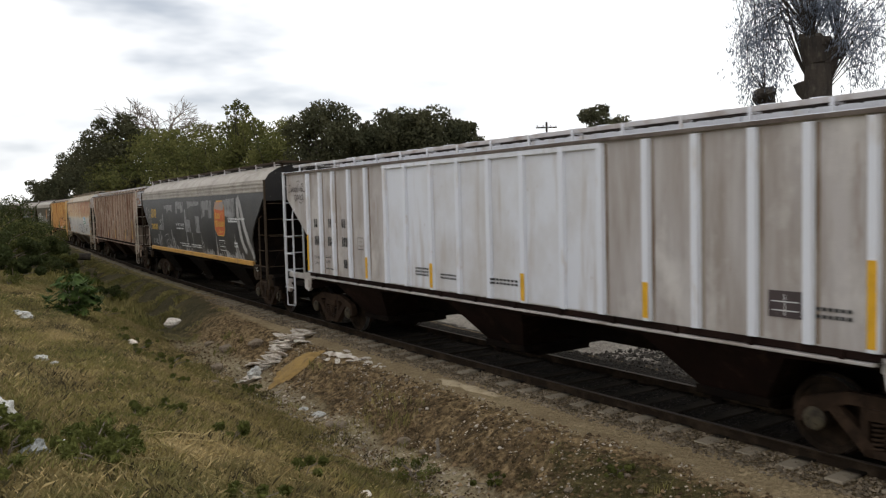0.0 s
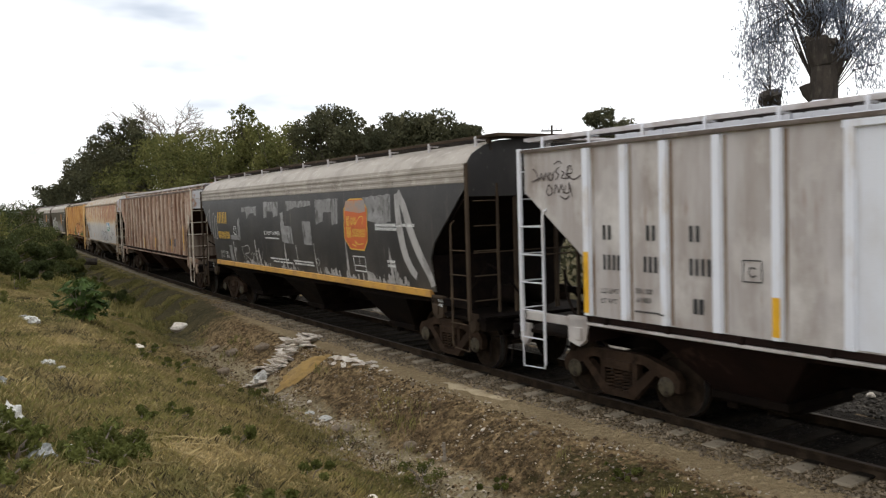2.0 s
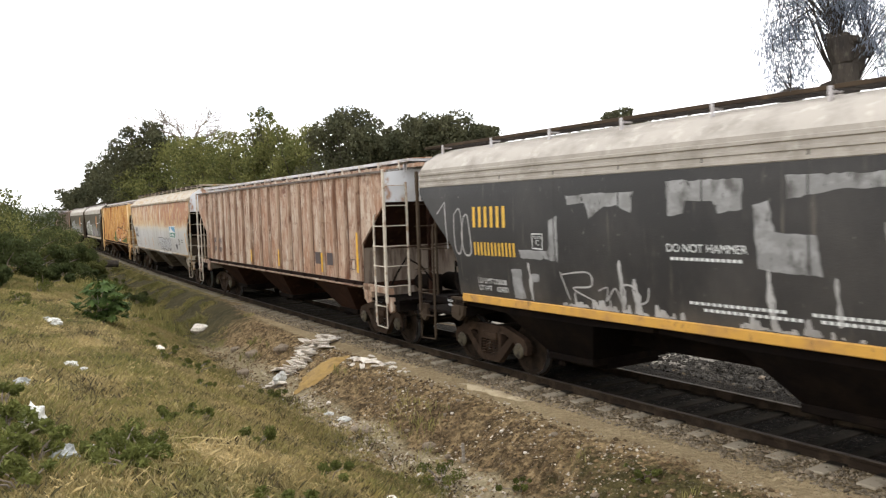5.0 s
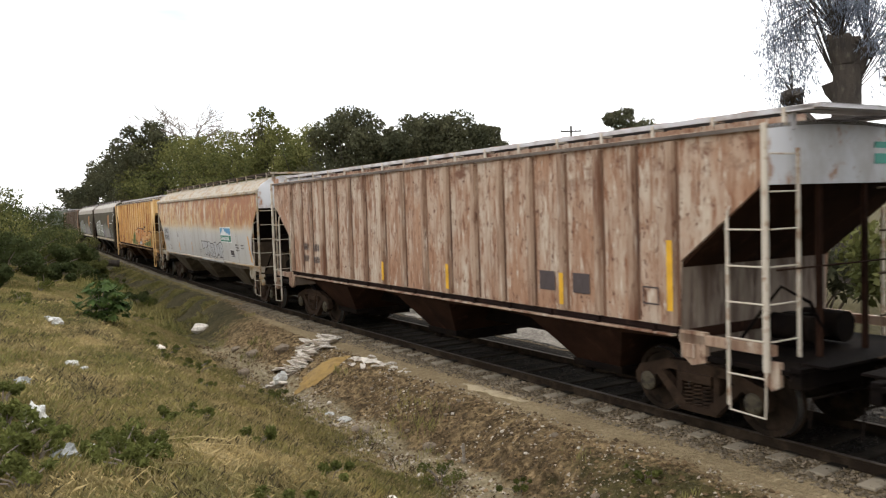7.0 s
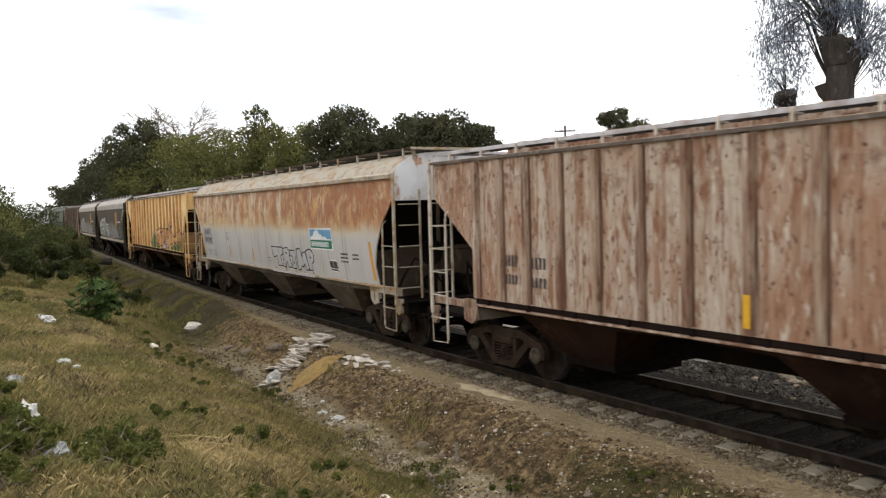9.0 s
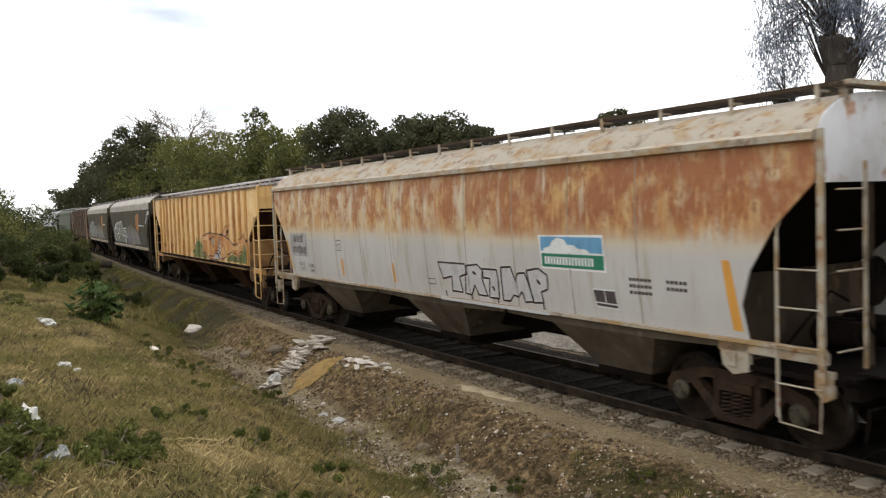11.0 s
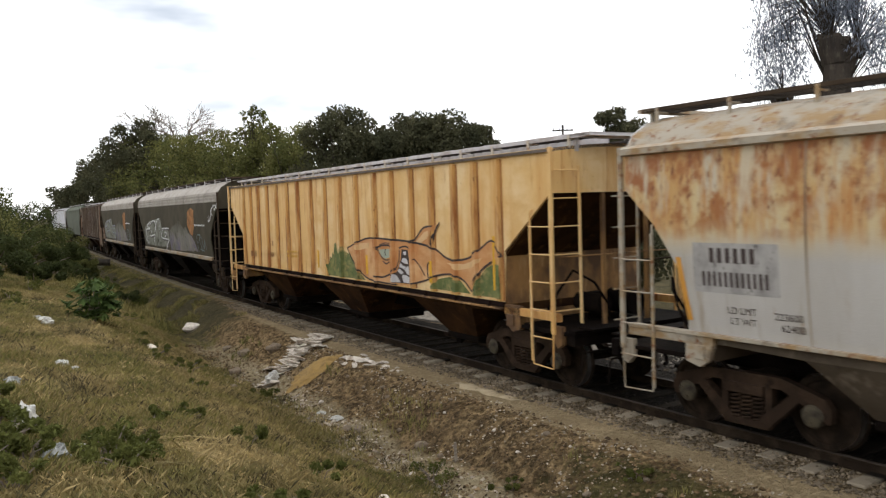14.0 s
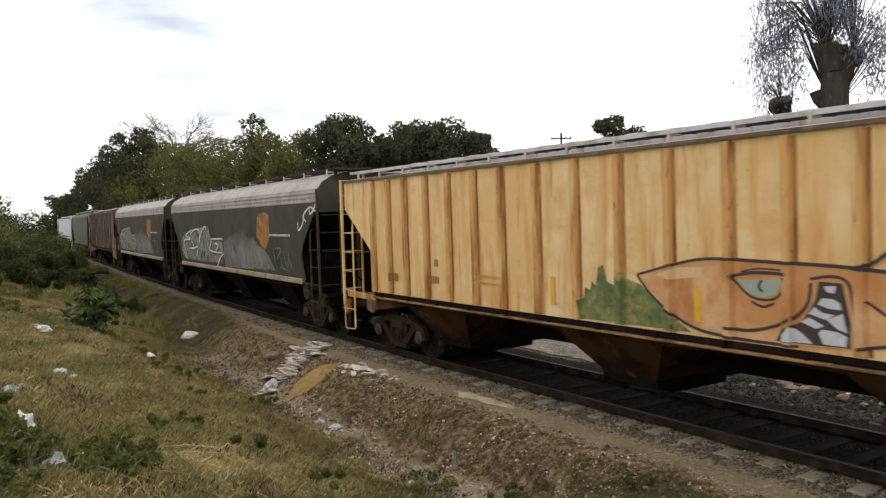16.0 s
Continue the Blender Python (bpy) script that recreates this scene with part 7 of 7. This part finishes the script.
# long dry stalks lying about
m = Mesh()
rr = random.Random(21)
for k in range(70):
    x, y = rr.uniform(-2.6, 0.1), rr.uniform(4.8, 7.2)
    a, ln = rr.gauss(0.4, 0.7), rr.uniform(0.2, 0.7)
    p, q = (x, y), (x + math.cos(a) * ln, y + math.sin(a) * ln)
    m.tube([(*p, ground_at(*p) + 0.05), ((p[0] + q[0]) / 2, (p[1] + q[1]) / 2, ground_at((p[0] + q[0]) / 2, (p[1] + q[1]) / 2) + 0.08), (*q, ground_at(*q) + 0.04)], 0.0028, 4)
tagged(new("straw", m.data("straw", G_DRY)), "long dry stalks lying on the bank", "straw", kind="stuff")


def stones(name, label, rng, x, y, sizes, material, sink=0.3):
    """Many small broken stones in one mesh."""
    z = rough_z(x, y)
    base = np.array([(1, 0, 0), (-1, 0, 0), (0, 1, 0), (0, -1, 0), (0, 0, 1), (0, 0, -1)], float)
    faces = np.array([(0, 2, 4), (2, 1, 4), (1, 3, 4), (3, 0, 4), (2, 0, 5), (1, 2, 5), (3, 1, 5), (0, 3, 5)])
    k = len(x)
    v = base[None] * rng.uniform(0.55, 1.25, (k, 6, 1)) + rng.normal(0, 0.22, (k, 6, 3))
    a = rng.uniform(0, 6.283, k)
    c, s = np.cos(a), np.sin(a)
    vx, vy = v[..., 0] * c[:, None] - v[..., 1] * s[:, None], v[..., 0] * s[:, None] + v[..., 1] * c[:, None]
    sz = np.asarray(sizes)[:, None]
    out = np.stack([vx * sz + x[:, None], vy * sz + y[:, None], v[..., 2] * sz * 0.7 + (z + sizes * (0.5 - sink))[:, None]], -1)
    me = bpy.data.meshes.new(name)
    me.from_pydata(out.reshape(-1, 3).tolist(), [], (faces[None] + 6 * np.arange(k)[:, None, None]).reshape(-1, 3).tolist())
    me.materials.append(material)
    return tagged(new(name, me), label, "stones", kind="stuff")


S_GREY = layered("grey brown stones", (0.14, 0.109, 0.073), [((0.26, 0.208, 0.148), (2, 2, 2), 0.45, 0.66)], 0.95, bump=0.3, island=0.5)
S_LIGHT = layered("pale limestone chips", (0.44, 0.38, 0.3), [((0.3, 0.24, 0.18), (5, 5, 5), 0.45, 0.66)], 0.95, bump=0.3, island=0.4)
# stones between the rails, coloured as dark as the shade under the train
S_BED = layered("brown track stones, darkened for the train's shade", (0.0099, 0.00792, 0.00594), [((0.0215, 0.0165, 0.0122), (2, 2, 2), 0.45, 0.66)], 0.95, bump=0.3, island=0.5)
# far-side stone with shade beneath the wagons worked into its colour
S_FAR = layered("brownish grey crushed stone, darkened for shade", (0.033, 0.0282, 0.0228), [((0.072, 0.063, 0.0528), (2, 2, 2), 0.45, 0.66)], 0.95, bump=0.3, island=0.5)
S_DARK = layered("brown earth clods", (0.1, 0.064, 0.031), [((0.24, 0.165, 0.09), (3, 3, 3), 0.45, 0.66)], 0.95, bump=0.3, island=0.5)
x, y, s, n = scatter(rng, 12000, -13, 12, 0.85, 1.6)
stones("ballast", "grey gravel at the sleeper ends", rng, x, y, 0.008 + 0.03 * rng.random(len(x)) ** 2, S_GREY)
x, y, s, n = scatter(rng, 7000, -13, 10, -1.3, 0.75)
stones("ballast", "gravel between the rails, darkened for the train's shade", rng, x, y, rng.uniform(0.012, 0.03, len(x)), S_BED)
x, y, s, n = scatter(rng, 3600, -14, -3, -4.2, -1.7)
stones("far_ballast", "grey crushed stone beyond the track, darkened for shade", rng, x, y, rng.uniform(0.02, 0.06, len(x)), S_FAR)
x, y, s, n = scatter(rng, 13000, -12, 8, 1.95, 4.2)
stones("earth_clods", "dark clods on the ditch side", rng, x, y, 0.007 + 0.038 * rng.random(len(x)) ** 3, S_DARK)
x, y, s, n = scatter(rng, 6500, -11, 4, 1.9, 4.4)
keep = np.array([noise.noise((a * 0.8, b * 0.8, 2.0)) for a, b in zip(x, y)]) > -0.12
stones("rubble_chips", "pale stone chips scattered in the rubble", rng, x[keep], y[keep], 0.005 + 0.026 * rng.random(len(x[keep])) ** 3, S_LIGHT)
x, y, s, n = scatter(rng, 2400, -11, 1, 3.3, 4.4)
stones("ditch_gravel", "grey gravel in the ditch", rng, x, y, 0.008 + 0.035 * rng.random(len(x)) ** 2, S_LIGHT)


def rock_mesh(name, material, seed, flatness=0.6):
    bm = bmesh.new()
    bmesh.ops.create_icosphere(bm, subdivisions=2, radius=1.0)
    for v in bm.verts:
        v.co *= 1 + 0.35 * noise.noise(v.co * 1.3 + Vector((seed * 3.1, 0, 0))) + 0.12 * noise.noise(v.co * 4 + Vector((0, seed, 0)))
        v.co.z *= flatness
    me = bpy.data.meshes.new(name)
    bm.to_mesh(me)
    bm.free()
    me.materials.append(material)
    return me


M_LIME = layered("white limestone", (0.72, 0.66, 0.58), [((0.38, 0.31, 0.24), (4, 4, 4), 0.45, 0.68), ((0.2, 0.16, 0.12), (9, 9, 9), 0.58, 0.72)], 0.9, bump=0.6, bump_scale=20)
M_ROCK = layered("grey brown rock", (0.24, 0.19, 0.138), [((0.13, 0.1, 0.072), (4, 4, 4), 0.45, 0.68)], 0.95, bump=0.6, bump_scale=20)
M_PLASTIC = layered("dirty white plastic", (0.52, 0.52, 0.49), [((0.3, 0.28, 0.24), (7, 7, 7), 0.45, 0.65)], 0.5, bump=0.4, bump_scale=12)
M_BAG = layered("grey translucent plastic bag", (0.26, 0.27, 0.26), [((0.16, 0.16, 0.15), (5, 5, 5), 0.45, 0.7)], 0.45, bump=0.5, bump_scale=12)
M_OCHRE = layered("ochre yellow sand", (0.31, 0.2, 0.068), [((0.22, 0.14, 0.055), (5, 5, 5), 0.45, 0.68), ((0.12, 0.085, 0.05), (11, 11, 11), 0.58, 0.72)], 0.95, bump=0.7, bump_scale=18)
M_DUST = layered("pale trodden dust", (0.42, 0.34, 0.225), [((0.3, 0.235, 0.145), (4, 4, 4), 0.45, 0.66), ((0.16, 0.12, 0.075), (12, 12, 12), 0.6, 0.7)], 0.95, bump=0.5, bump_scale=18, spec=0.05)
M_PLANK = layered("weathered grey wood", (0.3, 0.26, 0.21), [((0.17, 0.14, 0.11), (3, 20, 20), 0.45, 0.68)], 0.9, bump=0.4)
ROCKS = {(mt, f): [rock_mesh("rock", mt, 7 * i + 3, f) for i in range(4)] for mt in (M_LIME, M_ROCK) for f in (0.35, 0.65)}


def rock(x, y, size, material, label, flatness=0.65, lift=0.25, turn=0, tilt=(0, 0), stretch_=(1, 1, 1)):
    me = ROCKS[material, flatness][int(abs(x * 37 + y * 17)) % 4]
    ob = tagged(new("rock", me), label, "rock", "stones by the ditch")
    ob.matrix_basis = pose(x, y, ground_at(x, y) + size * flatness * lift, *tilt, turn) @ Matrix.Diagonal((size * stretch_[0], size * stretch_[1], size * stretch_[2], 1))
    return ob


# pile of white flat stones that slid down the ditch side
rr = random.Random(31)
for k in range(130):
    f = rr.random()
    x = -3.0 + f * -0.75 + rr.gauss(0, 0.2)
    y = 20.05 - f * 1.35 + rr.gauss(0, 0.26)
    rock(x, y, rr.uniform(0.06, 0.17), M_LIME, "flat white limestone slab in a pile", 0.35, 0.9, rr.gauss(60, 28), (rr.gauss(0, 9), rr.gauss(12, 9)), (1.5, 1.25, 0.55))
for k in range(54):
    f = k / 53
    x, y = -2.2 + f * 1.35 + rr.gauss(0, 0.14), 17.85 - f * 1.75 + rr.gauss(0, 0.13)
    rock(x, y, 0.012 + 0.06 * rr.random() ** 2, M_LIME, "white limestone fragment on the path edge", 0.35, 0.8, rr.uniform(0, 360), (rr.gauss(0, 15), rr.gauss(0, 15)), (1.5, 0.9, 1))
for k in range(72):
    s, n = rr.uniform(-11, 2.5), rr.uniform(2.0, 4.3)
    x, y, h_ = line_at(s, n)
    rock(x, y, rr.uniform(0.02, 0.06), M_LIME if rr.random() < 0.2 else M_ROCK, "loose broken stone on the ditch side", 0.65, 0.4, rr.uniform(0, 360))
for x, y, sz, mt in ((-0.33, 12.87, 0.12, M_ROCK), (-1.45, 14.0, 0.12, M_ROCK), (-1.7, 14.3, 0.1, M_ROCK), (-8.16, 26.78, 0.3, M_LIME), (-4.2, 20.5, 0.2, M_ROCK), (-13.86, 26.5, 0.45, M_ROCK), (-5.2, 21.5, 0.18, M_ROCK), (-6.2, 17.4, 0.12, M_LIME), (-5.0, 19.7, 0.16, M_ROCK), (-5.9, 22.6, 0.16, M_ROCK), (-0.62, 7.91, 0.09, M_LIME), (-0.5, 7.6, 0.07, M_LIME), (-0.35, 7.35, 0.06, M_LIME), (-2.82, 7.52, 0.035, M_LIME), (-4.6, 17.3, 0.08, M_LIME), (-4.3, 16.7, 0.1, M_ROCK), (-5.0, 18.0, 0.07, M_LIME), (-5.6, 19.6, 0.07, M_LIME)):
    rock(x, y, sz, mt, "weathered stone lying in the ditch and bank", 0.65, 0.35, x * 77)


def crumpled(name, label, x, y, size, material, seed, flat_=0.35, cat="litter"):
    bm = bmesh.new()
    bmesh.ops.create_icosphere(bm, subdivisions=3, radius=1.0)
    for v in bm.verts:
        v.co *= 1 + 0.5 * noise.noise(v.co * 2.1 + Vector((seed, 0, 0))) + 0.3 * noise.noise(v.co * 5 + Vector((0, seed, 0)))
        v.co.z *= flat_
    bm.to_mesh(me := bpy.data.meshes.new(name))
    bm.free()
    me.materials.append(material)
    ob = tagged(new(name, me), label, cat, "litter on the bank")
    ob.matrix_basis = pose(x, y, ground_at(x, y) + size * flat_ * 0.5, 0, 0, seed * 40) @ Matrix.Diagonal((size, size * 0.75, size, 1))


crumpled("plastic_sheet", "crumpled white plastic sheet in the grass", -3.36, 6.5, 0.11, M_PLASTIC, 2, 1.1)
crumpled("plastic_sheet", "crumpled white plastic scrap under weeds", -2.78, 6.2, 0.1, M_PLASTIC, 5, 0.7)
crumpled("plastic_bag", "grey plastic bag half hidden in weeds", -2.66, 5.5, 0.11, M_BAG, 7, 0.7)
crumpled("plastic_bag", "pale plastic bag lying on dry grass", -7.25, 14.95, 0.14, M_PLASTIC, 9, 0.6)
crumpled("plastic_bag", "small pale plastic scrap on dry grass", -7.5, 15.2, 0.12, M_BAG, 3, 0.6)
crumpled("plastic_bag", "small white litter on the bank", -5.04, 10.8, 0.09, M_PLASTIC, 4, 0.5)
crumpled("plastic_bag", "small white litter on the bank", -4.85, 10.75, 0.06, M_PLASTIC, 6, 0.5)
crumpled("plastic_bag", "pale litter in weeds", -4.55, 8.6, 0.1, M_BAG, 8, 0.6)
crumpled("plastic_sack", "white plastic sack in the ditch", -3.85, 18.5, 0.2, M_PLASTIC, 11, 0.8)
crumpled("plastic_sheet", "white plastic scrap in the ditch", -1.97, 15.1, 0.14, M_PLASTIC, 12)
crumpled("plastic_sheet", "white plastic scrap in the ditch", -2.3, 15.4, 0.1, M_PLASTIC, 13)

# broken stone and scrap heaped behind the track
rr = random.Random(61)
for k in range(46):
    s, n = rr.uniform(-11.5, -6.0), rr.gauss(-3.6, 0.45)
    x, y, h_ = line_at(s, n)
    rock(x, y, rr.uniform(0.04, 0.13), M_LIME if rr.random() < 0.12 else M_ROCK, "broken stone heaped behind the track", 0.65, 0.4, rr.uniform(0, 360), (rr.gauss(0, 12), rr.gauss(0, 12)))
for k in range(7):
    x, y, h_ = line_at(rr.uniform(-11, -5), rr.uniform(-4.6, -3.8))
    bush("weed", "low green weed behind the track", x, y, rr.uniform(0.5, 0.9), rr.uniform(0.3, 0.5), L_WEED, 500 + k, 700, 0.06, "weeds behind the track")

# what was spilled down the ditch side: ochre sand, and white stone dust under the pile of slabs
def spill(name, label, cat, material, x0, y0, dx, dy, width, height, seed):
    vs = []
    for j in range(25):
        for i in range(13):
            f, w = j / 24, i / 12 - 0.5
            ragged = width * (0.55 + 0.6 * math.sin(3.14 * (0.15 + 0.8 * f))) * (1 + 0.55 * noise.noise((f * 5, seed, 1.0 if w > 0 else 7.0)))
            x = x0 + f * dx + w * ragged + noise.noise((f * 4, seed, 3.0)) * 0.1
            y = y0 + f * dy - w * ragged * 0.3 + noise.noise((f * 9, w * 5, seed)) * 0.06
            vs.append((x, y, ground_at(x, y) + height * (max(0.0, 1 - 4 * w * w) * math.sin(3.14 * (0.02 + 0.96 * f)) + 0.3 * noise.noise((x * 8, y * 8, seed)) + 0.15)))
    fs = [(j * 13 + i, j * 13 + i + 1, (j + 1) * 13 + i + 1, (j + 1) * 13 + i) for j in range(24) for i in range(12)]
    tagged(new(name, Mesh().add(vs, fs).data(name, material, True)), label, cat)


spill("sand_spill", "ochre yellow sand spilled down the ditch side", "sand", M_OCHRE, -2.5, 18.1, -0.62, -0.75, 0.8, 0.14, 2.0)
spill("stone_dust", "thin white stone dust along the path edge", "stone dust", M_LIME, -2.2, 17.85, 0.9, -1.2, 0.15, 0.07, 8.0)
spill("stone_dust", "white stone dust under a pile of slabs", "stone dust", M_LIME, -3.0, 19.95, -0.7, -1.15, 0.5, 0.1, 5.0)
spill("path_dust", "pale trodden dust on the footpath", "dust", M_DUST, 0.25, 14.55, 1.0, -1.5, 0.26, 0.03, 11.0)

# marker stake in the rubble, and dark timber across the ditch farther on
x, y = 0.19, 11.95
stake = tagged(new("stake", Mesh().box(-0.018, 0.022, -0.015, 0.018, -0.15, 0.3).data("stake", M_PLANK)), "pale wooden stake standing in the rubble", "stake")
stake.matrix_basis = pose(x, y, ground_at(x, y), 2, -2, 20)
a, b = (-23.0, 51.4), (-20.9, 52.2)
tagged(new("timber_beam", Mesh().tube([(*a, ground_at(*a) + 0.35), (*b, ground_at(*b) + 0.35)], 0.22, 8).data("timber_beam", M_BARK)), "dark timber lying across the ditch", "timber")

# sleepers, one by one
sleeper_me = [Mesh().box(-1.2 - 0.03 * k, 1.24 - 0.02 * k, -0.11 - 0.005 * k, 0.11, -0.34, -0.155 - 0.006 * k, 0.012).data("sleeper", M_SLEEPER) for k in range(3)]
rnd = random.Random(5)
for i in range(160):
    s = -22 + i * 0.6
    x, y, h = line_at(s, rnd.uniform(-0.05, 0.05))
    ob = part("sleeper", rnd.choice(sleeper_me), None, track)
    ob.matrix_basis = pose(x, y, rnd.uniform(-0.012, 0.006) + 0.046, 0, 0, math.degrees(h) + 180 + rnd.uniform(-1.5, 1.5))


# ---- what moves: the train rolls by, and its wheels turn ----
T_KNOTS = [0, 0.5, 1, 1.5, 2, 2.5, 3, 3.5, 6, 7, 8, 10.5, 11, 12, 12.5, 14.5, 15.5, 16]
S_KNOTS = [32.13, 29.72, 27.3, 24.9, 22.5, 20.05, 17.6, 15.17, 3.32, -1.318, -6.03, -17.93, -20.27, -24.92, -27.23, -36.46, -41.1, -43.38]


def train_at(t):
    return lerp(t, T_KNOTS, S_KNOTS)


def motions():
    for i, car in TRAIN:
        rows = []
        for t in np.arange(0, 16.01, 0.5):
            s = train_at(t) + i * PITCH
            a, b = line_at(s - TRUCK_AT), line_at(s + TRUCK_AT)
            yaw = math.degrees(math.atan2(b[1] - a[1], b[0] - a[0]))
            rows.append((float(t), pose((a[0] + b[0]) / 2, (a[1] + b[1]) / 2, 0, 0, 0, yaw)))
        walk(car, rows)
    for w, dx in SPIN:
        rows = []
        for k in range(129):
            t = k * 0.125
            turn = math.degrees((train_at(t) - train_at(0)) / WHEEL_R)
            rows.append((t, pose(dx, 0, WHEEL_R, 0, turn, 0)))
        walk(w, rows)


motions()
